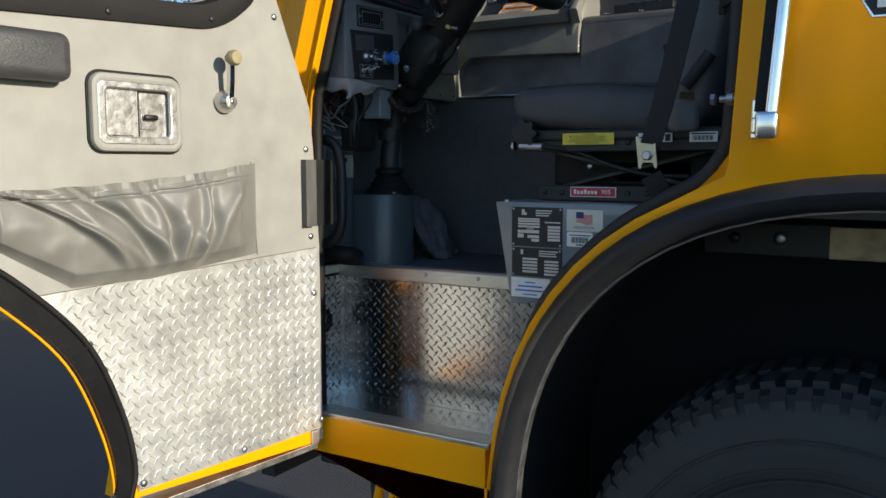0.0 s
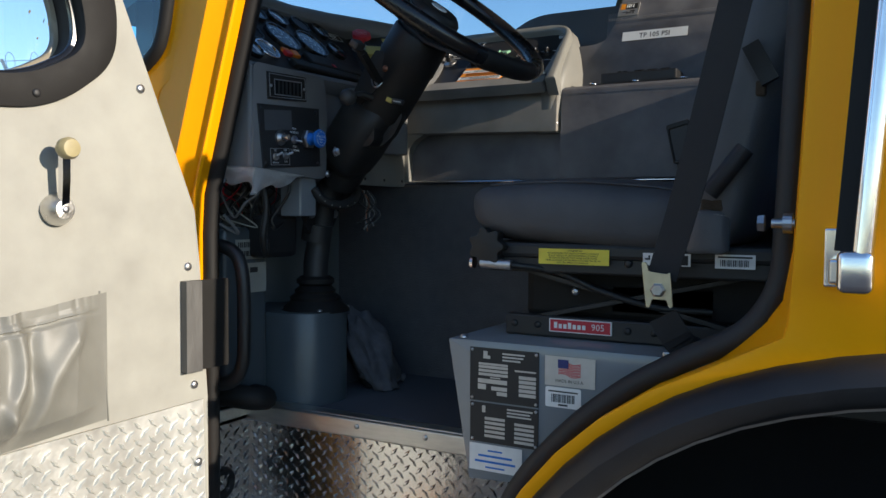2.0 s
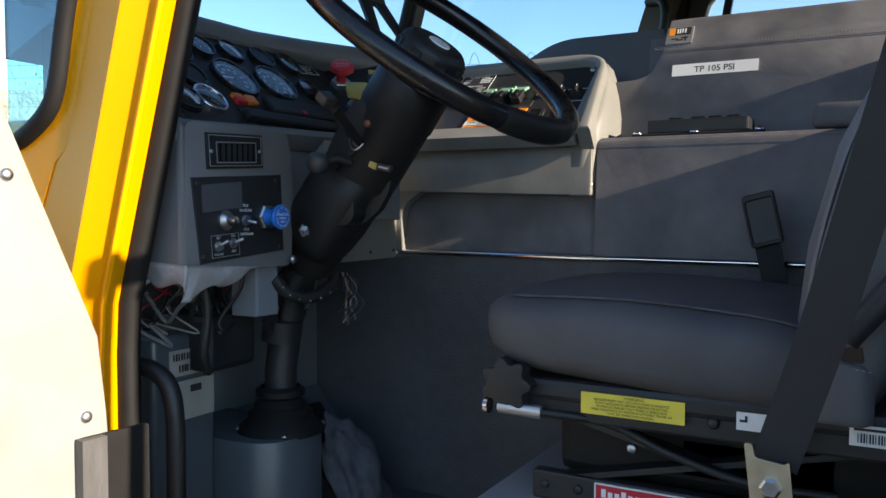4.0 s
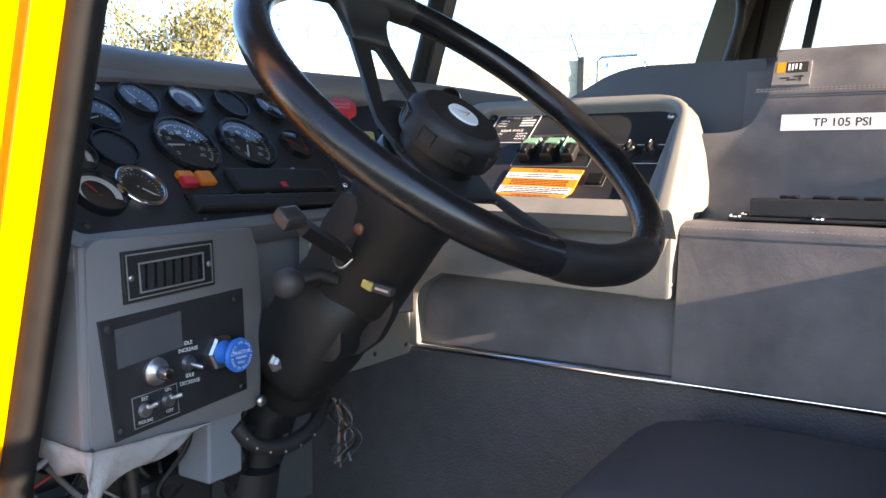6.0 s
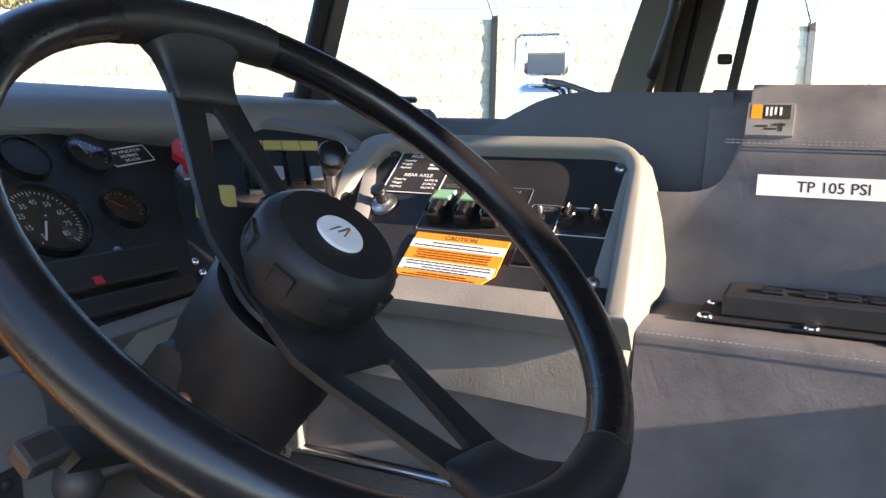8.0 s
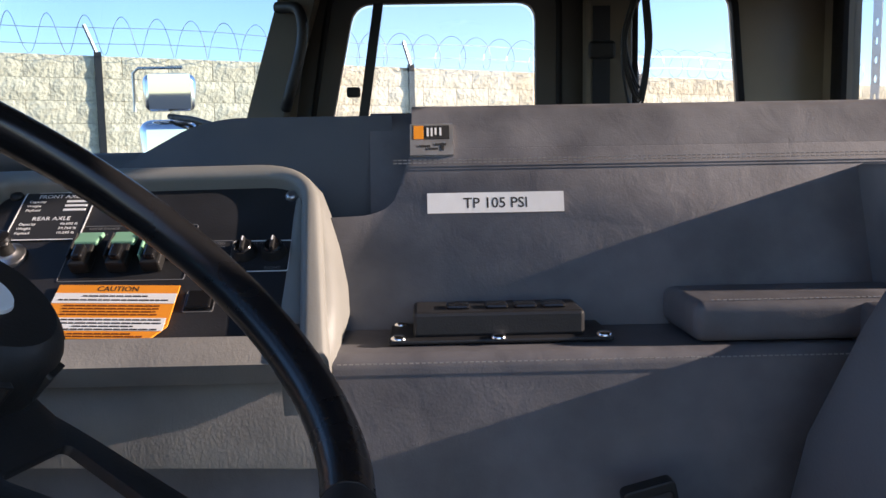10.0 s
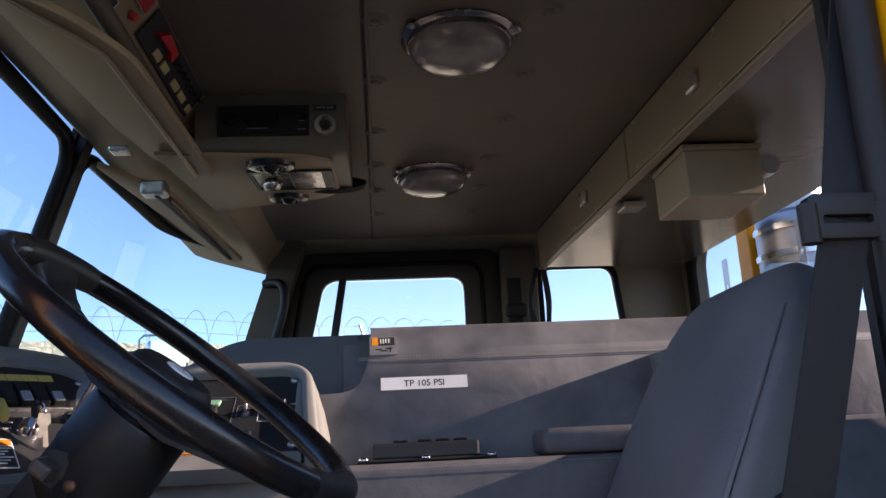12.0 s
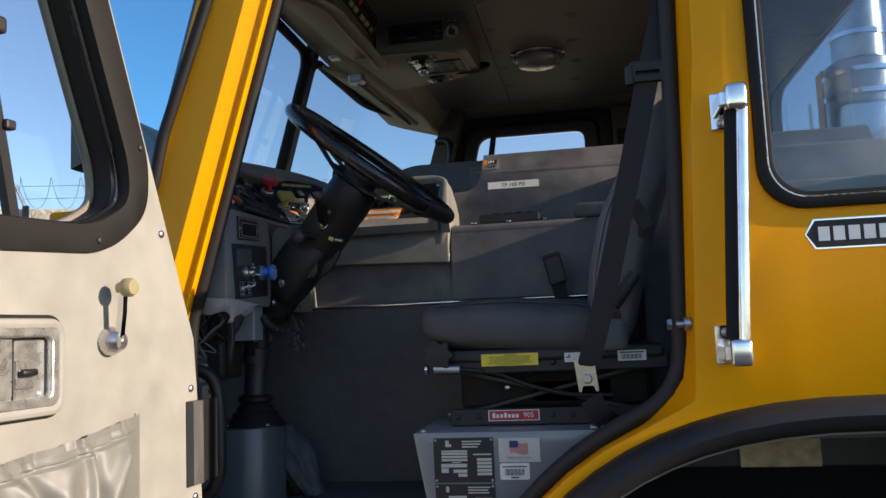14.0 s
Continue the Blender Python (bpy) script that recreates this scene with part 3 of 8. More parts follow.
part("end_return", box(-1.56, -1.535, SIDE + 0.09, 1.970, 1.258, 1.298, 0.004), ALU, nos)
for x in (-1.22, -1.05):
    screw(axes((x, 1.950, 1.284), (1, 0, 0), (0, 0, 1)), 0.006, nos)
structure("floor", box(-1.75, -0.88, 1.985, 4.1, 1.20, 1.290), FLOORMAT, "dark grey ribbed rubber cab floor mat", "floor")
structure("floor_left_front", box(-1.75, -1.56, SIDE + 0.06, 1.985, 1.20, 1.290), FLOORMAT, "dark rubber mat beside the door pillar", "floor")
structure("floor_rear", box(-0.26, 0.36, 1.80, 4.1, 1.49, 1.515), FLOORMAT, "dark rubber mat on the raised floor behind the seats", "floor")
structure("floor_far", box(-0.88, 0.36, 2.62, 4.1, 1.20, 1.29), FLOORMAT, "dark rubber floor mat on the far side", "floor")
structure("wall_firewall", box(-1.665, -1.648, 1.90, 2.469, 1.29, 1.95), FIREWALL, "blue-grey painted inner firewall panel", "firewall")
structure("wall_front", box(-1.80, -1.745, SIDE + 0.16, 4.15, 0.6, 2.28), BLACKMETAL, "dark firewall below the dash", "firewall")
structure("wall_toe_board", box(-1.744, -1.70, 2.10, 2.468, 1.29, 1.83, 0.004), DARKPED, "blue-grey painted toe board below the dash", "toe board")
structure("wall_cowl_side", box(-1.80, -1.60, SIDE + 0.005, SIDE + 0.06, 0.9, 2.06, 0.01), YELLOW, "yellow cab corner ahead of the door", "cab corner")

# roof, far side and back
structure("roof", box(-1.50, 0.42, SIDE + 0.02, 4.16, 2.905, 2.93), BLACKMETAL, "dark inner roof skin above the headliner", "roof")
ceil = structure("ceiling", box(-1.50, 0.40, SIDE + 0.02, 3.86, 2.828, 2.88), CEILING, "dark padded vinyl headliner with button tufts", "ceiling")
YB = axes((0, 4.10, 0), (1, 0, 0), (0, 0, 1))
wallp = sheet([(-1.42, 1.2), (0.40, 1.2), (0.40, 2.905), (-1.20, 2.905)], [rounded([(-1.20, 2.10), (-0.515, 2.10), (-0.515, 2.735), (-1.06, 2.735)], 0.06), rounded([(-0.225, 2.10), (0.13, 2.10), (0.07, 2.755), (-0.225, 2.755)], 0.05)], YB, -0.05, 0.0, 0.006)
structure("wall_far_side", wallp, OLIVE, "grey-brown painted far cab wall with two windows", "cab wall", smooth=35)
structure("wall_rear", sheet([(SIDE + 0.05, 1.2), (4.12, 1.2), (4.12, 2.87), (SIDE + 0.05, 2.87)], [rrect(2.22, 2.12, 3.98, 2.79, 0.10)], axes((0.35, 0, 0), (0, 1, 0), (0, 0, 1)), 0.0, 0.05, 0.006), OLIVE, "grey-brown painted rear cab wall with a wide window", "cab wall", smooth=35)

# windscreen
def screen_xy(y):
    """Plan of the glass: almost flat in the middle, wrapping at the corners."""
    e = max(0.0, abs(y - 2.93) - 0.62) / 0.57
    return -1.705 + 0.03 * abs(y - 2.93) / 1.2 + (0.20 * e ** 2.4 if y < 2.93 else 0.35 * e ** 2)


def pane(y0, y1, z0, z1, name, rake=0.285):
    b = bmesh.new()
    ny, nz = 14, 3
    g = [[b.verts.new((screen_xy(y0 + (y1 - y0) * i / ny) + rake * (z0 + (z1 - z0) * j / nz - 2.32), y0 + (y1 - y0) * i / ny, z0 + (z1 - z0) * j / nz)) for j in range(nz + 1)] for i in range(ny + 1)]
    for i in range(ny):
        for j in range(nz):
            b.faces.new((g[i][j], g[i + 1][j], g[i + 1][j + 1], g[i][j + 1]))
    return b


for i, (y0, y1) in enumerate(((1.745, 2.905), (2.955, 4.10))):
    w = structure(f"window_{i + 1}", pane(y0, y1, 2.08, 2.86, "glass"), SCREENGLASS, "clear raked windscreen pane in black rubber", "windscreen", smooth=40)
    w.visible_shadow = False
div = thing("windscreen_divider", "black windscreen centre post with a rubber strip", "window post", (-1.70, 2.93, 2.28))
part("post", tube([(screen_xy(2.93) + 0.285 * (z - 2.32) + 0.012, 2.93, z) for z in (2.26, 2.55, 2.86)], 0, flat=(0.046, 0.026, (1, 0, 0))), BLACKMETAL, div)
part("rubber_strip", tube([(screen_xy(2.93) + 0.285 * (z - 2.32) - 0.004, 2.93, z) for z in (2.26, 2.55, 2.86)], 0, flat=(0.066, 0.014, (1, 0, 0))), RUBBER, div)
ws = thing("windscreen_seal", "black rubber windscreen seal with rounded corners", "window seal", (-1.60, 2.93, 2.08))
for s, (ya, yb) in enumerate(((1.748, 2.905), (2.955, 4.09))):
    loop = []
    zz0, zz1, r = 2.10, 2.825, 0.075
    for px, pz in rrect(ya, zz0, yb, zz1, r, 5):
        loop.append((screen_xy(px) + 0.285 * (pz - 2.32), px, pz))
    dense = []
    for a, b2 in zip(loop, loop[1:] + loop[:1]):
        k = max(1, int((Vector(b2) - Vector(a)).length / 0.06))
        for q in range(k):
            f = q / k
            y, z = a[1] + (b2[1] - a[1]) * f, a[2] + (b2[2] - a[2]) * f
            dense.append((screen_xy(y) + 0.285 * (z - 2.32), y, z))
    part("seal_loop", tube(dense, 0.018, 8, closed=True), RUBBER, ws, smooth=60)
# far windscreen pillar
fpil = thing("far_pillar", "dark grey far windscreen pillar with grab handle", "window pillar", (-1.36, 4.05, 2.1))
part("pillar_body", tube([(-1.40, 4.03, 2.1), (-1.265, 4.03, 2.55), (-1.165, 4.03, 2.87)], 0, flat=(0.10, 0.09, (0, 1, 0))), CEILING, fpil)
part("grab_handle", tube(smoothline([(-1.265, 3.98, 2.70), (-1.20, 3.94, 2.685), (-1.19, 3.93, 2.60), (-1.23, 3.94, 2.46), (-1.25, 3.98, 2.42)], 6), 0.016, 8), BLACK, fpil, "black plastic grab handle", smooth=60)
# far side windows: black surround, sash bar and glass
fw = thing("far_door_window", "far door window in a wide dark brown moulded surround", "window", (-0.85, 4.10, 2.1))
wi = rounded([(-1.19, 2.10), (-0.525, 2.10), (-0.525, 2.725), (-1.055, 2.725)], 0.055)
wo = rounded([(-1.29, 2.05), (-0.37, 2.05), (-0.37, 2.83), (-1.17, 2.83)], 0.08)
part("surround", sheet(wo, [wi], YB, 0.0, 0.028, 0.008), SURROUND, fw, smooth=40)
part("bead", tube([(x, 4.075, z) for x, z in rounded([(-1.245, 2.05), (-0.455, 2.05), (-0.455, 2.778), (-1.12, 2.778)], 0.07, 6)], 0.010, 8, closed=True), RUBBER, fw, smooth=60)
part("sash_bar", tube([(-1.085, 4.085, 2.10), (-0.985, 4.085, 2.73)], 0, flat=(0.028, 0.02, (0, 1, 0))), BLACKMETAL, fw)
g = part("glass_pane", sheet(wi, [], YB, -0.03, -0.026), GLASS, fw)
g.visible_shadow = False
part("vent_latch", box(-1.085, -1.045, 4.065, 4.09, 2.455, 2.485, 0.006), BLACK, fw)
fr = thing("far_rear_window", "far rear side window in a black seal", "window", (-0.05, 4.10, 2.1))
wi2 = rounded([(-0.215, 2.11), (0.12, 2.11), (0.06, 2.745), (-0.215, 2.745)], 0.045)
part("window_seal", sheet(rounded([(-0.235, 2.09), (0.14, 2.09), (0.08, 2.765), (-0.235, 2.765)], 0.055), [wi2], YB, -0.01, 0.012, 0.004), RUBBER, fr, smooth=40)
g = part("glass_pane", sheet(wi2, [], YB, -0.03, -0.026), GLASS, fr)
g.visible_shadow = False
rw = thing("rear_window", "wide rear cab window in a black rubber seal", "window", (0.35, 2.9, 2.12))
RW = axes((0.35, 0, 0), (0, -1, 0), (0, 0, 1))
part("window_seal", sheet([(-y, z) for y, z in rrect(2.175, 2.075, 4.025, 2.835, 0.12)], [[(-y, z) for y, z in rrect(2.24, 2.14, 3.96, 2.77, 0.09)]], RW, 0.0, 0.016, 0.004), RUBBER, rw, smooth=40)
g = part("glass_pane", sheet([(-y, z) for y, z in rrect(2.22, 2.12, 3.98, 2.79, 0.1)], [], RW, -0.03, -0.026), GLASS, rw)
g.visible_shadow = False
# side window behind the door, seen from outside
sw = thing("side_window", "side window of the rear cab in a black rubber seal", "window", (0.5, SIDE, 1.98))
part("window_seal", sheet(rrect(-0.198, 1.952, 1.235, 2.655, 0.09, 8), [rrect(-0.165, 1.985, 1.2, 2.62, 0.07, 8)], XZ, -SIDE, -SIDE + 0.014, 0.005), RUBBER, sw, smooth=40)
part("bright_bead", tube([(x, SIDE - 0.012, z) for x, z in rrect(-0.176, 1.974, 1.212, 2.632, 0.075, 8)], 0.0025, 6, closed=True), DULLCHROME, sw, smooth=60)
g = part("glass_pane", sheet(rrect(-0.165, 1.985, 1.2, 2.62, 0.07), [], XZ, -SIDE - 0.02, -SIDE - 0.015), SIDEGLASS, sw)
g.visible_shadow = False

# ---- the ground, the yard wall and what stands outside ----
structure("ground", box(-900, 900, -900, 900, GROUND - 0.2, GROUND), ASPHALT, "dark worn asphalt yard in shade", "ground")
WD = radians(25)
WALLF = axes((-3.77, 9.05, GROUND), (math.cos(WD), math.sin(WD), 0), (0, 0, 1))
wall = thing("yard_wall", "high tan split-face block yard wall with steel posts", "block wall", (-3.77, 9.05, GROUND), kind="structure")
WH = 3.215
part("wall_core", box(-14, 16, 0, WH, -0.30, -0.02, m=WALLF), MORTAR, wall)

# ---- engine cover between the seats ----
eng = thing("engine_cover", "large grey vinyl padded engine cover with stitched seams", "engine cover", (-0.5, 2.95, 1.29))


def lengthwise(profile, x0, x1, bev=0.0):
    """A section in (y, z) drawn out along the cab."""
    return sheet(profile, [], axes((0, 0, 0), (0, 1, 0), (0, 0, 1)), x0, x1, bev)


part("core", lengthwise(rounded([(2.50, 1.29), (3.40, 1.29), (3.40, 2.05), (3.20, 2.33), (2.76, 2.33), (2.70, 2.05), (2.50, 2.05)], [0, 0, 0.03, 0.05, 0.03, 0.02, 0.02]), -0.93, 0.345), LEATHER, eng, smooth=40)
part("lower_pad", lengthwise(rounded([(2.448, 1.832), (2.56, 1.832), (2.70, 2.064), (2.474, 2.064), (2.462, 2.056)], [0.004, 0, 0, 0.012, 0.01]), -0.955, 0.345), LEATHER, eng, smooth=40)
part("front_lower_pad", lengthwise(rounded([(2.472, 1.832), (2.60, 1.832), (2.60, 2.04), (2.492, 2.04)], 0.004), -1.46, -0.955), LEATHER, eng, smooth=40)
UPF = axes((0, 2.592, 2.066), (1, 0, 0), (0, 0.306, 0.952))
pad_out = rounded([(-0.995, -0.002), (0.345, -0.002), (0.345, 0.222), (-0.872, 0.222), (-0.896, 0.150), (-0.925, 0.138), (-0.995, 0.136)], [0, 0, 0, 0.01, 0.03, 0.03, 0])
part("upper_pad", sheet(pad_out, [], UPF, -0.16, 0.0, 0.008), LEATHER, eng, smooth=40)
part("top_pad", lengthwise(rounded([(2.660, 2.274), (2.80, 2.26), (2.92, 2.330), (2.725, 2.334), (2.700, 2.330)], [0.006, 0, 0, 0.0, 0.02]), -0.872, 0.345), LEATHER, eng, "padded top roll of the cover", smooth=40)
# the cover widens behind the driver's shoulder
part("rear_block", box(-0.315, 0.345, 2.535, 2.70, 2.06, 2.250, 0.008), LEATHER, eng, "wider rear part of the cover", smooth=50)
part("rear_lower_block", box(-0.40, 0.345, 2.30, 2.535, 1.52, 2.106, 0.008), LEATHER, eng, smooth=50)
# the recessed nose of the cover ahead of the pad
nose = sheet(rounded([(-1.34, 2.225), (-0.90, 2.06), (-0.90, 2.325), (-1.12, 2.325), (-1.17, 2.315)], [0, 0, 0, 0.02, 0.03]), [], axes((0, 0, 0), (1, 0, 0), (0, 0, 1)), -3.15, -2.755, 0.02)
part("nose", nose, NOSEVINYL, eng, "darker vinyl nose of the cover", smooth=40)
part("nose_shelf", box(-1.05, -0.90, 2.64, 3.2, 2.10, 2.14, 0.01), LEATHER, eng)
part("foot_panel", lengthwise([(2.470, 1.29), (2.51, 1.29), (2.51, 1.832), (2.470, 1.832)], -1.66, 0.345), MATPEBBLE, eng, "black pebbled rubber kick panel")
part("chrome_strip", tube([(-1.44, 2.462, 1.828), (-0.2, 2.462, 1.828)], 0.006, 8), CHROME, eng, "thin bright trim strip", smooth=60)


def stitches(pts, parent, step=0.0062, L=0.0040, r=0.0006, up=(0, -1, 0)):
    """A row of short stitches in one strip of thread."""
    P = [Vector(p) for p in pts]
    b = None
    for a, c in zip(P, P[1:]):
        d = c - a
        n = int(d.length / step)
        d.normalize()
        for i in range(n):
            s = a + d * (i * step)
            b = tube([s, s + d * L], 0, bm=b, flat=(r * 2, r * 1.6, up))
    return tagged(part("stitching", b, THREAD, parent), kind="stuff")


stitches([(-0.95, 2.458, 2.056), (0.3, 2.458, 2.056)], eng)
stitches([(-0.895, 2.6495, 2.2600), (0.2, 2.6495, 2.2615)], eng)
stitches([(-0.895, 2.6507, 2.2638), (0.2, 2.6507, 2.2653)], eng)
TPF = axes((-0.770, 2.6365, 2.2105), (1, 0, 0), (0, 0.30, 0.95))
tp = thing("pressure_label", "white tape label with black tyre pressure lettering", "label", (-0.77, 2.636, 2.21))
part("tape", box(-0.084, 0.084, -0.0128, 0.0128, 0, 0.0012, m=TPF), WHITE, tp)
words("TP 105 PSI", 0.0185, at(TPF, 0.0, -0.001, 0.00125), INK, tp, squeeze=0.98, heavy=0.0002)
wl = thing("warning_sticker", "small grey and orange warning sticker on the engine cover", "sticker", (-0.845, 2.66, 2.29))
WLF = axes((-0.847, 2.6685, 2.2890), (1, 0, 0), (0, 0.58, 0.815))
part("sticker_backing", box(-0.027, 0.027, -0.024, 0.024, -0.004, 0.0012, m=WLF), SILVERPLATE, wl)
part("orange_corner", box(-0.0225, -0.010, 0.000, 0.021, 0.0012, 0.0018, m=WLF), ORANGE, wl)
part("black_block", box(-0.009, 0.0225, 0.000, 0.021, 0.0012, 0.0018, m=WLF), INK, wl)
bars([(-0.006, 0.004 + 0.0, -0.0035, 0.017), (-0.001, 0.004, 0.0015, 0.017), (0.004, 0.006, 0.0065, 0.017), (0.010, 0.005, 0.0125, 0.017)], at(WLF, 0, 0, 0.0019), WHITE, wl)
bars([(-0.016, -0.012, -0.002, -0.0095), (-0.006, -0.016, 0.008, -0.0135), (0.004, -0.010, 0.018, -0.007), (0.012, -0.018, 0.015, -0.006)], at(WLF, 0, 0, 0.0013), INK, wl, "pictogram")
# outlet box on the ledge
ob = thing("switch_box", "flat black plastic switch box screwed to the engine cover ledge", "switch box", (-0.80, 2.53, 2.066))
part("housing", box(-0.872, -0.684, 2.512, 2.585, 2.070, 2.098, 0.004), PANEL, ob)
part("base_flange", box(-0.898, -0.655, 2.498, 2.590, 2.066, 2.071, 0.002), PANEL, ob)
for x0 in (-0.835, -0.792, -0.760, -0.728):
    part("rocker", box(x0, x0 + 0.026, 2.528, 2.552, 2.097, 2.103, 0.003), GLOSSBLACK, ob)
for x, y in ((-0.888, 2.505), (-0.888, 2.582), (-0.780, 2.503), (-0.664, 2.505)):
    screw(axes((x, y, 2.071), (1, 0, 0), (0, 1, 0)), 0.009, ob, CHROME)
arm = thing("cover_armrest", "grey vinyl armrest pad on the engine cover ledge", "armrest", (-0.35, 2.54, 2.066))
part("pad", box(-0.575, -0.12, 2.475, 2.60, 2.066, 2.110, 0.012, 3), LEATHER, arm, smooth=50)
stitches([(-0.555, 2.485, 2.1105), (-0.14, 2.485, 2.1105)], arm, up=(0, 0, 1))

# ---- centre switch panel ----
CPF = axes((-1.0, 2.535, 2.157), (1, 0, 0), (0, 0.785, 0.62))
cpn = thing("centre_console", "cream-grey moulded centre console with a black switch panel", "console", (-1.2, 2.52, 1.95))
bezel_band = rounded([(-0.425, -0.118), (-0.385, -0.118), (-0.36, 0.118), (-0.004, 0.124), (0.020, -0.150), (0.048, -0.152), (0.014, 0.148), (-0.40, 0.142)], [0, 0, 0.025, 0.045, 0, 0, 0.075, 0.04], 8)
part("bezel", sheet(bezel_band, [], CPF, -0.03, 0.022, 0.009, seg=4), CREAM, cpn, smooth=40)
part("switch_panel", sheet(rounded([(-0.385, -0.117), (0.018, -0.119), (0.008, 0.100), (-0.010, 0.124), (-0.365, 0.122)], [0.005, 0.02, 0.01, 0.01, 0.02]), [], CPF, -0.004, 0.0, 0.0008), PANEL, cpn, "black metal switch panel")
part("panel_backing", sheet(rounded([(-0.39, -0.119), (0.026, -0.120), (0.000, 0.130), (-0.365, 0.124)], 0.02), [], CPF, -0.03, -0.008), INK, cpn)
ck = bmesh.new()
rings = []
for z, xo, yf in ((1.950, -0.962, 2.449), (2.00, -0.958, 2.449), (2.05, -0.953, 2.449), (2.085, -0.949, 2.450), (2.115, -0.951, 2.475), (2.16, -0.961, 2.532), (2.20, -0.974, 2.580), (2.225, -0.984, 2.612), (2.240, -0.998, 2.632)):
    yb = 2.475 if z < 2.06 else 2.605 + (z - 2.066) * 0.32
    rings.append([ck.verts.new(p) for p in ((-1.012, yf + 0.012, z), (-1.004, yf, z), (xo - 0.022, yf, z), (xo - 0.006, yf + 0.006, z), (xo, yf + 0.022, z), (xo, yb, z), (-1.012, yb, z))])
for r0_, r1_ in zip(rings, rings[1:]):
    for k in range(7):
        ck.faces.new((r0_[k], r0_[(k + 1) % 7], r1_[(k + 1) % 7], r1_[k]))
ck.faces.new(rings[0])
ck.faces.new(rings[-1])
part("end_cheek", ck, CREAM, cpn, "rounded end of the console", smooth=60)
part("back_cheek", sheet(rounded([(2.46, 1.99), (2.60, 2.03), (2.655, 2.15), (2.660, 2.225), (2.685, 2.240), (2.72, 2.235), (2.74, 2.20), (2.74, 2.0)], 0.014), [], axes((0, 0, 0), (0, 1, 0), (0, 0, 1)), -1.40, -1.035, 0.01), CREAM, cpn, smooth=50)
for z0, y0 in ((2.10, 2.56), (2.165, 2.618)):
    screw(axes((-0.954 if z0 < 2.15 else -0.964, y0, z0), (0, 1, 0), (0, 0, 1)) @ Matrix.Rotation(radians(180), 4, "Y"), 0.006, cpn)
part("lower_front", sheet(rounded([(-1.47, 0.013), (-0.962, 0.0), (-0.965, 0.136), (-1.46, 0.136)], 0.006), [], axes((0, 2.4435, 1.952), (1, 0, 0), (0, 0.10, 0.995)), -0.03, 0.0, 0.006), CONSVINYL, cpn, "brown-grey vinyl front of the console", smooth=40)
part("padded_roll", sheet(rounded([(-0.435, -0.152), (0.014, -0.152), (0.012, -0.1165), (-0.40, -0.1145)], 0.008), [], CPF, -0.02, 0.010, 0.008, seg=4), CONSVINYL, cpn, "padded vinyl roll under the switch panel", smooth=60)
part("left_bracket", sheet(rounded([(-1.47, 1.832), (-1.398, 1.832), (-1.400, 1.930), (-1.340, 1.966), (-1.47, 1.968)], [0, 0.004, 0.035, 0, 0], 8), [], axes((0, 2.452, 0), (1, 0, 0), (0, 0, 1)), -0.03, 0.0, 0.004), CREAM, cpn, smooth=40)
screw(axes((-0.968, 2.452, 1.972), (1, 0, 0), (0, 0, 1)), 0.008, cpn)

# ---- instrument panel and dash ----
IPF = axes((-1.516, 2.06, 2.160), (0, 1, 0), (-math.sin(radians(45)), 0, math.cos(radians(45))))
dash = thing("dashboard", "grey moulded dashboard with a black instrument panel", "dashboard", (-1.55, 2.3, 1.83))
ipo = rounded([(-0.245, -0.148), (0.20, -0.126), (0.2435, -0.1245), (0.382, 0.1405), (0.05, 0.130), (-0.10, 0.119), (-0.24, 0.07)], [0.02, 0.02, 0, 0, 0.1, 0.08, 0.03])
part("instrument_panel", sheet(ipo, [], IPF, -0.02, 0.0, 0.002), PANEL, dash, "matt black metal instrument panel")
hood_band = rounded([(0.2435, -0.1245), (0.20, -0.126), (-0.245, -0.148), (-0.24, 0.07), (-0.10, 0.119), (0.05, 0.130), (0.382, 0.1405), (0.3925, 0.160), (0.05, 0.149), (-0.11, 0.138), (-0.255, 0.085), (-0.258, -0.166), (0.21, -0.144), (0.234, -0.1433)], [0, 0.02, 0.02, 0.03, 0.08, 0.1, 0, 0, 0.1, 0.08, 0.03, 0.02, 0.02, 0])
part("panel_surround", sheet(hood_band, [], IPF, -0.03, 0.008, 0.003), DASHGREY, dash, smooth=40)
# the panel's wing, bent round towards the driver
WNF = axes((-1.516, 2.369, 2.160), (0.7225, 0.6914, 0), (-0.536, 0.560, 0.632))
wing = rounded([(0.0172, -0.1385), (0.075, -0.136), (0.160, -0.110), (0.215, -0.030), (0.246, 0.060), (0.252, 0.105), (0.222, 0.140), (0.160, 0.157), (0.095, 0.165), (-0.0208, 0.1575)], [0, 0.03, 0.05, 0.08, 0.03, 0.03, 0.05, 0.08, 0.08, 0])
wing_band = rounded([(0.0172, -0.1385), (0.075, -0.136), (0.160, -0.110), (0.215, -0.030), (0.246, 0.060), (0.252, 0.105), (0.222, 0.140), (0.160, 0.157), (0.095, 0.165), (-0.0208, 0.1575), (-0.0235, 0.178), (0.095, 0.186), (0.162, 0.178), (0.230, 0.160), (0.272, 0.112), (0.266, 0.058), (0.236, -0.038), (0.178, -0.126), (0.085, -0.157), (0.0195, -0.160)], [0, 0.03, 0.05, 0.08, 0.03, 0.03, 0.05, 0.08, 0.08, 0, 0, 0.08, 0.08, 0.05, 0.04, 0.03, 0.08, 0.05, 0.03, 0])
part("panel_wing", sheet(wing, [], WNF, -0.02, 0.0, 0.001), PANEL, dash, "angled end of the instrument panel")
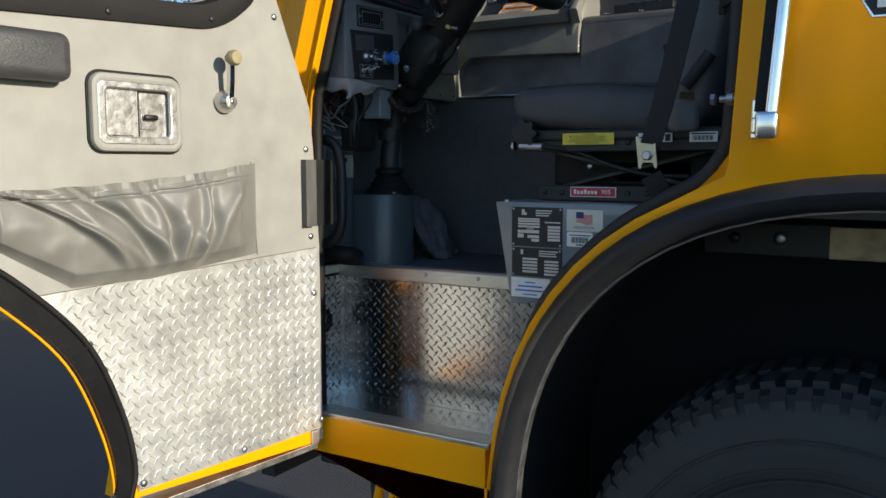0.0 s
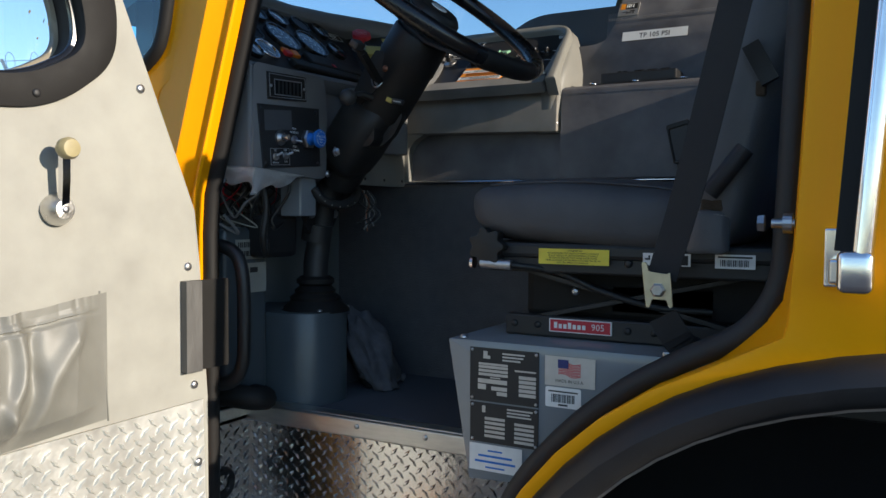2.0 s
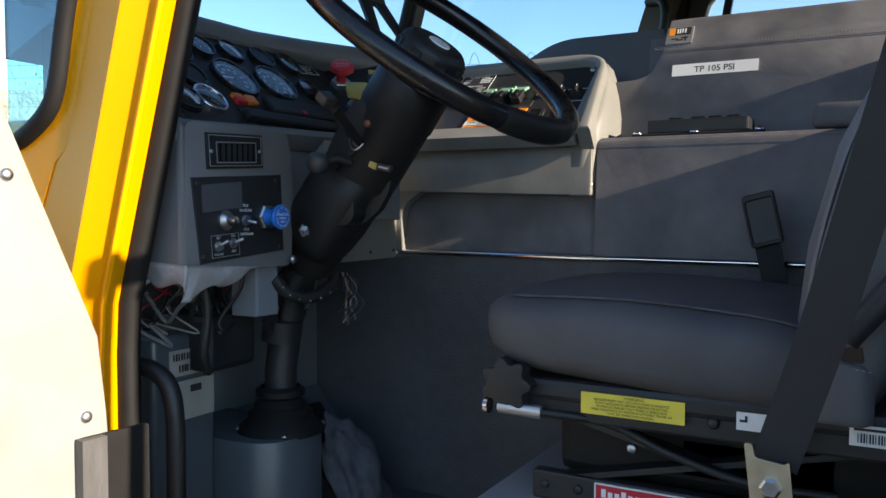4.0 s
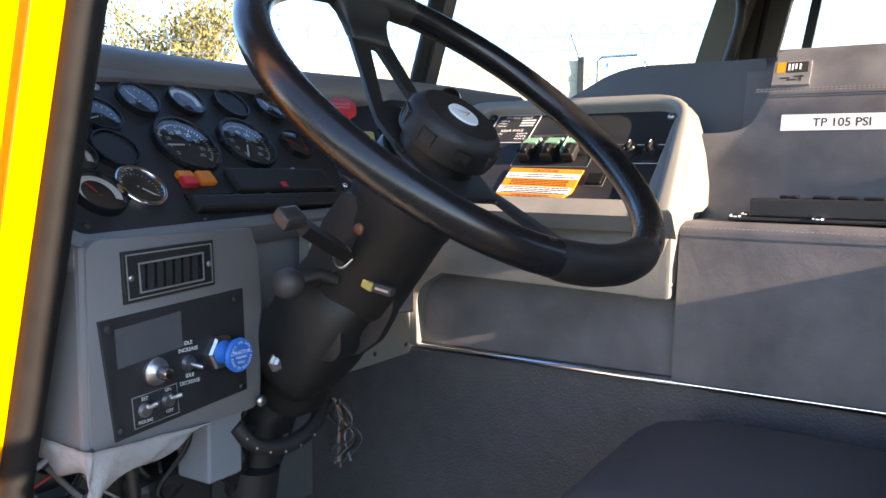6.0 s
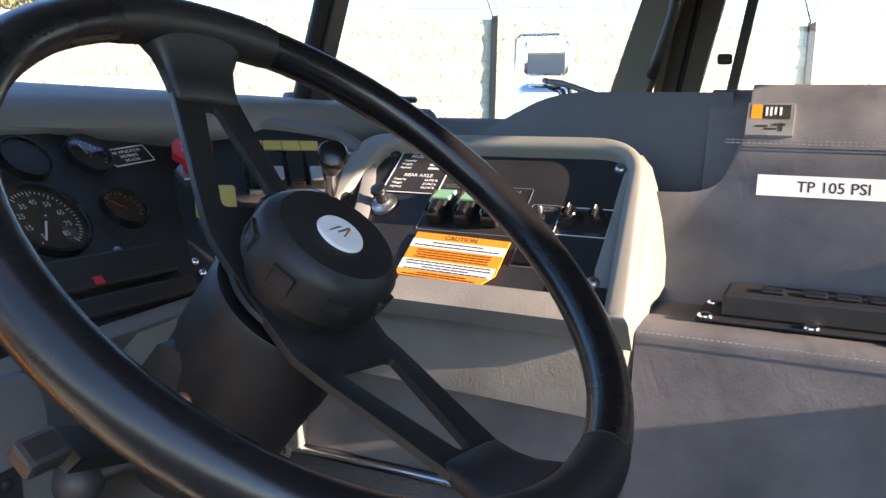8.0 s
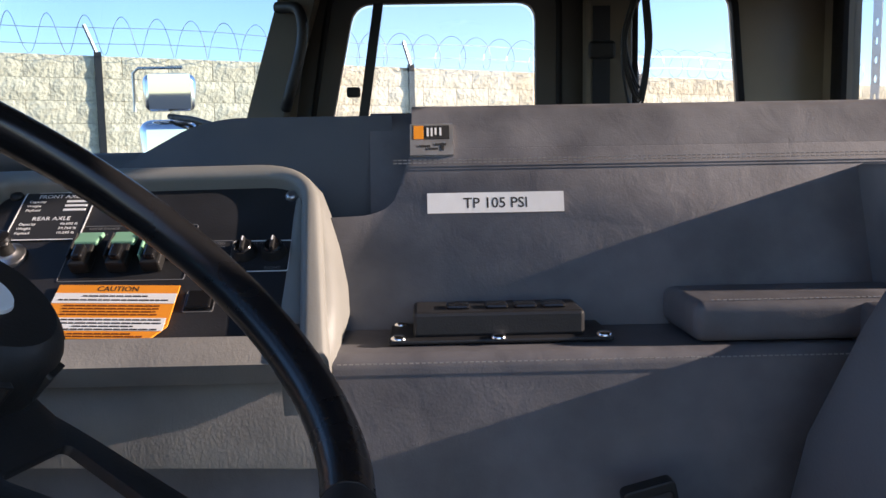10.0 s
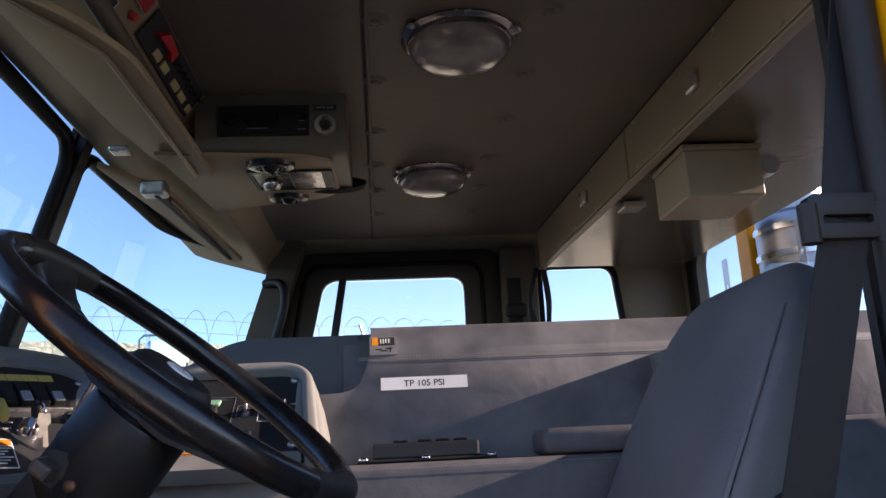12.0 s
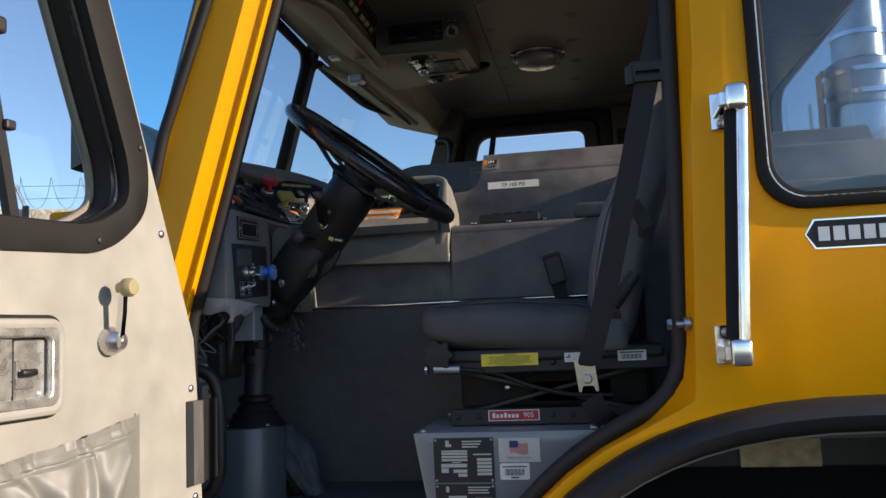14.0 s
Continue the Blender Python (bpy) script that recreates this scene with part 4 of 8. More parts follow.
part("wing_surround", sheet(wing_band, [], WNF, -0.03, 0.008, 0.003), DASHGREY, dash, smooth=40)
tb = bmesh.new()
rows_ = []
for y, xc, lip in ((1.80, -1.650, 0.042), (2.10, -1.650, 0.042), (2.25, -1.645, 0.040), (2.37, -1.606, 0.030), (2.44, -1.574, 0.022), (2.505, -1.545, 0.014), (2.56, -1.522, 0.012), (2.62, -1.503, 0.012), (2.70, -1.486, 0.014), (2.80, -1.474, 0.02), (2.96, -1.456, 0.02)):
    rows_.append([tb.verts.new(p) for p in ((-1.80, y, 2.18), (-1.80, y, 2.320), (-1.74, y, 2.318), (xc, y, 2.300), (xc + 0.6 * lip, y, 2.290), (xc + 0.95 * lip, y, 2.274), (xc + lip, y, 2.262), (xc + 0.6 * lip, y, 2.248), (xc - 0.04, y, 2.225))])
for a, c in zip(rows_, rows_[1:]):
    for k in range(8):
        tb.faces.new((a[k], a[k + 1], c[k + 1], c[k]))
tb.faces.new(rows_[0][::-1])
tb.faces.new(rows_[-1])
part("dash_top", tb, DASHGREY, dash, "grey padded dash top", smooth=50)
part("dash_end", tube(smoothline([(-1.72, 1.79, 2.29), (-1.66, 1.80, 2.275), (-1.62, 1.805, 2.235), (-1.56, 1.80, 2.17)], 6), 0.03, 10), DASHGREY, dash, smooth=60)
part("far_dash_top", box(-1.80, -1.10, 2.96, 4.06, 2.20, 2.285, 0.02), DASHGREY, dash, "far half of the dash top", smooth=50)
lowerface = sheet(rounded([(1.811, 1.828), (2.058, 1.822), (2.062, 1.96), (2.056, 2.03), (2.045, 2.056), (1.811, 2.056)], [0.02, 0.02, 0.01, 0.02, 0.0, 0.02]), [], axes((-1.384, 0, 0), (0, 1, 0), (0, 0, 1)), -0.10, 0.0, 0.012)
part("lower_face", lowerface, DASHGREY, dash, smooth=40)
part("column_face", sheet([(2.04, 1.90), (2.31, 1.90), (2.31, 2.062), (2.04, 2.035)], [], axes((-1.438, 0, 0), (0, 1, 0), (0, 0, 1)), -0.03, 0.0, 0.004), DASHGREY, dash)
part("wing_face", sheet([(0, 1.90), (0.10, 1.90), (0.10, 2.068), (0.0, 2.062)], [], axes((-1.425, 2.312, 0), (0.62, 0.785, 0), (0, 0, 1)), -0.03, 0.0, 0.004), DASHGREY, dash)
part("lower_panel", sheet(rounded([(2.19, 1.816), (2.456, 1.816), (2.456, 1.965), (2.43, 2.06), (2.19, 2.06)], [0.004, 0.012, 0.01, 0.01, 0]), [], axes((-1.412, 0, 0), (0, 1, 0), (0, 0, 1)), -0.02, 0.0, 0.003), CREAM, dash, "cream-grey lower dash panel", smooth=40)
for y in (2.26, 2.35, 2.44):
    screw(axes((-1.412, y, 1.832), (0, 1, 0), (0, 0, 1)), 0.004, dash, BLACKMETAL, 0.002)
part("lower_shelf", box(-1.52, -1.39, 1.80, 2.05, 2.02, 2.052, 0.01), DASHGREY, dash)
part("outer_cheek", box(-1.56, -1.387, 1.804, 1.820, 1.830, 2.050, 0.006), DASHGREY, dash)

# ---- steering wheel and column ----
SWN = Vector((0.624, -0.082, 0.777)).normalized()
SWC = Vector((-1.103, 2.095, 2.199))
swu = Vector((0, 1, 0)) - SWN * SWN.y
SWF = axes(SWC, swu.normalized(), SWN.cross(swu.normalized()))
R0 = 0.251
wheel = thing("steering_wheel", "large worn black two-spoke truck steering wheel", "steering wheel", tuple(SWC))
part("rim", tube([SWF @ Vector((R0 * math.cos(a), R0 * math.sin(a), 0)) for a in [2 * math.pi * i / 72 for i in range(72)]], 0.0185, 14, closed=True), GLOSSBLACK, wheel, "smooth black plastic rim", smooth=70)
part("hub", lathe([(0.0, -0.068), (0.048, -0.068), (0.048, -0.046), (0.0595, -0.045), (0.0605, -0.040), (0.0585, -0.018), (0.0555, -0.0125), (0.0500, -0.0075), (0.0470, -0.0055), (0.0, -0.004)], SWF, 48), BLACK, wheel, "round black padded hub cap", smooth=24)
part("badge", lathe([(0.0, 0.0), (0.0195, 0.0), (0.0185, 0.002), (0.0, 0.0026)], at(SWF, 0, -0.002, -0.0045), 28), WHITE, wheel, "pale oval badge", smooth=50)
bars([(-0.010, 0.004, 0.004, 0.0055), (-0.004, 0.000, 0.011, 0.0015)], at(SWF, 0, -0.002, -0.0018), DULLCHROME, wheel, "badge_mark", 0.0003)
part("badge_flash", box(-0.004, 0.009, -0.0045, -0.003, 0.0, 0.0003, m=at(SWF, 0, -0.002, -0.0018, 20)), AMBER, wheel)
for a in range(8, 368, 45):
    rm_ = SWF @ Matrix.Rotation(radians(a), 4, "Z") @ Matrix.Translation((0.0592, 0, -0.0295)) @ Matrix.Rotation(radians(5), 4, "Y") @ Matrix.Scale(0.85, 4)
    part("hub_slot_lip", sheet(rrect(-0.011, -0.012, 0.011, 0.012, 0.002, 2), [rrect(-0.008, -0.0095, 0.0085, 0.0095, 0.001, 2)], rm_ @ Matrix.Rotation(radians(90), 4, "Y") @ Matrix.Rotation(radians(180), 4, "Z"), -0.004, 0.0022, 0.0006), BLACK, wheel)
    part("hub_slot", sheet(rrect(-0.008, -0.0095, 0.0085, 0.0095, 0.001, 2), [], rm_ @ Matrix.Rotation(radians(90), 4, "Y") @ Matrix.Rotation(radians(180), 4, "Z"), -0.004, 0.0006), INK, wheel, "dark moulded recess")


def dished(bm, m):
    """Bends a flat spoke so that it climbs from under the hub to the rim."""
    inv = m.inverted()
    for v in bm.verts:
        p = inv @ v.co
        p.z += 0.27 * max(0.0, p.x - 0.06)
        v.co = m @ p
    return bm


part("spoke_plate", lathe([(0.0, -0.066), (0.056, -0.066), (0.058, -0.069), (0.056, -0.072), (0.0, -0.072)], SWF, 36), BLACK, wheel, "flat steel plate under the hub", smooth=40)
for ang in (78, -100):
    SF = SWF @ Matrix.Rotation(radians(ang), 4, "Z")
    outer_ = smoothline([(0.0, -0.052, 0), (0.05, -0.0515, 0), (0.09, -0.048, 0), (0.14, -0.040, 0), (0.206, -0.031, 0)], 4)
    edge_a = [(p.x, p.y) for p in outer_]
    edge_b = [(p.x, -p.y) for p in reversed(outer_)]
    slot_ = rounded([(0.085, -0.029), (0.180, -0.006), (0.180, 0.006), (0.085, 0.029)], [0.006, 0.005, 0.005, 0.006])
    sp = dished(sheet(edge_a + edge_b, [slot_], SF, -0.071, -0.064, 0.002), SF)
    part("spoke", sp, BLACK, wheel, "flat black spoke with a tapered cut-out", smooth=30)
    radial = SF @ Matrix(((0, 0, 1, 0), (0, 1, 0, 0), (1, 0, 0, 0), (0, 0, 0, 1)))
    neck = pillow([(0.183, -0.034, 0.003, 0.028), (0.186, -0.033, 0.008, 0.032), (0.200, -0.029, 0.010, 0.0335), (0.214, -0.022, 0.012, 0.036), (0.226, -0.013, 0.014, 0.043), (0.236, -0.006, 0.0165, 0.054), (0.244, -0.002, 0.0175, 0.066), (0.249, 0.0, 0.014, 0.070)], radial, 36, 0.62)
    sleeve = tube([SF @ Vector((R0 * math.cos(radians(q)), R0 * math.sin(radians(q)), 0)) for q in range(-19, 20, 2)], lambda f: 0.0188 + 0.0022 * math.sin(math.pi * f) ** 0.4, 16)
    part("spoke_boot", merge(neck, sleeve), BLACK, wheel, "moulded rubber joint at the rim", smooth=60)
part("rim_seam", tube([SWF @ Matrix.Rotation(radians(-107), 4, "Z") @ Matrix.Rotation(radians(26), 4, "Z") @ Vector((R0 + 0.0188 * math.cos(k * math.pi / 8), 0.0, 0.0188 * math.sin(k * math.pi / 8))) for k in range(16)], 0.0008, 5, closed=True), BLACK, wheel, "moulding seam round the rim")

colm = thing("steering_column", "bulky black plastic steering column with levers", "steering column", (-1.45, 2.105, 1.29))
p0 = SWC - SWN * 0.045
CF = axes(p0, swu.normalized(), SWN.cross(swu.normalized()))
part("upper_shroud", lathe([(0.0, -0.034), (0.058, -0.034), (0.064, -0.030), (0.0665, -0.034), (0.068, -0.10), (0.066, -0.105), (0.066, -0.225), (0.055, -0.245), (0.0, -0.245)], CF, 40), BLACK, colm, smooth=40)
part("lower_shroud", lathe([(0.0, -0.145), (0.054, -0.15), (0.059, -0.165), (0.059, -0.25), (0.051, -0.27), (0.050, -0.43), (0.040, -0.45), (0.0, -0.45)], CF, 36), BLACK, colm, smooth=40)
part("column_tube", tube([CF @ Vector((0, 0, -0.3)), CF @ Vector((0.0, 0.01, -0.5)), (-1.452, 2.107, 1.62), (-1.453, 2.107, 1.50)], 0.030, 14), BLACKMETAL, colm, smooth=60)
part("boot", lathe([(0.036, 0.085), (0.046, 0.078), (0.046, 0.068), (0.038, 0.062), (0.050, 0.050), (0.048, 0.044), (0.062, 0.034), (0.060, 0.026), (0.078, 0.010), (0.084, 0.0)], axes((-1.453, 2.107, 1.505), (1, 0, 0), (0, 1, 0)), 28, cap=False), RUBBER, colm, "ribbed black rubber boot", smooth=50)
pedst = thing("column_pedestal", "blue-grey painted metal pedestal under the steering column", "pedestal", (-1.47, 2.10, 1.29))
part("casing", sheet(rounded([(-1.72, 1.995), (-1.385, 1.995), (-1.37, 2.175), (-1.72, 2.175)], [0, 0.085, 0.085, 0], 8), [], XY, 1.29, 1.508, 0.006), DARKPED, pedst, smooth=40)

# ---- seat ----
ped = thing("seat_pedestal", "blue-grey painted steel seat box with maker's plates", "seat pedestal", (-0.6, 2.1, 1.24))
part("casing", sheet(rounded([(-0.925, 1.235), (-0.835, 1.24), (-0.70, 1.375), (-0.55, 1.45), (-0.25, 1.49), (-0.25, 1.502), (-0.972, 1.502)], [0, 0, 0, 0, 0, 0, 0.004]), [], axes((0, 1.905, 0), (1, 0, 0), (0, 0, 1)), -0.46, 0.0, 0.005), PEDGREY, ped, smooth=40)
for x, y in ((-0.952, 1.93), (-0.952, 2.30)):
    screw(axes((x, y, 1.502), (1, 0, 0), (0, 1, 0)), 0.008, ped, STEEL, 0.006, "bolt")
seat = thing("driver_seat", "blue-grey vinyl suspension driver's seat with a tall backrest", "driver seat", (-0.65, 2.17, 1.502))
part("base_rail", box(-0.90, -0.36, 2.012, 2.036, 1.503, 1.545, 0.004), BLACKMETAL, seat)
part("base_rail", box(-0.90, -0.36, 2.30, 2.324, 1.503, 1.545, 0.004), BLACKMETAL, seat)
part("top_rail", box(-0.92, -0.37, 1.975, 2.0, 1.632, 1.672, 0.004), BLACKMETAL, seat)
part("top_rail", box(-0.92, -0.37, 2.34, 2.365, 1.632, 1.672, 0.004), BLACKMETAL, seat)
for y in (2.024, 2.312):
    part("scissor_arm", tube([(-0.86, y, 1.635), (-0.44, y, 1.535)], 0, flat=(0.008, 0.034, (0, 1, 0))), BLACKMETAL, seat)
    part("scissor_arm", tube([(-0.86, y + 0.012, 1.535), (-0.44, y + 0.012, 1.635)], 0, flat=(0.008, 0.034, (0, 1, 0))), BLACKMETAL, seat)
part("seat_pan", box(-0.93, -0.38, 1.965, 2.40, 1.66, 1.69, 0.008), BLACKMETAL, seat)
BKF = Matrix.Translation((-0.615, 2.168, 1.74)) @ Matrix.Rotation(radians(21), 4, "Y")


lev = [(z * 1.05, xc, hx, hy) for z, xc, hx, hy in [(0.0, 0.118, 0.03, 0.19), (0.015, 0.114, 0.052, 0.212), (0.05, 0.108, 0.062, 0.222), (0.15, 0.088, 0.070, 0.228), (0.27, 0.074, 0.071, 0.234), (0.38, 0.078, 0.065, 0.232), (0.46, 0.083, 0.060, 0.224), (0.52, 0.088, 0.054, 0.208), (0.56, 0.092, 0.047, 0.188), (0.585, 0.096, 0.038, 0.162), (0.597, 0.099, 0.026, 0.135), (0.602, 0.10, 0.012, 0.105)]]
clev = [(-0.966, 1.768, 0.014, 0.17), (-0.960, 1.766, 0.030, 0.20), (-0.946, 1.758, 0.046, 0.222), (-0.915, 1.751, 0.060, 0.234), (-0.868, 1.750, 0.066, 0.240), (-0.75, 1.746, 0.072, 0.241), (-0.673, 1.740, 0.074, 0.240), (-0.58, 1.735, 0.072, 0.238), (-0.52, 1.728, 0.062, 0.234), (-0.48, 1.722, 0.048, 0.225), (-0.462, 1.718, 0.028, 0.2)]
part("cushion", pillow(clev, axes((0, 2.185, 0), (0, 0, 1), (0, 1, 0)) @ Matrix.Diagonal((1, 1, -1, 1)), e=0.55), CUSHION, seat, "worn dark grey vinyl cushion", smooth=80)
part("backrest", pillow(lev, BKF), SEATVINYL, seat, "tall blue-grey vinyl backrest", smooth=80)
belt = thing("seat_belt", "black webbing seat belt hanging from the door pillar", "seat belt", (-0.561, 1.878, 1.60))
part("webbing", tube(smoothline([(-0.388, 1.80, 2.285), (-0.447, 1.83, 2.045), (-0.510, 1.865, 1.80), (-0.558, 1.885, 1.64)], 6), 0, flat=(0.049, 0.004, (0, 1, 0))), BELT, belt)
part("shoulder_webbing", tube([(-0.388, 1.803, 2.285), (-0.325, 1.828, 2.52), (-0.245, 1.845, 2.84)], 0, flat=(0.048, 0.004, (0, 1, 0))), BELT, belt)
part("guide_loop", sheet(rrect(-0.430, 2.266, -0.350, 2.312, 0.010), [rrect(-0.416, 2.281, -0.364, 2.290, 0.003)], axes((0, 1.803, 0), (1, 0, 0), (0, 0, 1)), -0.004, 0.012, 0.003), BLACK, belt, smooth=50)
for x in (-0.428, -0.352):
    part("guide_pin", lathe([(0.0, 0.0), (0.010, 0.0), (0.010, 0.040), (0.0, 0.040)], axes((x, 1.797, 2.262), (1, 0, 0), (0, 1, 0)), 12), BLACK, belt, smooth=50)
part("anchor_plate", sheet(rounded([(-0.588, 1.665), (-0.580, 1.665), (-0.576, 1.650), (-0.546, 1.646), (-0.541, 1.650), (-0.535, 1.592), (-0.541, 1.590), (-0.546, 1.604), (-0.570, 1.604), (-0.573, 1.590), (-0.579, 1.590)], 0.003, 3), [], axes((0, 1.872, 0), (1, 0, 0), (0, 0, 1)), 0, 0.005, 0.001), BRASS, belt, "hooked brass-toned steel anchor plate")
part("bolt", lathe([(0.0, 0.010), (0.009, 0.010), (0.012, 0.008), (0.012, 0.0)], axes((-0.559, 1.867, 1.620), (1, 0, 0), (0, 0, 1)), 6), STEEL, belt)

# ---- door ----
DA = radians(6.5)
DRF = axes((-1.402, 1.70, 0), (math.sin(DA), math.cos(DA), 0), (0, 0, 1))   # first axis runs towards the hinge; the face looks back
drv = thing("driver_door", "open cab door lined with pale grey vinyl and tread plate", "door", (-1.44, 1.3, 0.84))
cut = [(-0.60, 0.86), (-0.585, 0.93), (-0.608, 1.054), (-0.676, 1.217), (-0.79, 1.345), (-0.90, 1.425), (-1.06, 1.47)]
douter = [(-0.035, 0.835), (-0.035, 0.90), (-0.085, 0.98), (-0.09, 1.4), (-0.105, 1.65), (-0.12, 1.745), (-0.150, 1.80), (-0.17, 1.855), (-1.06, 1.855), (-1.06, 1.47)] + list(reversed(cut[:-1]))
winh = rounded([(-0.99, 1.935), (-0.345, 1.945), (-0.250, 2.02), (-0.268, 2.13), (-0.415, 2.50), (-0.99, 2.50)], [0.06, 0.07, 0.05, 0.05, 0.07, 0.07])
part("shell", sheet(douter, [], DRF, -0.082, -0.004, 0.004), YELLOW, drv, "yellow painted outer shell")
liner_lo = 1.372
lin = [(-0.014, 1.378), (-0.030, 1.64), (-0.040, 1.745), (-0.064, 1.805), (-0.180, 2.09), (-0.340, 2.485), (-1.05, 2.56), (-1.05, 1.48), (-0.90, 1.432), (-0.80, 1.355), (-0.792, 1.342)]
part("vinyl_liner", sheet(lin, [winh], DRF, -0.004, 0.006, 0.004), DOORVINYL, drv, "pale grey vinyl lining")
plate = [(-0.004, 0.875), (-0.016, 1.376), (-0.79, 1.340), (-0.676, 1.215), (-0.608, 1.052), (-0.585, 0.93), (-0.565, 0.876)]
tpl = part("tread_plate", sheet(plate, [], DRF, -0.004, 0.003), TREAD, drv, "bright aluminium tread plate")
tagged(part("raised_lozenges", lugs(-0.79, -0.01, 0.88, 1.37, at(DRF, 0, 0, 0.003), lambda x, y: y < 1.365 + (x + 0.01) * 0.042 and x > -0.57 - max(0, (y - 0.93)) ** 1.4 * 0.55), TREAD, tpl), kind="stuff")

# ---- wheel ----
TC = Vector((-0.14, 1.80, 0.588))
TW = axes(TC, (1, 0, 0), (0, 0, 1))
tyre = thing("truck_wheel", "large dark off-road truck wheel inside the arch", "wheel", (TC.x, TC.y, GROUND))
part("tyre", lathe([(0.29, -0.31), (0.40, -0.35), (0.50, -0.345), (0.535, -0.32), (0.545, -0.16), (0.535, 0.0), (0.50, 0.030), (0.40, 0.040), (0.29, 0.01)], TW, 72, cap=False), TYRE, tyre, smooth=40)
part("rim", lathe([(0.29, -0.02), (0.27, -0.06), (0.15, -0.10), (0.0, -0.10)], TW, 40, cap=False), BLACKMETAL, tyre, smooth=40)

# ---- ceiling things ----
def dome_light(x, y):
    th = thing("dome_light", "round chrome-rimmed ceiling light with a frosted lens, unlit", "ceiling light", (x, y, 2.828), group="ceiling lights")
    m = axes((x, y, 2.828), (1, 0, 0), (0, -1, 0))
    part("rim", lathe([(0.088, 0.0), (0.107, 0.0), (0.109, 0.004), (0.104, 0.008), (0.0985, 0.010), (0.0975, 0.018), (0.093, 0.019)], m, 48, cap=False), RIMCHROME, th, "chrome rim", smooth=35)
    part("lens", lathe([(0.0955, 0.012), (0.0945, 0.026), (0.086, 0.038), (0.066, 0.048), (0.036, 0.054), (0.0, 0.056)], m, 48), LENS, th, "moulded glass lens", smooth=60)
    for k in range(3):
        part("rim_lug", sheet(rrect(-0.012, -0.009, 0.012, 0.009, 0.004), [], m @ Matrix.Rotation(radians(25 + 120 * k), 4, "Z") @ Matrix.Translation((0.108, 0, 0)), 0.0, 0.010, 0.002), RIMCHROME, th)
        part("rim_screw", lathe([(0.005, 0.0), (0.005, 0.004), (0.003, 0.006), (0.0, 0.006)], m @ Matrix.Rotation(radians(25 + 120 * k), 4, "Z") @ Matrix.Translation((0.110, 0, 0.009)), 10), STEEL, th, smooth=50)
    fl = None
    for k in range(-6, 7):
        fl = box(0.070, 0.084, -0.0008, 0.0008, -0.0006, 0.0010, m=m @ Matrix.Rotation(radians(90 + 3.5 * k), 4, "Z") @ Matrix.Translation((0, 0, 0.0795)) @ Matrix.Rotation(radians(27), 4, "Y"), bm=fl)
    tagged(part("lens_flutes", fl, LENS, th, "moulded flutes in the lens"), kind="stuff")
    return th


dl = dome_light(-0.69, 2.42)
copy_thing(dl, Matrix.Translation((-0.695, 3.19, 2.828)))
def letters(items, material, parent, name="lettering", depth=0.0001, joined=False):
    """Several short words as one mesh: (text, size, frame)."""
    b = None
    for text, size, m in items:
        cu = bpy.data.curves.new(name, "FONT")
        cu.body, cu.size, cu.align_x, cu.align_y, cu.extrude, cu.resolution_u = text, size, "CENTER", "CENTER", depth, 2
        tmp = bpy.data.objects.new("tmp_text", cu)
        scene.collection.objects.link(tmp)
        me = bpy.data.meshes.new_from_object(tmp.evaluated_get(bpy.context.evaluated_depsgraph_get()))
        bpy.data.objects.remove(tmp)
        bpy.data.curves.remove(cu)
        q = bmesh.new()
        q.from_mesh(me)
        bpy.data.meshes.remove(me)
        bmesh.ops.transform(q, matrix=m, verts=q.verts)
        if joined:
            b = merge(b, q)
        else:
            last = part(name, q, material, parent)
    return tagged(part(name, b, material, parent), kind="stuff") if joined else last


def outline_bars(x0, y0, x1, y1, w, m, material, parent, name="panel_line"):
    return part(name, sheet(rrect(x0, y0, x1, y1, 0.003, 3), [rrect(x0 + w, y0 + w, x1 - w, y1 - w, 0.002, 3)], m, 0.0002, 0.0008), material, parent)


# ---- door fittings ----
sur_o = rounded([(-1.03, 1.872), (-0.315, 1.910), (-0.203, 2.0), (-0.200, 2.105), (-0.348, 2.47), (-0.42, 2.535), (-1.03, 2.535)], [0.05, 0.08, 0.06, 0.04, 0.05, 0.05, 0.05], 7)
sur_i = rounded([(-0.97, 1.938), (-0.355, 1.958), (-0.258, 2.015), (-0.262, 2.09), (-0.425, 2.48), (-0.97, 2.48)], [0.06, 0.07, 0.05, 0.04, 0.07, 0.07], 7)
part("window_reveal", sheet([(-0.63 + (x + 0.63) * 1.035, 2.2 + (y - 2.2) * 1.045) for x, y in sur_i], [sur_i], DRF, -0.085, 0.002), RUBBER, drv, "deep black reveal round the door glass", smooth=40)
part("window_surround", sheet(sur_o, [sur_i], DRF, 0.002, 0.014, 0.006), RUBBER, drv, "wide black rubber window surround", smooth=40)
part("surround_lip", tube([DRF @ Vector((x, y, -0.02)) for x, y in sur_i], 0.008, 6, closed=True), GLOSSBLACK, drv, smooth=60)
part("glass_channel", tube([DRF @ Vector((x, y, -0.080)) for x, y in sur_i], 0.010, 6, closed=True), OLIVE, drv, smooth=60)
dg = part("door_glass", sheet(sur_i, [], DRF, -0.077, -0.073), GLASS, drv)
dg.visible_shadow = False
bar = part("vent_bar", tube([DRF @ Vector((-0.470, 1.965, -0.064)), DRF @ Vector((-0.585, 2.48, -0.064))], 0, flat=(0.022, 0.016, (1, 0, 0))), BLACKMETAL, drv)
part("vent_latch", box(-0.550, -0.510, 2.275, 2.305, -0.066, -0.036, 0.006, m=DRF), BLACK, bar)
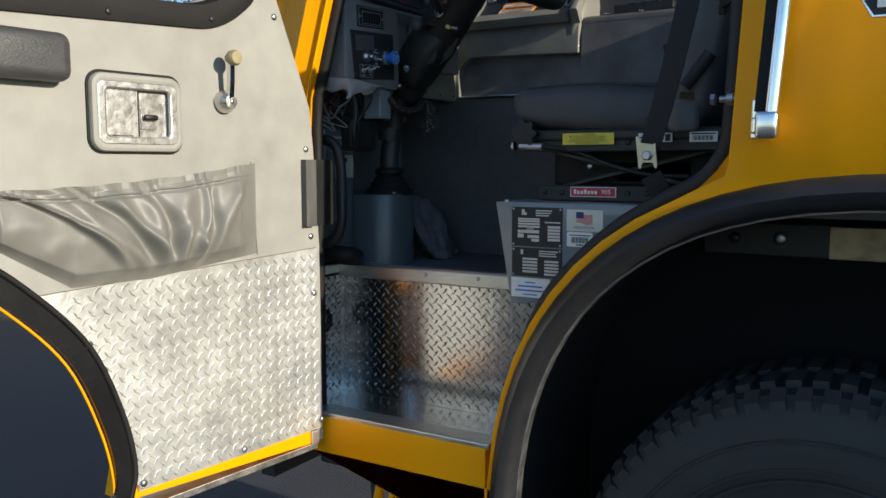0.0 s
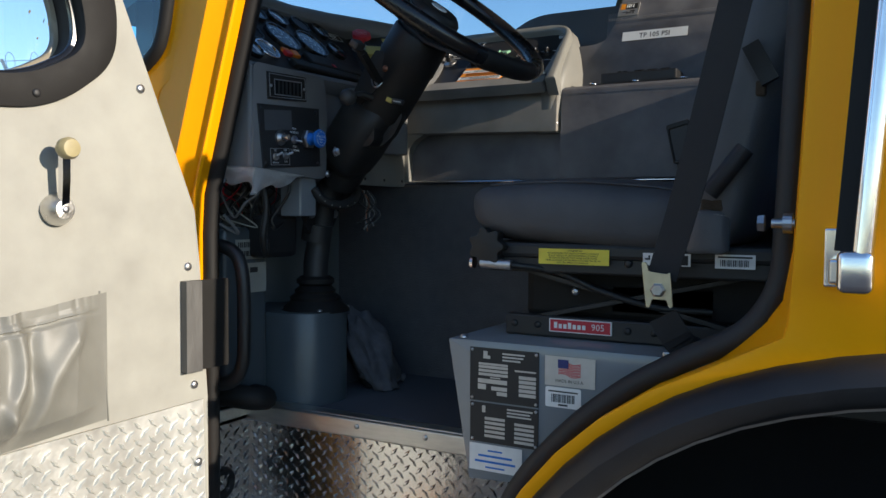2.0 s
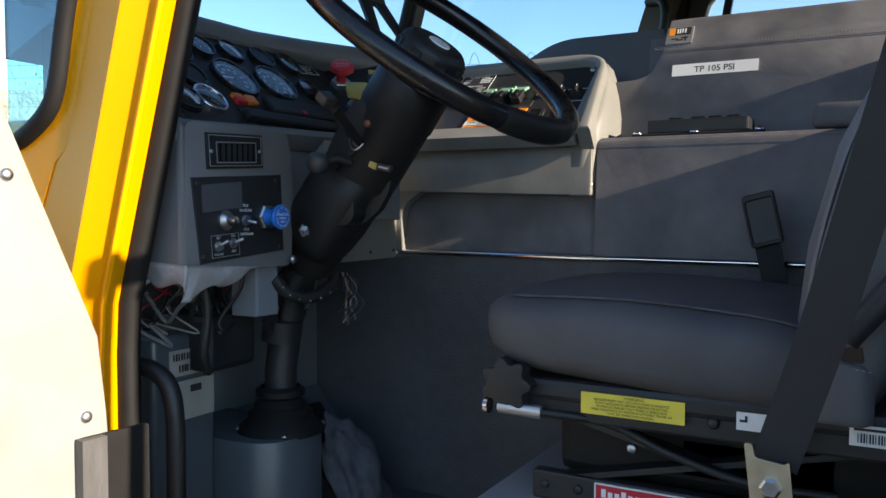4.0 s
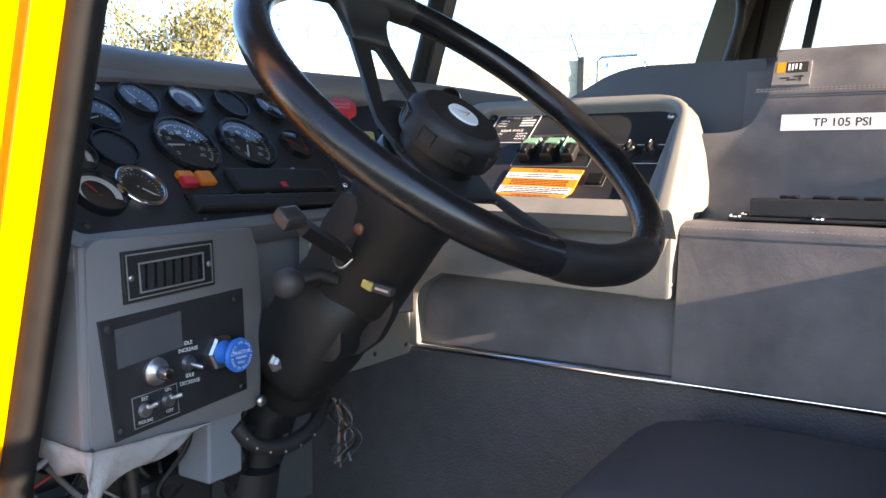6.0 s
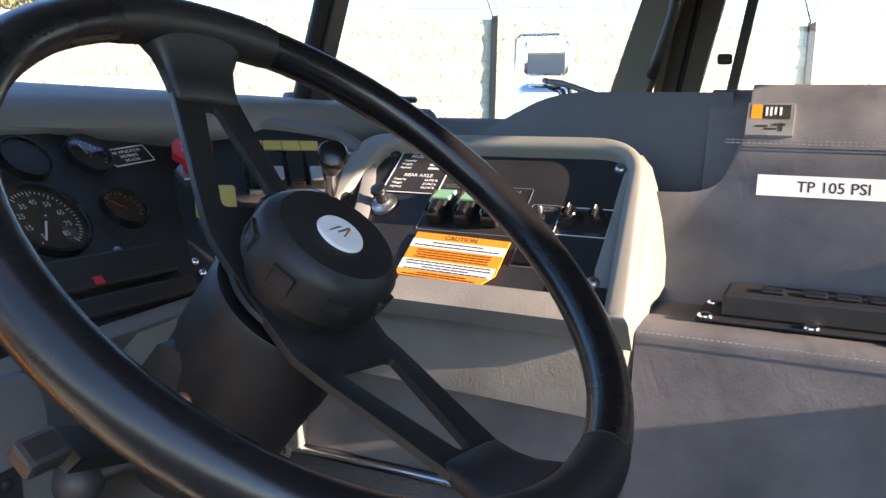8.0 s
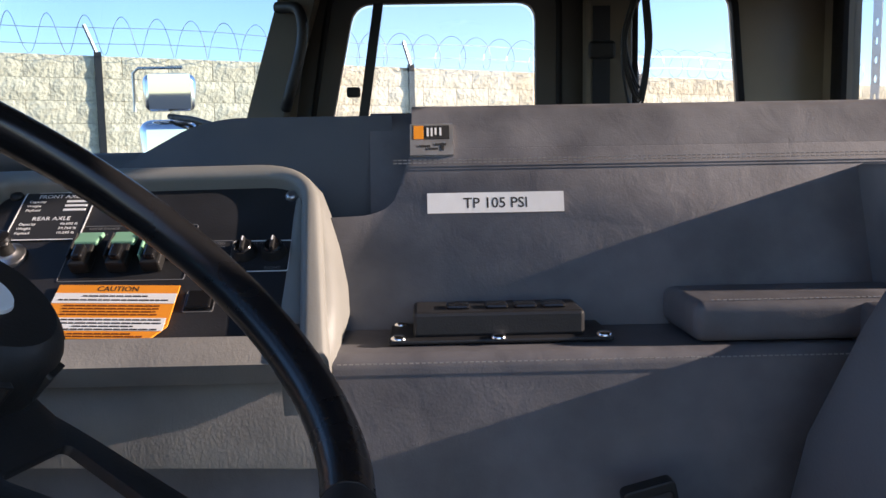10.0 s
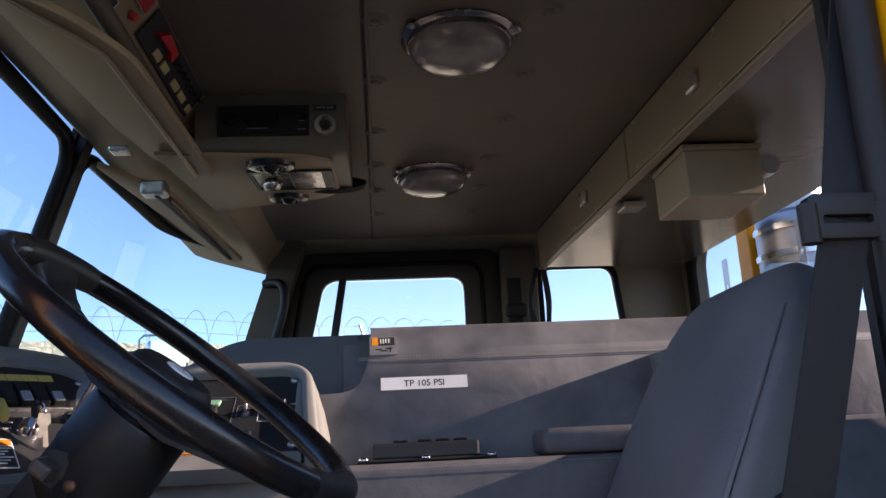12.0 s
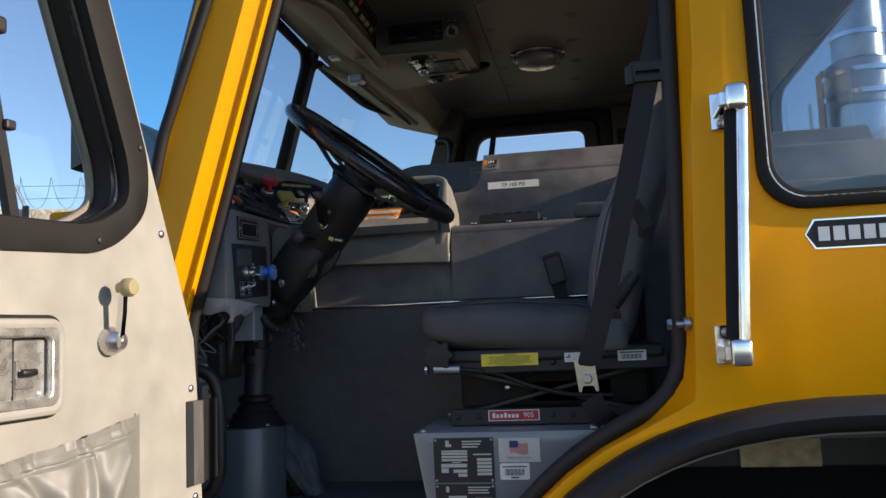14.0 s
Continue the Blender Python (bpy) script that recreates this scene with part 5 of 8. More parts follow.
part("vent_latch", box(-0.500, -0.478, 2.115, 2.133, -0.066, -0.046, 0.004, m=DRF), BLACK, bar)
for x, y in ((-0.345, 1.932), (-0.60, 1.912), (-0.228, 2.13)):
    screw(at(DRF, x, y, 0.014), 0.007, drv, BLACKMETAL, 0.004, "surround_screw")
for x, y in ((-0.152, 1.964), (-0.053, 1.639), (-0.040, 1.409), (-0.031, 1.255), (-0.010, 0.900), (-0.277, 0.890), (-0.557, 0.893), (-0.670, 1.226)):
    screw(at(DRF, x, y, 0.006), 0.0085, drv, STEEL, 0.005, "rivet")
# edge flange of the door and its foot
part("edge_flange", tube([DRF @ Vector(p) for p in ((-0.008, 0.84, -0.006), (-0.010, 1.38, -0.006), (-0.027, 1.64, -0.006), (-0.038, 1.745, -0.006), (-0.062, 1.805, -0.006), (-0.178, 2.09, -0.006), (-0.338, 2.485, -0.006))], 0, flat=(0.008, 0.016, (0.3, 1, 0))), DOORVINYL, drv, "pale metal door edge")
part("foot_channel", box(-0.60, -0.02, 0.818, 0.836, -0.06, 0.0, 0.002, m=DRF), ALU, drv, "aluminium channel along the door's foot")
part("corner_cap", box(-0.045, -0.018, 0.832, 0.872, -0.01, 0.004, 0.002, m=DRF), ALU, drv)
dn = DRF.to_3x3() @ Vector((0, 0, 1))
part("arch_seal", tube(smoothline([DRF @ Vector((x - 0.012, z - 0.012, 0.0)) for x, z in cut], 6), 0, flat=(0.046, 0.014, dn)), GLOSSBLACK, drv, "flat black rubber along the door's arch")
part("arch_lip", tube(smoothline([DRF @ Vector((x + 0.008, z + 0.004, 0.006)) for x, z in cut], 6), 0.007, 8), RUBBER, drv, smooth=60)
part("arch_edge", tube(smoothline([DRF @ Vector((x - 0.036, z - 0.028, -0.006)) for x, z in cut], 6), 0.0030, 8), YELLOW, drv, "thin yellow painted edge", smooth=60)
# check plate at the hinge
part("check_plate", sheet(rrect(-0.066, 1.437, 0.040, 1.612, 0.004, 3), [], at(DRF, 0, 0, 0.0), 0.006, 0.012, 0.001), RUBBER, drv, "black rubber-faced check plate")
# the lip's lighter grey paints the sun on its rolled edge
part("check_lip", tube([DRF @ Vector((-0.052, z, 0.016)) for z in (1.437, 1.612)], 0, flat=(0.036, 0.018, dn)), CHECKRUBBER, drv, "rubber edge coloured in its sunlit grey", smooth=60)
# latch handle in its dish
lat = part("latch_bezel", sheet(rrect(-0.649, 1.626, -0.436, 1.788, 0.028), [rrect(-0.632, 1.644, -0.452, 1.770, 0.014)], DRF, 0.004, 0.024, 0.008), DOORVINYL, drv, "vinyl-edged latch surround", smooth=40)
part("dish_rim", sheet(rrect(-0.635, 1.641, -0.449, 1.773, 0.016), [rrect(-0.617, 1.658, -0.466, 1.757, 0.010)], DRF, 0.004, 0.022, 0.003), DISH, lat, "worn chrome rim")
part("dish", sheet(rrect(-0.619, 1.656, -0.464, 1.759, 0.010), [], DRF, 0.0055, 0.008), DISH, lat, "worn chrome dish")
part("paddle", sheet(rrect(-0.614, 1.661, -0.545, 1.754, 0.006), [], DRF, 0.008, 0.016, 0.003), DISH, lat, "worn chrome pull paddle")
part("lock_plate", sheet(rrect(-0.533, 1.675, -0.492, 1.722, 0.003), [], DRF, 0.008, 0.012, 0.001), DISH, lat)
part("lock_knob", box(-0.530, -0.497, 1.694, 1.706, 0.012, 0.024, 0.004, m=DRF), BLACKMETAL, lat, "small dark lock thumb turn", smooth=50)
part("gasket", sheet(rrect(-0.653, 1.622, -0.430, 1.794, 0.031), [rrect(-0.646, 1.630, -0.440, 1.785, 0.028)], DRF, 0.004, 0.010, 0.001), RUBBER, lat, "thin black gasket")
part("hand_recess", sheet(rrect(-0.538, 1.653, -0.466, 1.756, 0.004), [rrect(-0.534, 1.657, -0.470, 1.752, 0.003)], DRF, 0.008, 0.0085), BLACKMETAL, lat, "dark edge of the hand recess")
# window crank
CRK = at(DRF, -0.313, 1.746, 0.004)
crk = part("window_crank", lathe([(0.026, 0.0), (0.027, 0.012), (0.022, 0.024), (0.016, 0.034), (0.0, 0.036)], CRK, 28), DULLCHROME, drv, "worn chrome window crank", smooth=50)
part("crank_arm", tube([CRK @ Vector(p) for p in ((0.0, 0.0, 0.028), (-0.002, 0.05, 0.036), (-0.004, 0.098, 0.040))], 0, flat=(0.014, 0.011, (1, 0, 0))), CHROME, crk, smooth=50)
part("crank_knob", lathe([(0.0, 0.036), (0.010, 0.036), (0.012, 0.044), (0.017, 0.050), (0.018, 0.062), (0.014, 0.070), (0.0, 0.072)], CRK @ Matrix.Translation((-0.004, 0.098, -0.006)), 24), BRASSKNOB, crk, "dull brass-coloured knob", smooth=50)
screw(CRK @ Matrix.Translation((0, 0, 0.035)), 0.006, crk)
# armrest
part("armrest", box(-0.97, -0.70, 1.758, 1.852, 0.0, 0.06, 0.022, 4, m=DRF), ARMPAD, drv, "dark grey padded armrest", smooth=60)
# map pocket with gathered top
pk = bmesh.new()
nx, nz = 260, 90
rng = random.Random(7)
# folds fan out from the middle of the foot: foot and top along the pocket, width, depth
folds = []
for k in range(10):
    xt = -0.255 - 0.064 * k + rng.uniform(-0.022, 0.022)
    folds.append((-0.43 + (xt + 0.43) * (0.42 if xt > -0.43 else 0.30) + rng.uniform(-0.012, 0.012), xt, rng.uniform(0.012, 0.030), (0.020 if k % 3 != 1 else -0.016) * rng.uniform(0.7, 1.3), rng.uniform(0.0, 0.3), rng.uniform(0.8, 1.15)))
folds += [(-0.455, -0.41, 0.014, 0.020, 0.1, 0.45), (-0.40, -0.43, 0.012, 0.016, 0.15, 0.4)]
gr = []
for i in range(nx + 1):
    s = i / nx
    x = -0.86 + s * 0.637
    ztop = 1.604 - 0.055 * (1 - s) - 0.012 * math.sin(math.pi * s)
    zbot = 1.380 - 0.03 * min(1, (1 - s) * 2.2)
    if x < -0.70:
        zbot += (-0.70 - x) * 0.62
    col = []
    for j in range(nz + 1):
        f = j / nz
        z = zbot + (ztop - zbot) * f
        edge = min(1, s * 40, ((1 - s) * 9) ** 1.5) * min(1, f * 7)
        d = 0.010 + 0.020 * math.sin(math.pi * min(1, f * 1.1)) ** 0.7
        for x_lo, x_hi, w, a, f0, f1 in folds:
            c = x_lo + (x_hi - x_lo) * f ** 1.4 + 0.012 * math.sin(7 * f + 40 * x_hi)
            span = 1 / (1 + math.exp(-(f - f0) * 22)) / (1 + math.exp((f - f1) * 22))
            d += a * span * math.exp(-((x - c) / w) ** 2)
        if f > 0.84:
            d += 0.0048 * (abs(math.sin(x * 105 + 2 * math.sin(x * 47))) ** 0.5 - 0.6) * (f - 0.80) * 5 - 0.006 * (1 if 0.855 < f < 0.885 else 0)
        d += 0.003 * noise.noise(Vector((x * 26, z * 26, 1.3)))
        if f > 0.93:
            d *= 0.82
        col.append(pk.verts.new(DRF @ Vector((x, z + 0.0012 * math.sin(x * 60) * f, 0.007 + max(0.001, d) * edge))))
    gr.append(col)
for i in range(nx):
    for j in range(nz):
        pk.faces.new((gr[i][j], gr[i + 1][j], gr[i + 1][j + 1], gr[i][j + 1]))
pocket = part("map_pocket", pk, POCKET, drv, "gathered grey vinyl map pocket with an elastic top", smooth=80)
part("pocket_hem", tube(smoothline([DRF @ Vector((x, z, 0.0065)) for x, z in ((-0.236, 1.606), (-0.229, 1.50), (-0.222, 1.376))], 4), 0.0016, 6), POCKET, pocket, smooth=60)

# ---- outside fittings ----
hr = thing("grab_rail", "upright chrome grab rail with a black rubber grip", "grab rail", (-0.27, 1.69, 1.65))
part("bar", tube([(-0.258, 1.645, 1.680), (-0.225, 1.655, 2.185)], 0.013, 16), CHROME, hr, smooth=60)
for z0 in (1.650, 2.122):
    part("bracket", box(-0.303 + (z0 - 1.65) * 0.05, -0.265 + (z0 - 1.65) * 0.05, 1.700, 1.712, z0, z0 + 0.078, 0.003), CHROME, hr)
part("rail_grip", tube([(-0.277, 1.652, 1.70), (-0.248, 1.660, 2.15)], 0, flat=(0.022, 0.016, (0, 1, 0))), RUBBER, hr, "black ribbed grip insert", smooth=50)
for z0, s in ((1.648, 1), (2.200, -1)):
    m = axes((-0.264 if s > 0 else -0.238, 1.648, z0 + 0.026 * s), (1, 0, 0), (0, 1, 0))
    part("end_cap", box(-0.021, 0.021, -0.018, 0.020, -0.026, 0.028, 0.010, 3, m=m), CHROME, hr, "chrome cast end cap", smooth=50)
    part("stand_off", box(-0.030, 0.006, 0.0, 0.056, -0.016, 0.016, 0.004, m=m), CHROME, hr)
for z in (1.664, 1.714, 2.136, 2.186):
    screw(axes((-0.284 + (z - 1.66) * 0.05, 1.700, z), (1, 0, 0), (0, 0, 1)), 0.009, hr, STEEL, 0.006, "bolt")
npl = thing("maker_plate", "black and white pointed maker's nameplate on the cab side", "nameplate", (0.02, SIDE, 1.90))
NP = axes((-0.118, SIDE - 0.001, 1.899), (1, 0, 0), (0, 0, 1))
npo = [(0.0, 0.0), (0.018, -0.031), (0.245, -0.031), (0.263, 0.0), (0.245, 0.031), (0.018, 0.031)]
part("plate_rim", sheet(npo, [], NP, 0.0, 0.003, 0.001), CHROME, npl, "bright rim")
part("plate_face", sheet([(0.004 + x * 0.97, y * 0.86) for x, y in npo], [], NP, 0.003, 0.0042), INK, npl)
logo = [(0.026 + 0.028 * k, -0.014, 0.047 + 0.028 * k, 0.014) for k in range(8)]
bars(logo, at(NP, 0, 0, 0.0042), WHITE, npl, "logo_block")
# a stop bolt in the jamb, and the steps' yellow stirrup under the sill
sb = thing("jamb_bolt", "zinc hexagon bolt in the door jamb", "bolt", (-0.36, 1.74, 1.733))
BX = axes((-0.345, 1.738, 1.733), (0, 1, 0), (0, 0, 1))
part("shank", lathe([(0.007, -0.03), (0.007, 0.0)], at(axes((-0.372, 1.738, 1.733), (0, 1, 0), (0, 0, 1)), 0, 0, 0.03), 12), STEEL, sb, smooth=50)
part("hex_head", lathe([(0.0, -0.045), (0.012, -0.045), (0.013, -0.036), (0.0, -0.036)], BX, 6), STEEL, sb)
part("washer", lathe([(0.0, -0.012), (0.014, -0.012), (0.014, 0.0), (0.0, 0.0)], BX, 16), STEEL, sb)
stir = thing("step_stirrup", "yellow bent tube step stirrup hanging under the sill", "step stirrup", (-1.2, 1.8, 0.4))
part("bar", tube(smoothline([(-1.262, 1.80, 0.80), (-1.284, 1.795, 0.66), (-1.33, 1.78, 0.45), (-1.26, 1.78, 0.43), (-1.236, 1.795, 0.66), (-1.193, 1.80, 0.80)], 5), 0.014, 10), YELLOW, stir, smooth=60)
stir2 = thing("step_stay", "dark steel stay under the step", "stay", (-1.15, 2.0, 0.45))
for a, b2 in (((-1.42, 1.95, 0.80), (-1.36, 1.90, 0.45)), ((-1.02, 1.95, 0.80), (-0.95, 1.92, 0.45))):
    part("stay_bar", tube([a, b2], 0.012, 8), BLACKMETAL, stir2, smooth=60)
structure("under_sill", box(-1.50, -0.92, 1.80, 2.5, 0.72, 0.80, 0.01), BLACKMETAL, "dark frame under the cab sill", "chassis")
# bright bracket and bolts inside the wheel well
brk = thing("well_bracket", "bare steel bracket with bolts inside the wheel well", "bracket", (-0.1, 2.2, 1.38))
part("rail", box(-0.50, 0.8, 2.20, 2.23, 1.365, 1.45, 0.004), BLACKMETAL, brk)
part("patch", box(-0.195, 0.0, 2.190, 2.20, 1.366, 1.446, 0.004), PATCH, brk, "scuffed bare metal patch")
screw(axes((-0.308, 2.20, 1.412), (1, 0, 0), (0, 0, 1)), 0.018, brk, STEEL, 0.015, "bolt")
screw(axes((-0.42, 2.20, 1.41), (1, 0, 0), (0, 0, 1)), 0.014, brk, BLACKMETAL, 0.015, "bolt")
# tyre tread blocks
tr = []
for i in range(64):
    a = 2 * math.pi * i / 64
    for side_off, d0, d1 in ((0.0, -0.015, 0.026), (0.5, -0.16, -0.05), (0.0, -0.30, -0.18)):
        aa = a + side_off * 2 * math.pi / 64
        tm = TW @ Matrix.Rotation(aa, 4, "Z")
        tr.append((tm, d0, d1, 0.533 if d1 > 0 else 0.540))
vv, ff = [], []
for tm, d0, d1, r0 in tr:
    base = len(vv)
    for r, w in ((r0 - 0.03, 0.018), (r0 + 0.014, 0.0155)):
        for y, d in ((-w, d0), (w, d0), (w, d1), (-w, d1)):
            vv.append(tm @ Vector((r - (0.02 if d == d1 and d1 > 0 else 0), y, d)))
    ff += [tuple(base + q for q in f) for f in ((4, 5, 6, 7), (0, 1, 5, 4), (1, 2, 6, 5), (2, 3, 7, 6), (3, 0, 4, 7))]
tme = bpy.data.meshes.new("tread")
tme.from_pydata(vv, [], ff)
tb = bmesh.new()
tb.from_mesh(tme)
tagged(part("tread_rubber", tb, TYRE, tyre), kind="stuff")
for r in (0.36, 0.385, 0.445):
    part("sidewall_ring", tube([TW @ Vector((r * math.cos(2 * math.pi * i / 60), r * math.sin(2 * math.pi * i / 60), 0.036)) for i in range(60)], 0.005, 6, closed=True), TYRE, tyre, smooth=60)

# ---- seat fittings ----
SF1 = axes((-0.913, 1.958, 1.680), (1, 0, 0), (0, 0, 1))
star = []
for i in range(70):
    a = 2 * math.pi * i / 70
    r = 0.033 + 0.005 * math.cos(7 * a)
    star.append((r * math.cos(a), r * math.sin(a)))
kn = part("adjuster_knob", sheet(star, [], SF1, -0.012, 0.016, 0.004), BLACK, seat, "seven-lobed black adjuster knob", smooth=40)
part("pull_cable", tube(smoothline([(-0.93, 1.95, 1.648), (-0.86, 1.955, 1.645), (-0.78, 1.99, 1.632), (-0.70, 2.0, 1.60), (-0.60, 2.005, 1.575), (-0.50, 2.02, 1.57)], 6), 0.006, 8), BLACK, seat, "black control cable", smooth=60)
part("cable_ferrule", tube([(-0.925, 1.95, 1.648), (-0.862, 1.953, 1.646)], 0.010, 10), STEEL, seat, "steel cable end", smooth=60)
part("cable_button", lathe([(0.0, 0.0), (0.012, 0.0), (0.012, 0.006), (0.0, 0.006)], axes((-0.945, 1.948, 1.648), (0, 1, 0), (0, 0, 1)), 16), CHROME, seat, smooth=50)
yl = part("warning_label", box(-0.81, -0.673, 1.9625, 1.9645, 1.650, 1.679), YLABEL, seat, "yellow warning label with fine print")
YF = axes((-0.742, 1.9624, 1.664), (1, 0, 0), (0, 0, 1))
letters([("WARNING", 0.0058, at(YF, 0.004, 0.0115, 0.0003)), ("SERIOUS INJURY MAY OCCUR IF HEAD CLEARANCE", 0.0043, at(YF, 0, 0.0068, 0.0003)), ("IS NOT ADEQUATE, BEFORE DRIVING OR RIDING", 0.0043, at(YF, 0, 0.0024, 0.0003)), ("IN VEHICLE, ENSURE THAT THERE IS ADEQUATE", 0.0043, at(YF, 0, -0.0020, 0.0003)), ("HEAD CLEARANCE AT MAXIMUM UPWARD TRAVEL OF", 0.0043, at(YF, 0, -0.0064, 0.0003)), ("SEAT. SEE OPERATION MANUAL.", 0.0043, at(YF, 0, -0.0108, 0.0003))], INK, yl)
wl2 = part("maker_label", box(-0.487, -0.422, 1.9625, 1.9645, 1.653, 1.677), WHITE, seat, "white bar-code label")
MF = axes((-0.4545, 1.9624, 1.665), (1, 0, 0), (0, 0, 1))
bars([(-0.028, 0.006, 0.028, 0.009)] + [(-0.024 + i * 0.003, -0.008, -0.024 + i * 0.003 + (0.0018 if i % 3 else 0.001), 0.003) for i in range(16)], at(MF, 0, 0, 0.0002), INK, wl2)
bt = part("belt_tag", box(-0.611, -0.528, 1.9625, 1.9645, 1.654, 1.676), WHITE, seat, "white tag behind the belt")
bars([(-0.607, 1.664, -0.598, 1.667), (-0.601, 1.667, -0.598, 1.672), (-0.545, 1.656, -0.532, 1.673)], axes((0, 1.9624, 0), (1, 0, 0), (0, 0, 1)), INK, bt)
rl = part("model_label", box(-0.805, -0.680, 2.0085, 2.012, 1.515, 1.541), WHITE, seat, "red model label with white characters")
RF = axes((-0.7425, 2.0085, 1.528), (1, 0, 0), (0, 0, 1))
part("red_field", box(-0.060, 0.060, -0.0112, 0.0112, 0.0, 0.0006, m=RF), REDLABEL, rl)
letters([("905", 0.0175, at(RF, 0.036, 0, 0.0009))], WHITE, rl)
bars([(-0.052 + i * 0.0095, -0.0055, -0.0455 + i * 0.0095, 0.0065 if i in (0, 3) else 0.003) for i in range(7)], at(RF, 0, 0, 0.0007), WHITE, rl, "name_bars")
for x in (-0.88, -0.83, -0.65, -0.60, -0.45):
    screw(axes((x, 2.012, 1.526), (1, 0, 0), (0, 0, 1)), 0.007, seat, BLACKMETAL, 0.004)
for x in (-0.64, -0.90):
    screw(axes((x, 1.975, 1.655), (1, 0, 0), (0, 0, 1)), 0.008, seat, BLACKMETAL, 0.005)
screw(axes((-0.755, 2.018, 1.595), (1, 0, 0), (0, 0, 1)), 0.008, seat, STEEL, 0.006, "pivot_bolt")
part("damper", tube([(-0.82, 2.16, 1.53), (-0.50, 2.16, 1.62)], 0.022, 12), BLACKMETAL, seat, smooth=60)
part("spring_box", box(-0.70, -0.50, 2.06, 2.28, 1.55, 1.61, 0.006), BLACKMETAL, seat)
part("bellows", box(-0.88, -0.40, 2.06, 2.28, 1.53, 1.66, 0.02), RUBBER, seat)
part("recliner_handle", tube([(-0.492, 1.925, 1.780), (-0.436, 1.925, 1.853)], lambda f: 0.0165 - 0.003 * abs(f - 0.5), 14), BLACKPAD, seat, "black padded recliner handle", smooth=60)
part("armrest_stub", tube([(-0.432, 1.925, 2.020), (-0.400, 1.925, 1.958)], 0, flat=(0.028, 0.016, (0, 1, 0))), BLACK, seat, "short black armrest bracket", smooth=40)
part("hinge_cover", pillow([(-0.535, 1.712, 0.030, 0.006), (-0.528, 1.714, 0.036, 0.013), (-0.50, 1.716, 0.038, 0.016), (-0.475, 1.713, 0.036, 0.014), (-0.462, 1.710, 0.028, 0.006)], axes((0, 1.952, 0), (0, 0, 1), (0, 1, 0)) @ Matrix.Diagonal((1, 1, -1, 1)), 24), SEATVINYL, seat, "stitched vinyl hinge cover", smooth=60)
part("hinge_foam", box(-0.512, -0.470, 1.945, 1.975, 1.748, 1.775, 0.006), FOAM, seat, "brown foam showing at the hinge")
part("frame_tear", box(-0.424, -0.408, 1.930, 1.945, 1.938, 1.962, 0.003), FOAM, seat, "torn brown edge")
stitches([(-0.525, 1.9395, 1.751), (-0.462, 1.9395, 1.742)], seat)
part("back_piping", tube(smoothline([BKF @ Vector(p) for p in ((0.062, -0.209, 0.0525), (0.036, -0.215, 0.1575), (0.021, -0.221, 0.2835), (0.029, -0.219, 0.40), (0.038, -0.211, 0.483), (0.048, -0.196, 0.546))], 6), 0.004, 6), SEATVINYL, seat, smooth=60)
part("cushion_piping", tube(smoothline([(-0.940, 2.03, 1.798), (-0.920, 1.985, 1.801), (-0.87, 1.974, 1.803), (-0.75, 1.972, 1.805), (-0.60, 1.974, 1.794), (-0.53, 1.979, 1.781)], 5), 0.002, 6), CUSHION, seat, smooth=60)
bkl = thing("belt_buckle", "black seat belt buckle with a plastic frame beside the seat", "buckle", (-0.64, 2.41, 1.80))
KF = axes((-0.640, 2.385, 1.908), (0.94, 0, 0.25), (-0.22, 0, 0.97))
part("buckle_frame", sheet(rrect(-0.026, -0.045, 0.026, 0.045, 0.006), [rrect(-0.021, -0.038, 0.021, 0.034, 0.004)], KF, -0.008, 0.008, 0.002), BLACK, bkl)
part("buckle_body", sheet(rrect(-0.021, -0.038, 0.021, 0.034, 0.004), [], KF, -0.006, 0.004, 0.001), BLACKPAD, bkl)
part("strap", tube([(-0.632, 2.39, 1.865), (-0.60, 2.41, 1.70)], 0, flat=(0.04, 0.004, (0, 1, 0))), BELT, bkl)
part("lower_strap", tube(smoothline([(-0.555, 1.885, 1.575), (-0.53, 1.90, 1.53), (-0.505, 1.93, 1.510)], 4), 0, flat=(0.05, 0.004, (0, 1, 0))), BELT, belt)
part("floor_anchor", box(-0.56, -0.51, 1.905, 1.95, 1.503, 1.512, 0.003), STEEL, belt)
part("strap_end", box(-0.485, -0.462, 1.885, 1.889, 1.505, 1.535, 0.003, m=None), WHITE, belt, "loose pale strap end")
# maker's plates on the seat box
PFX = axes((0, 1.9045, 0), (1, 0, 0), (0, 0, 1))
def data_plate(x0, x1, z0, z1, rows, name, label):
    th = thing(name, label, "data plate", ((x0 + x1) / 2, 1.9045, z0), group="plates on the seat box")
    part("plate", box(x0, x1, z0, z1, 0.0, 0.0015, m=PFX), INK, th)
    bars([(x0 + a * (x1 - x0), z0 + b * (z1 - z0), x0 + c * (x1 - x0), z0 + d * (z1 - z0)) for a, b, c, d in rows], at(PFX, 0, 0, 0.0015), SILVERPLATE, th, "blank_field", 0.0004)
    for x in (x0 + 0.005, x1 - 0.005):
        for z in (z0 + 0.005, z1 - 0.005):
            screw(at(PFX, x, z, 0.0015), 0.003, th, STEEL, 0.002, "rivet")
    return th
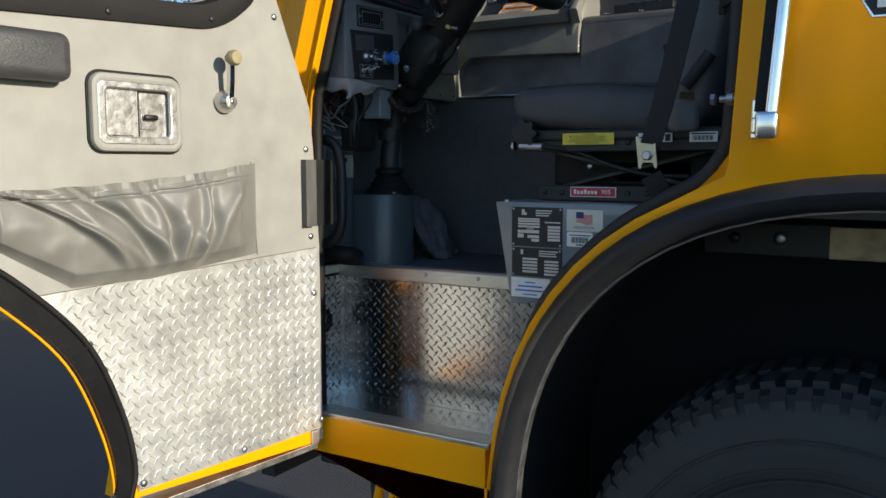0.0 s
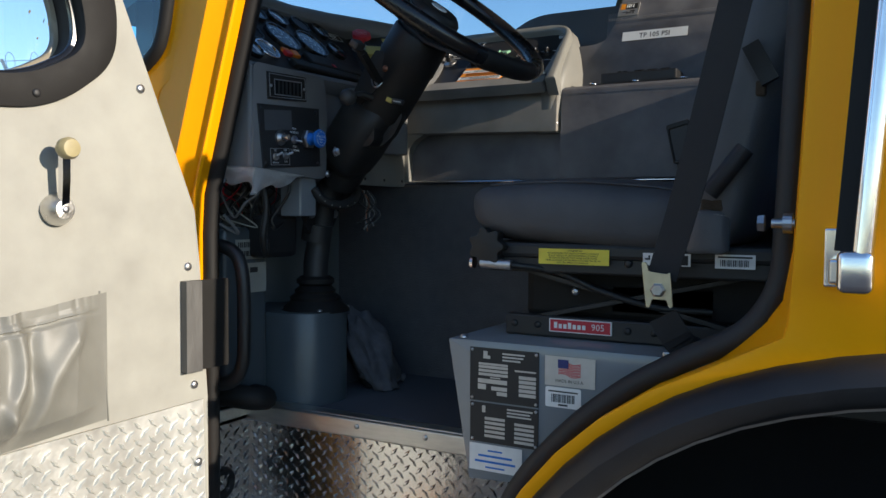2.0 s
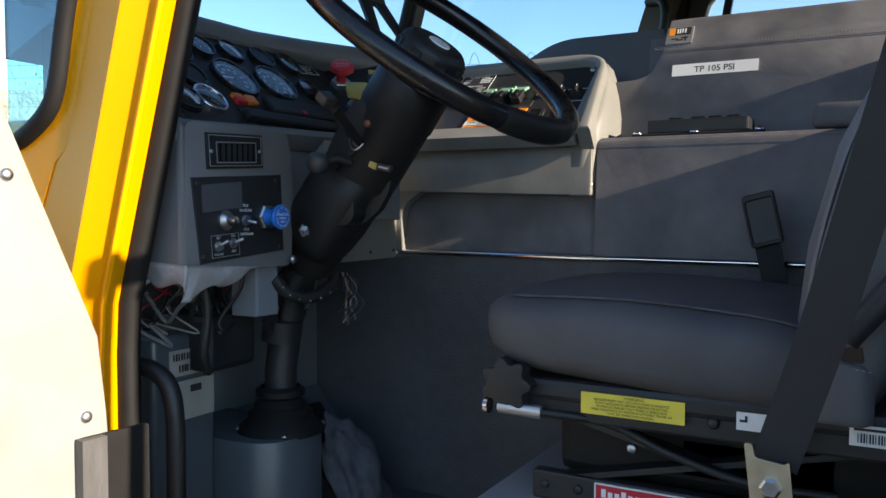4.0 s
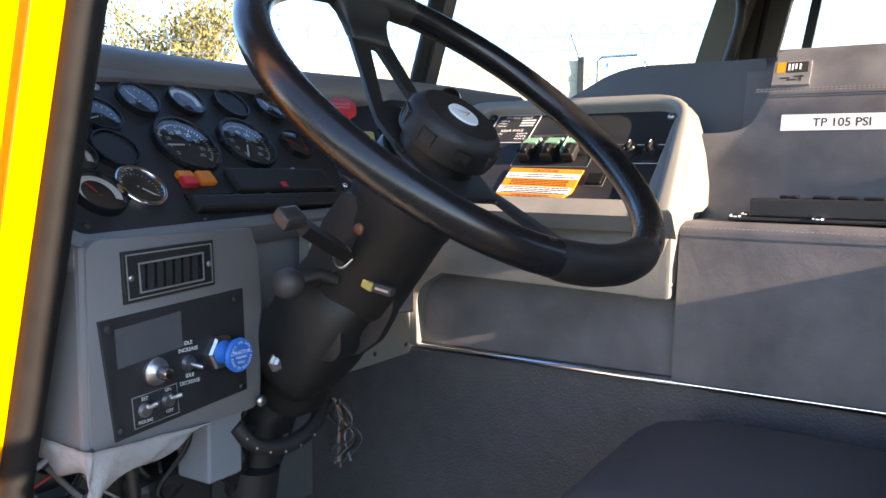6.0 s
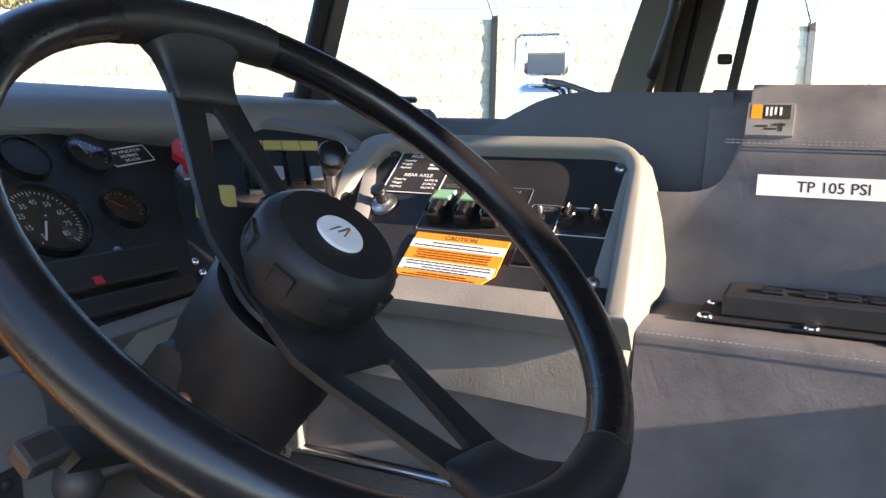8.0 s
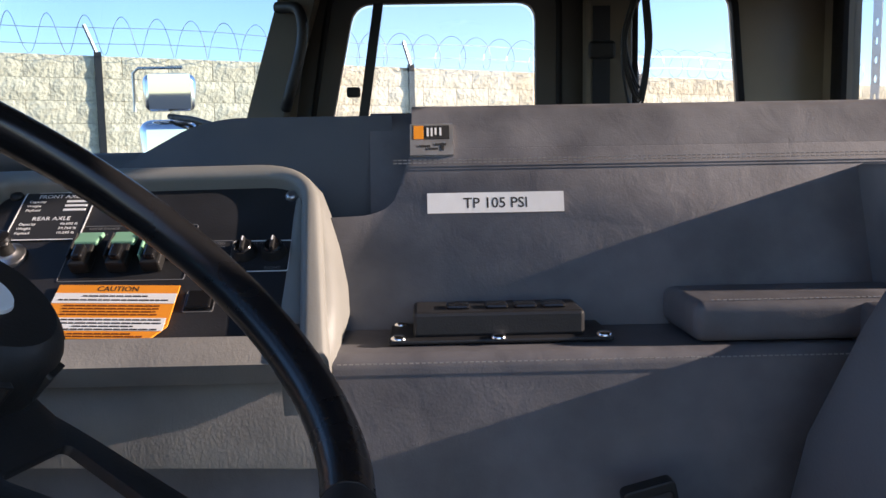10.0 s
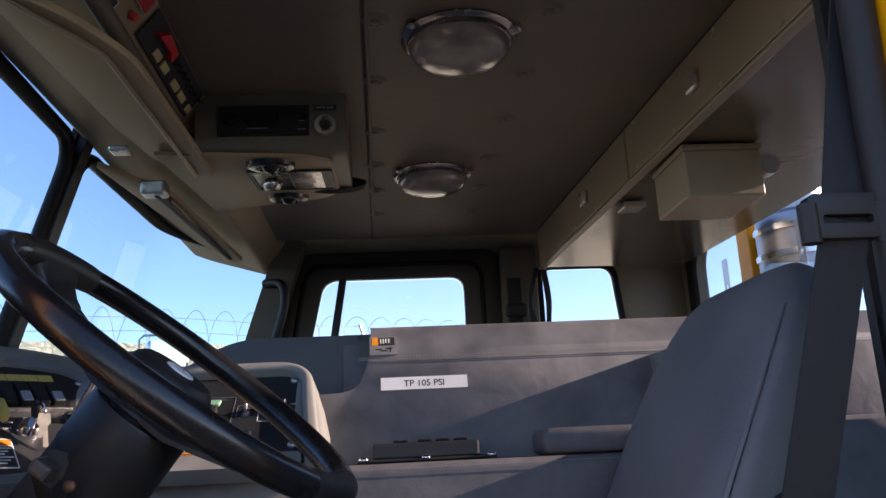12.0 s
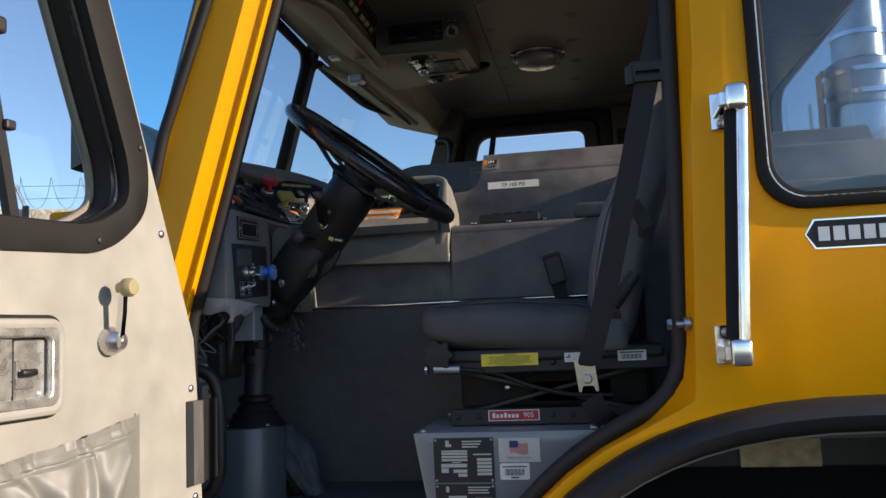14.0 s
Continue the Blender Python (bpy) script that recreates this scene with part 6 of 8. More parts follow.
d1 = data_plate(-0.924, -0.783, 1.388, 1.490, [(0.13, 0.62, 0.56, 0.67), (0.13, 0.55, 0.56, 0.60), (0.13, 0.48, 0.56, 0.53), (0.13, 0.68, 0.56, 0.72), (0.12, 0.34, 0.55, 0.42), (0.12, 0.22, 0.24, 0.32), (0.32, 0.22, 0.55, 0.29), (0.40, 0.13, 0.55, 0.20), (0.72, 0.48, 0.96, 0.54), (0.72, 0.40, 0.96, 0.46), (0.72, 0.32, 0.96, 0.38), (0.72, 0.24, 0.96, 0.30), (0.72, 0.16, 0.96, 0.22), (0.20, 0.80, 0.26, 0.94), (0.26, 0.80, 0.30, 0.86), (0.48, 0.90, 0.80, 0.93), (0.48, 0.84, 0.78, 0.87), (0.48, 0.78, 0.74, 0.81), (0.66, 0.61, 0.96, 0.64), (0.30, 0.44, 0.45, 0.46)], "data_plate", "black maker's data plate with blank silver fields")
d2 = data_plate(-0.923, -0.783, 1.309, 1.3845, [(0.22, 0.58, 0.52, 0.65), (0.22, 0.47, 0.52, 0.54), (0.22, 0.36, 0.52, 0.43), (0.22, 0.25, 0.52, 0.32), (0.22, 0.14, 0.52, 0.21), (0.66, 0.52, 0.94, 0.59), (0.66, 0.41, 0.94, 0.48), (0.66, 0.30, 0.94, 0.37), (0.66, 0.19, 0.94, 0.26), (0.66, 0.08, 0.94, 0.15), (0.18, 0.76, 0.23, 0.93), (0.55, 0.88, 0.92, 0.92), (0.55, 0.80, 0.88, 0.84), (0.55, 0.72, 0.90, 0.76)], "data_plate", "smaller black maker's data plate with blank silver fields")
d3 = thing("notice_plate", "white notice plate with blue print on the seat box", "notice plate", (-0.87, 1.9045, 1.255), group="plates on the seat box")
part("plate", box(-0.924, -0.815, 1.254, 1.305, 0.0, 0.0015, m=PFX), WHITE, d3)
bars([(-0.885, 1.292, -0.855, 1.295), (-0.905, 1.281, -0.835, 1.285), (-0.912, 1.270, -0.828, 1.274), (-0.890, 1.260, -0.850, 1.263)], at(PFX, 0, 0, 0.0015), BLUE, d3)
d4 = thing("flag_plate", "silver plate with a small striped flag and lettering", "flag plate", (-0.724, 1.9045, 1.433), group="plates on the seat box")
part("plate", box(-0.771, -0.676, 1.433, 1.487, 0.0, 0.0015, m=PFX), SILVERPLATE, d4)
fl = None
for i in range(9):
    q = sheet([(-0.745 + 0.042 * k / 8, 1.4545 + i * 0.0028 + 0.002 * math.sin(k * 0.9) - 0.004 * k / 8) for k in range(9)] + [(-0.745 + 0.042 * k / 8, 1.4545 + (i + 0.55) * 0.0028 + 0.002 * math.sin(k * 0.9) - 0.004 * k / 8) for k in range(8, -1, -1)], [], PFX, 0.0015, 0.0020)
    fl = merge(fl, q)
part("red_stripes", fl, REDLABEL, d4)
part("blue_canton", box(-0.746, -0.726, 1.466, 1.4815, 0.0019, 0.0024, m=PFX), plain("navy_print", (0.02, 0.03, 0.15), 0.5), d4)
letters([("MADE IN U.S.A.", 0.008, at(PFX, -0.7235, 1.4425, 0.0018))], INK, d4)
d5 = thing("barcode_label", "white bar-code label on the seat box", "bar-code label", (-0.736, 1.9045, 1.394), group="plates on the seat box")
part("label", sheet(rrect(-0.770, 1.3935, -0.702, 1.4305, 0.004), [], PFX, 0.0, 0.001), WHITE, d5)
bars([(-0.764, 1.4215, -0.708, 1.424)] + [(-0.758 + i * 0.0030, 1.403, -0.758 + i * 0.0030 + (0.0018 if i % 3 else 0.001), 1.418) for i in range(15)] + [(-0.745, 1.397, -0.727, 1.400)], at(PFX, 0, 0, 0.001), INK, d5)

# ---- gauges ----
def gauge(u, v, r, label, needle=None, sweep=(220, -40), ticks=30, bezel=None, nums=(), red=False, pale=False, blank=False):
    """A round dial on the instrument panel: bezel, face, ticks, needle and glass."""
    g = thing("gauge", label, "gauge", tuple(IPF @ Vector((u, v, 0))), group="gauges on the instrument panel")
    m = at(IPF, u, v, 0.0)
    if bezel:
        part("bezel_ring", tube([m @ Vector((r * 0.95 * math.cos(2 * math.pi * i / 40), r * 0.95 * math.sin(2 * math.pi * i / 40), 0.007)) for i in range(40)], r * 0.09, 8, closed=True), bezel, g, "bright chrome ring", smooth=70)
    part("bezel", lathe([(r * 0.86, 0.004), (r * 0.90, 0.010), (r * 0.97, 0.010), (r, 0.006), (r, 0.0)], m, 36, cap=False), bezel or GLOSSBLACK, g, "bright chrome bezel" if bezel else "", smooth=40)
    part("face", lathe([(0.0, 0.002), (r * 0.90, 0.002), (r * 0.90, 0.0)], m, 36), GAUGEFACE, g)
    if blank:
        part("blank_cover", lathe([(0.0, 0.008), (r * 0.85, 0.0075), (r * 0.88, 0.004)], m, 36, cap=False), PANEL, g, "black blanking cover", smooth=40)
        return g
    if pale:
        part("pale_arc", sheet([(r * 0.86 * math.cos(radians(a)), r * 0.86 * math.sin(radians(a))) for a in range(-20, 201, 10)] + [(r * 0.60 * math.cos(radians(a)), r * 0.66 * math.sin(radians(a))) for a in range(200, -21, -10)], [], m, 0.002, 0.0028), WHITE, g, "pale outer scale")
    b = None
    for i in range(ticks + 1):
        a = radians(sweep[0] + (sweep[1] - sweep[0]) * i / ticks)
        L = 0.13 if i % 5 == 0 else 0.07
        b = box(r * (0.80 - L), r * 0.80, -r * 0.011, r * 0.011, 0.0022, 0.0027, m=m @ Matrix.Rotation(a, 4, "Z"), bm=b)
    part("scale_ticks", b, WHITE if not pale else INK, g)
    if nums:
        it = []
        for i, t in enumerate(nums):
            a = radians(sweep[0] + (sweep[1] - sweep[0]) * i / (len(nums) - 1))
            it.append((t, r * 0.19, at(m, r * 0.50 * math.cos(a), r * 0.50 * math.sin(a), 0.0024)))
        letters(it, WHITE, g, "numerals")
    if needle is not None:
        part("needle", box(-r * 0.12, r * 0.62, -r * 0.022, r * 0.022, 0.0035, 0.0045, m=m @ Matrix.Rotation(radians(needle), 4, "Z")), REDPLASTIC if red else WHITE, g)
        part("needle_hub", lathe([(0, 0.0055), (r * 0.07, 0.005), (r * 0.07, 0.002)], m, 14), GAUGEFACE, g, smooth=50)
    gl = part("glass", lathe([(0.0, 0.0085), (r * 0.86, 0.0075)], m, 36, cap=False), GAUGEGLASS, g)
    gl.visible_shadow = False
    return g


gauge(-0.003, 0.0, 0.051, "large round black dial with white figures and needle", 182, (215, -45), 40, None, ("0", "5", "10", "15", "20", "25", "30", "35", "40"))
gauge(0.115, 0.008, 0.050, "large round black speed dial with white figures", 240, (235, -55), 40, None, ("5", "15", "25", "35", "45", "55", "65", "75", "85"))
gauge(-0.033, 0.084, 0.031, "small round gauge with a dark blue-grey face", 120, (200, -20), 12)
gauge(0.053, 0.091, 0.0305, "small round gauge with a pale outer arc", 100, (160, 20), 8, pale=True, red=True)
gauge(0.141, 0.093, 0.0305, "small blanked gauge opening", blank=True)
gauge(0.228, 0.095, 0.030, "small round black gauge with white scale", 100, (210, -30), 15)
gauge(0.224, 0.012, 0.030, "small round black gauge with red needle", 140, (210, -30), 15, red=True)
gauge(-0.112, 0.046, 0.030, "small round gauge with a chrome-edged dark face", 200, (200, -20), 12)
gauge(-0.124, -0.015, 0.032, "larger blanked gauge opening", blank=True)
gauge(-0.185, -0.026, 0.029, "small gauge with a pale face beside the pillar", 60, (200, -20), 8, pale=True)
gauge(-0.182, -0.086, 0.033, "round black gauge with pale arc and red needle", 120, (165, 10), 10, pale=True, red=True)
gauge(-0.122, -0.078, 0.032, "round black gauge in a bright chrome ring", 320, (210, -30), 20, CHROME)
# indicator switches, slot plate and small lamps
sp = thing("indicator_switch", "red and amber lit rocker indicators side by side", "indicator", tuple(IPF @ Vector((-0.044, -0.065, 0))))
part("red_rocker", box(-0.056, -0.032, -0.078, -0.063, 0.0, 0.010, 0.002, m=IPF), REDPLASTIC, sp)
part("amber_cap", box(-0.056, -0.032, -0.063, -0.053, 0.0, 0.009, 0.002, m=IPF), AMBER, sp)
sp2 = thing("amber_indicator", "square amber indicator lamp", "indicator", tuple(IPF @ Vector((-0.013, -0.063, 0))))
part("amber_cap", box(-0.025, 0.000, -0.075, -0.053, 0.0, 0.009, 0.002, m=IPF), AMBER, sp2)
tray = thing("slot_tray", "long black ashtray and slot below the dials", "slot tray", tuple(IPF @ Vector((0.10, -0.09, 0))))
part("upper_lip", box(0.028, 0.232, -0.090, -0.048, 0.0, 0.011, 0.004, m=IPF), BLACK, tray)
part("lower_lip", box(-0.066, 0.238, -0.124, -0.100, 0.0, 0.014, 0.004, m=IPF), BLACK, tray)
part("slot", box(-0.062, 0.236, -0.100, -0.090, 0.0, 0.003, m=IPF), GLOSSBLACK, tray)
part("red_lamp", box(0.112, 0.124, -0.088, -0.078, 0.011, 0.0125, 0.0005, m=IPF), REDLABEL, tray, "small dark red lamp")
for u, v in ((-0.219, -0.130), (0.177, -0.0445), (-0.053, -0.130), (-0.085, 0.105), (0.30, 0.128)):
    screw(at(IPF, u, v), 0.006, dash, STEEL if v > -0.06 else BLACKMETAL, 0.004)
PLF = at(IPF, 0.292, 0.094) @ Matrix.Rotation(radians(7), 4, "Z")
pl = thing("air_placard", "small black and white printed placard on the panel", "placard", tuple(PLF.translation))
part("plate", box(-0.036, 0.036, -0.014, 0.014, 0.0, 0.001, m=PLF), INK, pl)
outline_bars(-0.036, -0.014, 0.036, 0.014, 0.0015, at(PLF, 0, 0, 0.001), WHITE, pl)
letters([("AIR APPLICATION", 0.0062, at(PLF, 0, 0.007, 0.0012)), ("50% FRONT", 0.0062, at(PLF, 0, 0.0, 0.0012)), ("50% REAR", 0.0062, at(PLF, 0, -0.007, 0.0012))], WHITE, pl)


def pull_knob(u, v, cap_pts, mat, name, label, h=0.045, nut=0.022):
    k = thing(name, label, "pull knob", tuple(WNF @ Vector((u, v, 0))))
    m = at(WNF, u, v)
    part("hex_nut", lathe([(0.0, 0.0), (nut, 0.0), (nut, 0.010), (nut * 0.9, 0.013), (0.0, 0.013)], m, 6), STEEL, k, "zinc hexagon nut")
    part("stem", lathe([(0.012, 0.013), (0.010, 0.022), (0.009, h - 0.006)], m, 16, cap=False), mat, k, smooth=50)
    part("cap", sheet(cap_pts, [], m, h - 0.006, h + 0.006, 0.003), mat, k, smooth=40)
    return k, m


oct_ = [(0.027 * math.cos(radians(22.5 + 45 * i)), 0.027 * math.sin(radians(22.5 + 45 * i))) for i in range(8)]
rk, rm = pull_knob(0.017, 0.064, oct_, REDPLASTIC, "trailer_supply_knob", "red octagonal pull knob on a zinc nut")
letters([("TRAILER", 0.0085, at(rm, 0, 0.004, 0.0515)), ("SUPPLY", 0.0085, at(rm, 0, -0.006, 0.0515))], plain("pale_red_print", (0.8, 0.35, 0.33), 0.5), rk)
yk, ym = pull_knob(0.041, -0.031, rrect(-0.024, -0.022, 0.024, 0.024, 0.006), YKNOB, "parking_brake_knob", "dull yellow square pull knob on a zinc nut")
rock = thing("rocker_row", "row of black rocker switches under gold labels", "switch row", tuple(WNF @ Vector((0.14, 0.07, 0))))
part("frame", sheet(rrect(0.084, 0.028, 0.198, 0.112, 0.004), [], WNF, 0.0, 0.003, 0.001), GLOSSBLACK, rock)
part("frame_lip", box(0.088, 0.198, 0.026, 0.030, 0.0, 0.008, 0.001, m=WNF), DULLCHROME, rock, "bright lower edge")
for i in range(4):
    u0 = 0.0885 + i * 0.0262
    part("label_strip", box(u0, u0 + 0.0248, 0.1155, 0.1345, 0.0, 0.0022, m=WNF), YKNOB, rock, "gold engraved label")
    rk2 = part("rocker", sheet(rrect(u0 + 0.002, 0.040, u0 + 0.0225, 0.100, 0.002, 2), [], WNF, 0.003, 0.012, 0.003), BLACK, rock)
    part("rocker_mark", sheet(rrect(u0 + 0.004, 0.042, u0 + 0.0205, 0.068, 0.002, 2), [], WNF, 0.0115, 0.0145, 0.001), ROCKGREY if i % 2 else BLACK, rk2, "worn grey rocker tip" if i % 2 else "")
screw(at(WNF, 0.236, 0.113), 0.006, dash, STEEL, 0.004)
key = thing("ignition_switch", "chrome ignition switch with a key ring hanging", "ignition switch", tuple(WNF @ Vector((0.113, -0.026, 0))))
KM = at(WNF, 0.113, -0.026)
part("barrel", lathe([(0.0, 0.016), (0.014, 0.016), (0.018, 0.010), (0.020, 0.0)], KM, 24), CHROME, key, smooth=50)
part("key", box(-0.0015, 0.0015, -0.010, 0.010, 0.014, 0.030, 0.0006, m=KM), STEEL, key)
part("key_head", lathe([(0.0, -0.003), (0.013, -0.003), (0.015, 0.0), (0.013, 0.003), (0.0, 0.003)], KM @ Matrix.Translation((0.0, 0.004, 0.040)) @ Matrix.Rotation(radians(90), 4, "Y"), 16), BLACK, key, "round black key head", smooth=50)
part("ring", tube([KM @ Vector((0.003, -0.012 + 0.015 * math.cos(2 * math.pi * i / 20), 0.044 + 0.015 * math.sin(2 * math.pi * i / 20))) for i in range(20)], 0.0012, 6, closed=True), CHROME, key, smooth=60)
for q, (a, L) in enumerate(((-6, 0.052), (9, 0.038))):
    HK = Matrix.Translation(KM @ Vector((0.002, -0.022, 0.050))) @ Matrix.Rotation(radians(40), 4, "Z") @ Matrix.Rotation(radians(a), 4, "Y")
    part("spare_key", sheet(rounded([(-0.009, 0.0), (0.009, 0.0), (0.009, -0.016), (0.004, -0.020), (0.004, -L), (-0.004, -L), (-0.004, -0.020), (-0.009, -0.016)], 0.002, 2), [], HK @ axes((0, 0, 0), (1, 0, 0), (0, 0, 1)), 0.002 * q, 0.002 * q + 0.0018), KEYMETAL, key)
letters([("START", 0.008, at(WNF, 0.124, 0.008, 0.0003)), ("RUN", 0.008, at(WNF, 0.086, -0.002, 0.0003)), ("OFF", 0.008, at(WNF, 0.082, -0.018, 0.0003))], WHITE, key)
trl = thing("trolley_lever", "black conical lever knob on a chrome stem", "lever", (-1.379, 2.50, 2.16))
kt, kb = Vector((-1.273, 2.346, 2.243)), Vector((-1.379, 2.500, 2.160))
kd = (kt - kb).normalized()
LM = axes(kb, kd.cross(Vector((0, 0, 1))), kd.cross(kd.cross(Vector((0, 0, 1)))))
ll = (kt - kb).length
part("stem", lathe([(0.007, 0.0), (0.006, ll - 0.05)], LM, 12), CHROME, trl, smooth=50)
part("stem_base", lathe([(0.0, 0.012), (0.012, 0.012), (0.018, 0.004), (0.020, -0.02)], LM, 20), BLACK, trl, smooth=40)
part("knob", lathe([(0.007, ll - 0.056), (0.010, ll - 0.052), (0.016, ll - 0.020), (0.018, ll - 0.009), (0.0155, ll - 0.003), (0.009, ll), (0.0, ll)], LM, 24), GLOSSBLACK, trl, smooth=40)
cst = thing("caution_sticker", "small white and orange sticker on the panel", "sticker", tuple(WNF @ Vector((0.055, -0.08, 0))))
STK = WNF @ Matrix.Translation((0.0585, -0.080, 0)) @ Matrix.Rotation(radians(-3), 4, "Z")
part("backing", box(-0.020, 0.020, -0.036, 0.035, 0.0, 0.0012, m=STK), WHITE, cst)
part("orange_head", box(-0.018, 0.018, 0.018, 0.033, 0.0012, 0.0016, m=STK), AMBER, cst)
part("black_field", box(-0.018, 0.018, -0.034, 0.016, 0.0012, 0.0016, m=STK), INK, cst)
bars([(-0.016, 0.009 - i * 0.0072, 0.016 - 0.006 * (i % 3), 0.0115 - i * 0.0072) for i in range(6)], at(STK, 0, 0, 0.0017), WHITE, cst)
for u, v in ((0.014, -0.090), (0.022, -0.108)):
    screw(at(WNF, u, v), 0.006, dash, CHROME, 0.008)


# ---- lower switch box with vent ----
LPF = axes((-1.384, 0, 0), (0, 1, 0), (0, 0, 1))
vent = thing("air_vent", "rectangular black dash air vent with slats", "air vent", (-1.384, 1.915, 1.985))
vp = [(1.851, 2.041), (1.978, 2.046), (1.981, 1.992), (1.854, 1.984)]
vi = [(1.873, 2.026), (1.961, 2.031), (1.962, 2.001), (1.875, 1.996)]
part("plate", sheet(vp, [vi], LPF, 0.0, 0.004, 0.001), BLACK, vent)
part("thin_border", sheet([(1.855, 2.038), (1.975, 2.0425), (1.9775, 1.995), (1.858, 1.988)], [[(1.8565, 2.0365), (1.9735, 2.041), (1.976, 1.9965), (1.8595, 1.9895)]], LPF, 0.004, 0.0046), SILVERPLATE, vent)
part("inner_border", sheet([(1.871, 2.028), (1.963, 2.033), (1.964, 1.999), (1.873, 1.994)], [vi], LPF, 0.004, 0.0046), SILVERPLATE, vent)
part("throat", sheet(vi, [], LPF, 0.0002, 0.0008), INK, vent)
for i in range(7):
    y = 1.883 + i * 0.0125
    part("slat", box(y - 0.0008, y + 0.0008, 1.998, 2.029, 0.0006, 0.0035, m=LPF), GLOSSBLACK, vent)
for y, z in ((1.862, 2.012), (1.971, 2.018)):
    screw(at(LPF, y, z, 0.004), 0.0035, vent, STEEL, 0.002)
sbx = thing("brake_switch_panel", "black switch panel with toggles and a blue brake knob", "switch panel", (-1.384, 1.93, 1.84))
part("panel", sheet([(1.821, 1.970), (2.027, 1.982), (2.033, 1.851), (1.839, 1.836)], [], LPF, 0.0, 0.003, 0.001), PANEL, sbx)
part("grey_blank", sheet([(1.840, 1.959), (1.928, 1.967), (1.930, 1.925), (1.843, 1.916)], [], LPF, 0.003, 0.0038), plain("faded_placard", (0.075, 0.078, 0.085), 0.4), sbx, "dark grey painted-out placard")
for y, z in ((1.832, 1.961), (2.013, 1.970), (2.023, 1.857), (1.845, 1.847)):
    screw(at(LPF, y, z, 0.003), 0.005, sbx, BLACKMETAL, 0.003)
part("lamp_collar", lathe([(0.0, 0.010), (0.008, 0.010), (0.011, 0.006), (0.016, 0.004), (0.016, 0.0)], at(LPF, 1.891, 1.904, 0.003), 20), STEEL, sbx, smooth=40)
part("lamp_button", lathe([(0.0, 0.026), (0.006, 0.025), (0.008, 0.018), (0.008, 0.008)], at(LPF, 1.891, 1.904, 0.003), 16, cap=False), CHROME, sbx, smooth=50)


def toggle(m, parent, tilt, r=0.007):
    t = part("toggle", lathe([(0.0, 0.005), (r, 0.005), (r * 1.2, 0.0)], m, 12), STEEL, parent, smooth=40)
    part("toggle_bat", lathe([(r * 0.3, 0.004), (r * 0.45, 0.016), (r * 0.3, 0.019), (0, 0.019)], m @ Matrix.Rotation(radians(tilt[0]), 4, "X") @ Matrix.Rotation(radians(tilt[1]), 4, "Y"), 10), STEEL, t, smooth=50)
    return t


toggle(at(LPF, 1.938, 1.904, 0.003), sbx, (15, 25), 0.008)
letters([("IDLE", 0.0064, at(LPF, 1.938, 1.928, 0.0035)), ("INCREASE", 0.0064, at(LPF, 1.938, 1.920, 0.0035)), ("IDLE", 0.0064, at(LPF, 1.940, 1.889, 0.0035)), ("DECREASE", 0.0064, at(LPF, 1.940, 1.881, 0.0035)), ("SET", 0.006, at(LPF, 1.876, 1.876, 0.0035)), ("RESUME", 0.0055, at(LPF, 1.877, 1.850, 0.0035)), ("ON", 0.006, at(LPF, 1.908, 1.879, 0.0035)), ("OFF", 0.006, at(LPF, 1.910, 1.854, 0.0035))], WHITE, sbx)
part("toggle_border", sheet([(1.859, 1.880), (1.921, 1.884), (1.924, 1.848), (1.862, 1.844)], [[(1.860, 1.879), (1.920, 1.883), (1.923, 1.849), (1.863, 1.845)]], LPF, 0.003, 0.0036), SILVERPLATE, sbx)
toggle(at(LPF, 1.876, 1.863, 0.003), sbx, (-30, 20))
toggle(at(LPF, 1.908, 1.867, 0.003), sbx, (-25, 25))
bk2 = thing("tractor_brake_valve", "round blue pull knob with white lettering on a hexagon nut", "pull knob", (-1.384, 2.0, 1.90))
BM = at(LPF, 1.985, 1.909, 0.003)
part("hex_nut", lathe([(0.0, 0.0), (0.022, 0.0), (0.022, 0.007), (0.019, 0.010), (0.0, 0.010)], BM, 6), STEEL, bk2, "zinc hexagon nut")
part("stem", lathe([(0.015, 0.010), (0.012, 0.018), (0.011, 0.030)], BM, 20, cap=False), BLUE, bk2, smooth=50)
part("cap", lathe([(0.012, 0.026), (0.019, 0.029), (0.021, 0.034), (0.0195, 0.038), (0.0, 0.039)], BM, 32), BLUE, bk2, smooth=40)
ring_txt = []
for txt, r, a0, da, up_ in (("PULL TO APPLY", 0.0155, 170, -13.5, -90), ("PUSH TO RELEASE", 0.0155, 190, 11.5, 90)):
    for i, ch in enumerate(txt):
        a = radians(a0 + da * i)
        ring_txt.append((ch, 0.0047, BM @ Matrix.Translation((r * math.cos(a), r * math.sin(a), 0.0389)) @ Matrix.Rotation(a + radians(up_), 4, "Z")))
letters(ring_txt + [("TRACTOR", 0.0062, at(BM, 0, 0.004, 0.0392)), ("PARKING", 0.0042, at(BM, 0, -0.002, 0.0392)), ("ONLY", 0.0045, at(BM, 0, -0.008, 0.0392))], WHITE, bk2, joined=True)
for y, z in ((2.047, 1.834), (2.078, 1.868)):
    screw(axes((-1.372 if y < 2.06 else -1.36, y, z), (0, 1, 0), (0, 0, 1)), 0.008, dash, STEEL, 0.006)

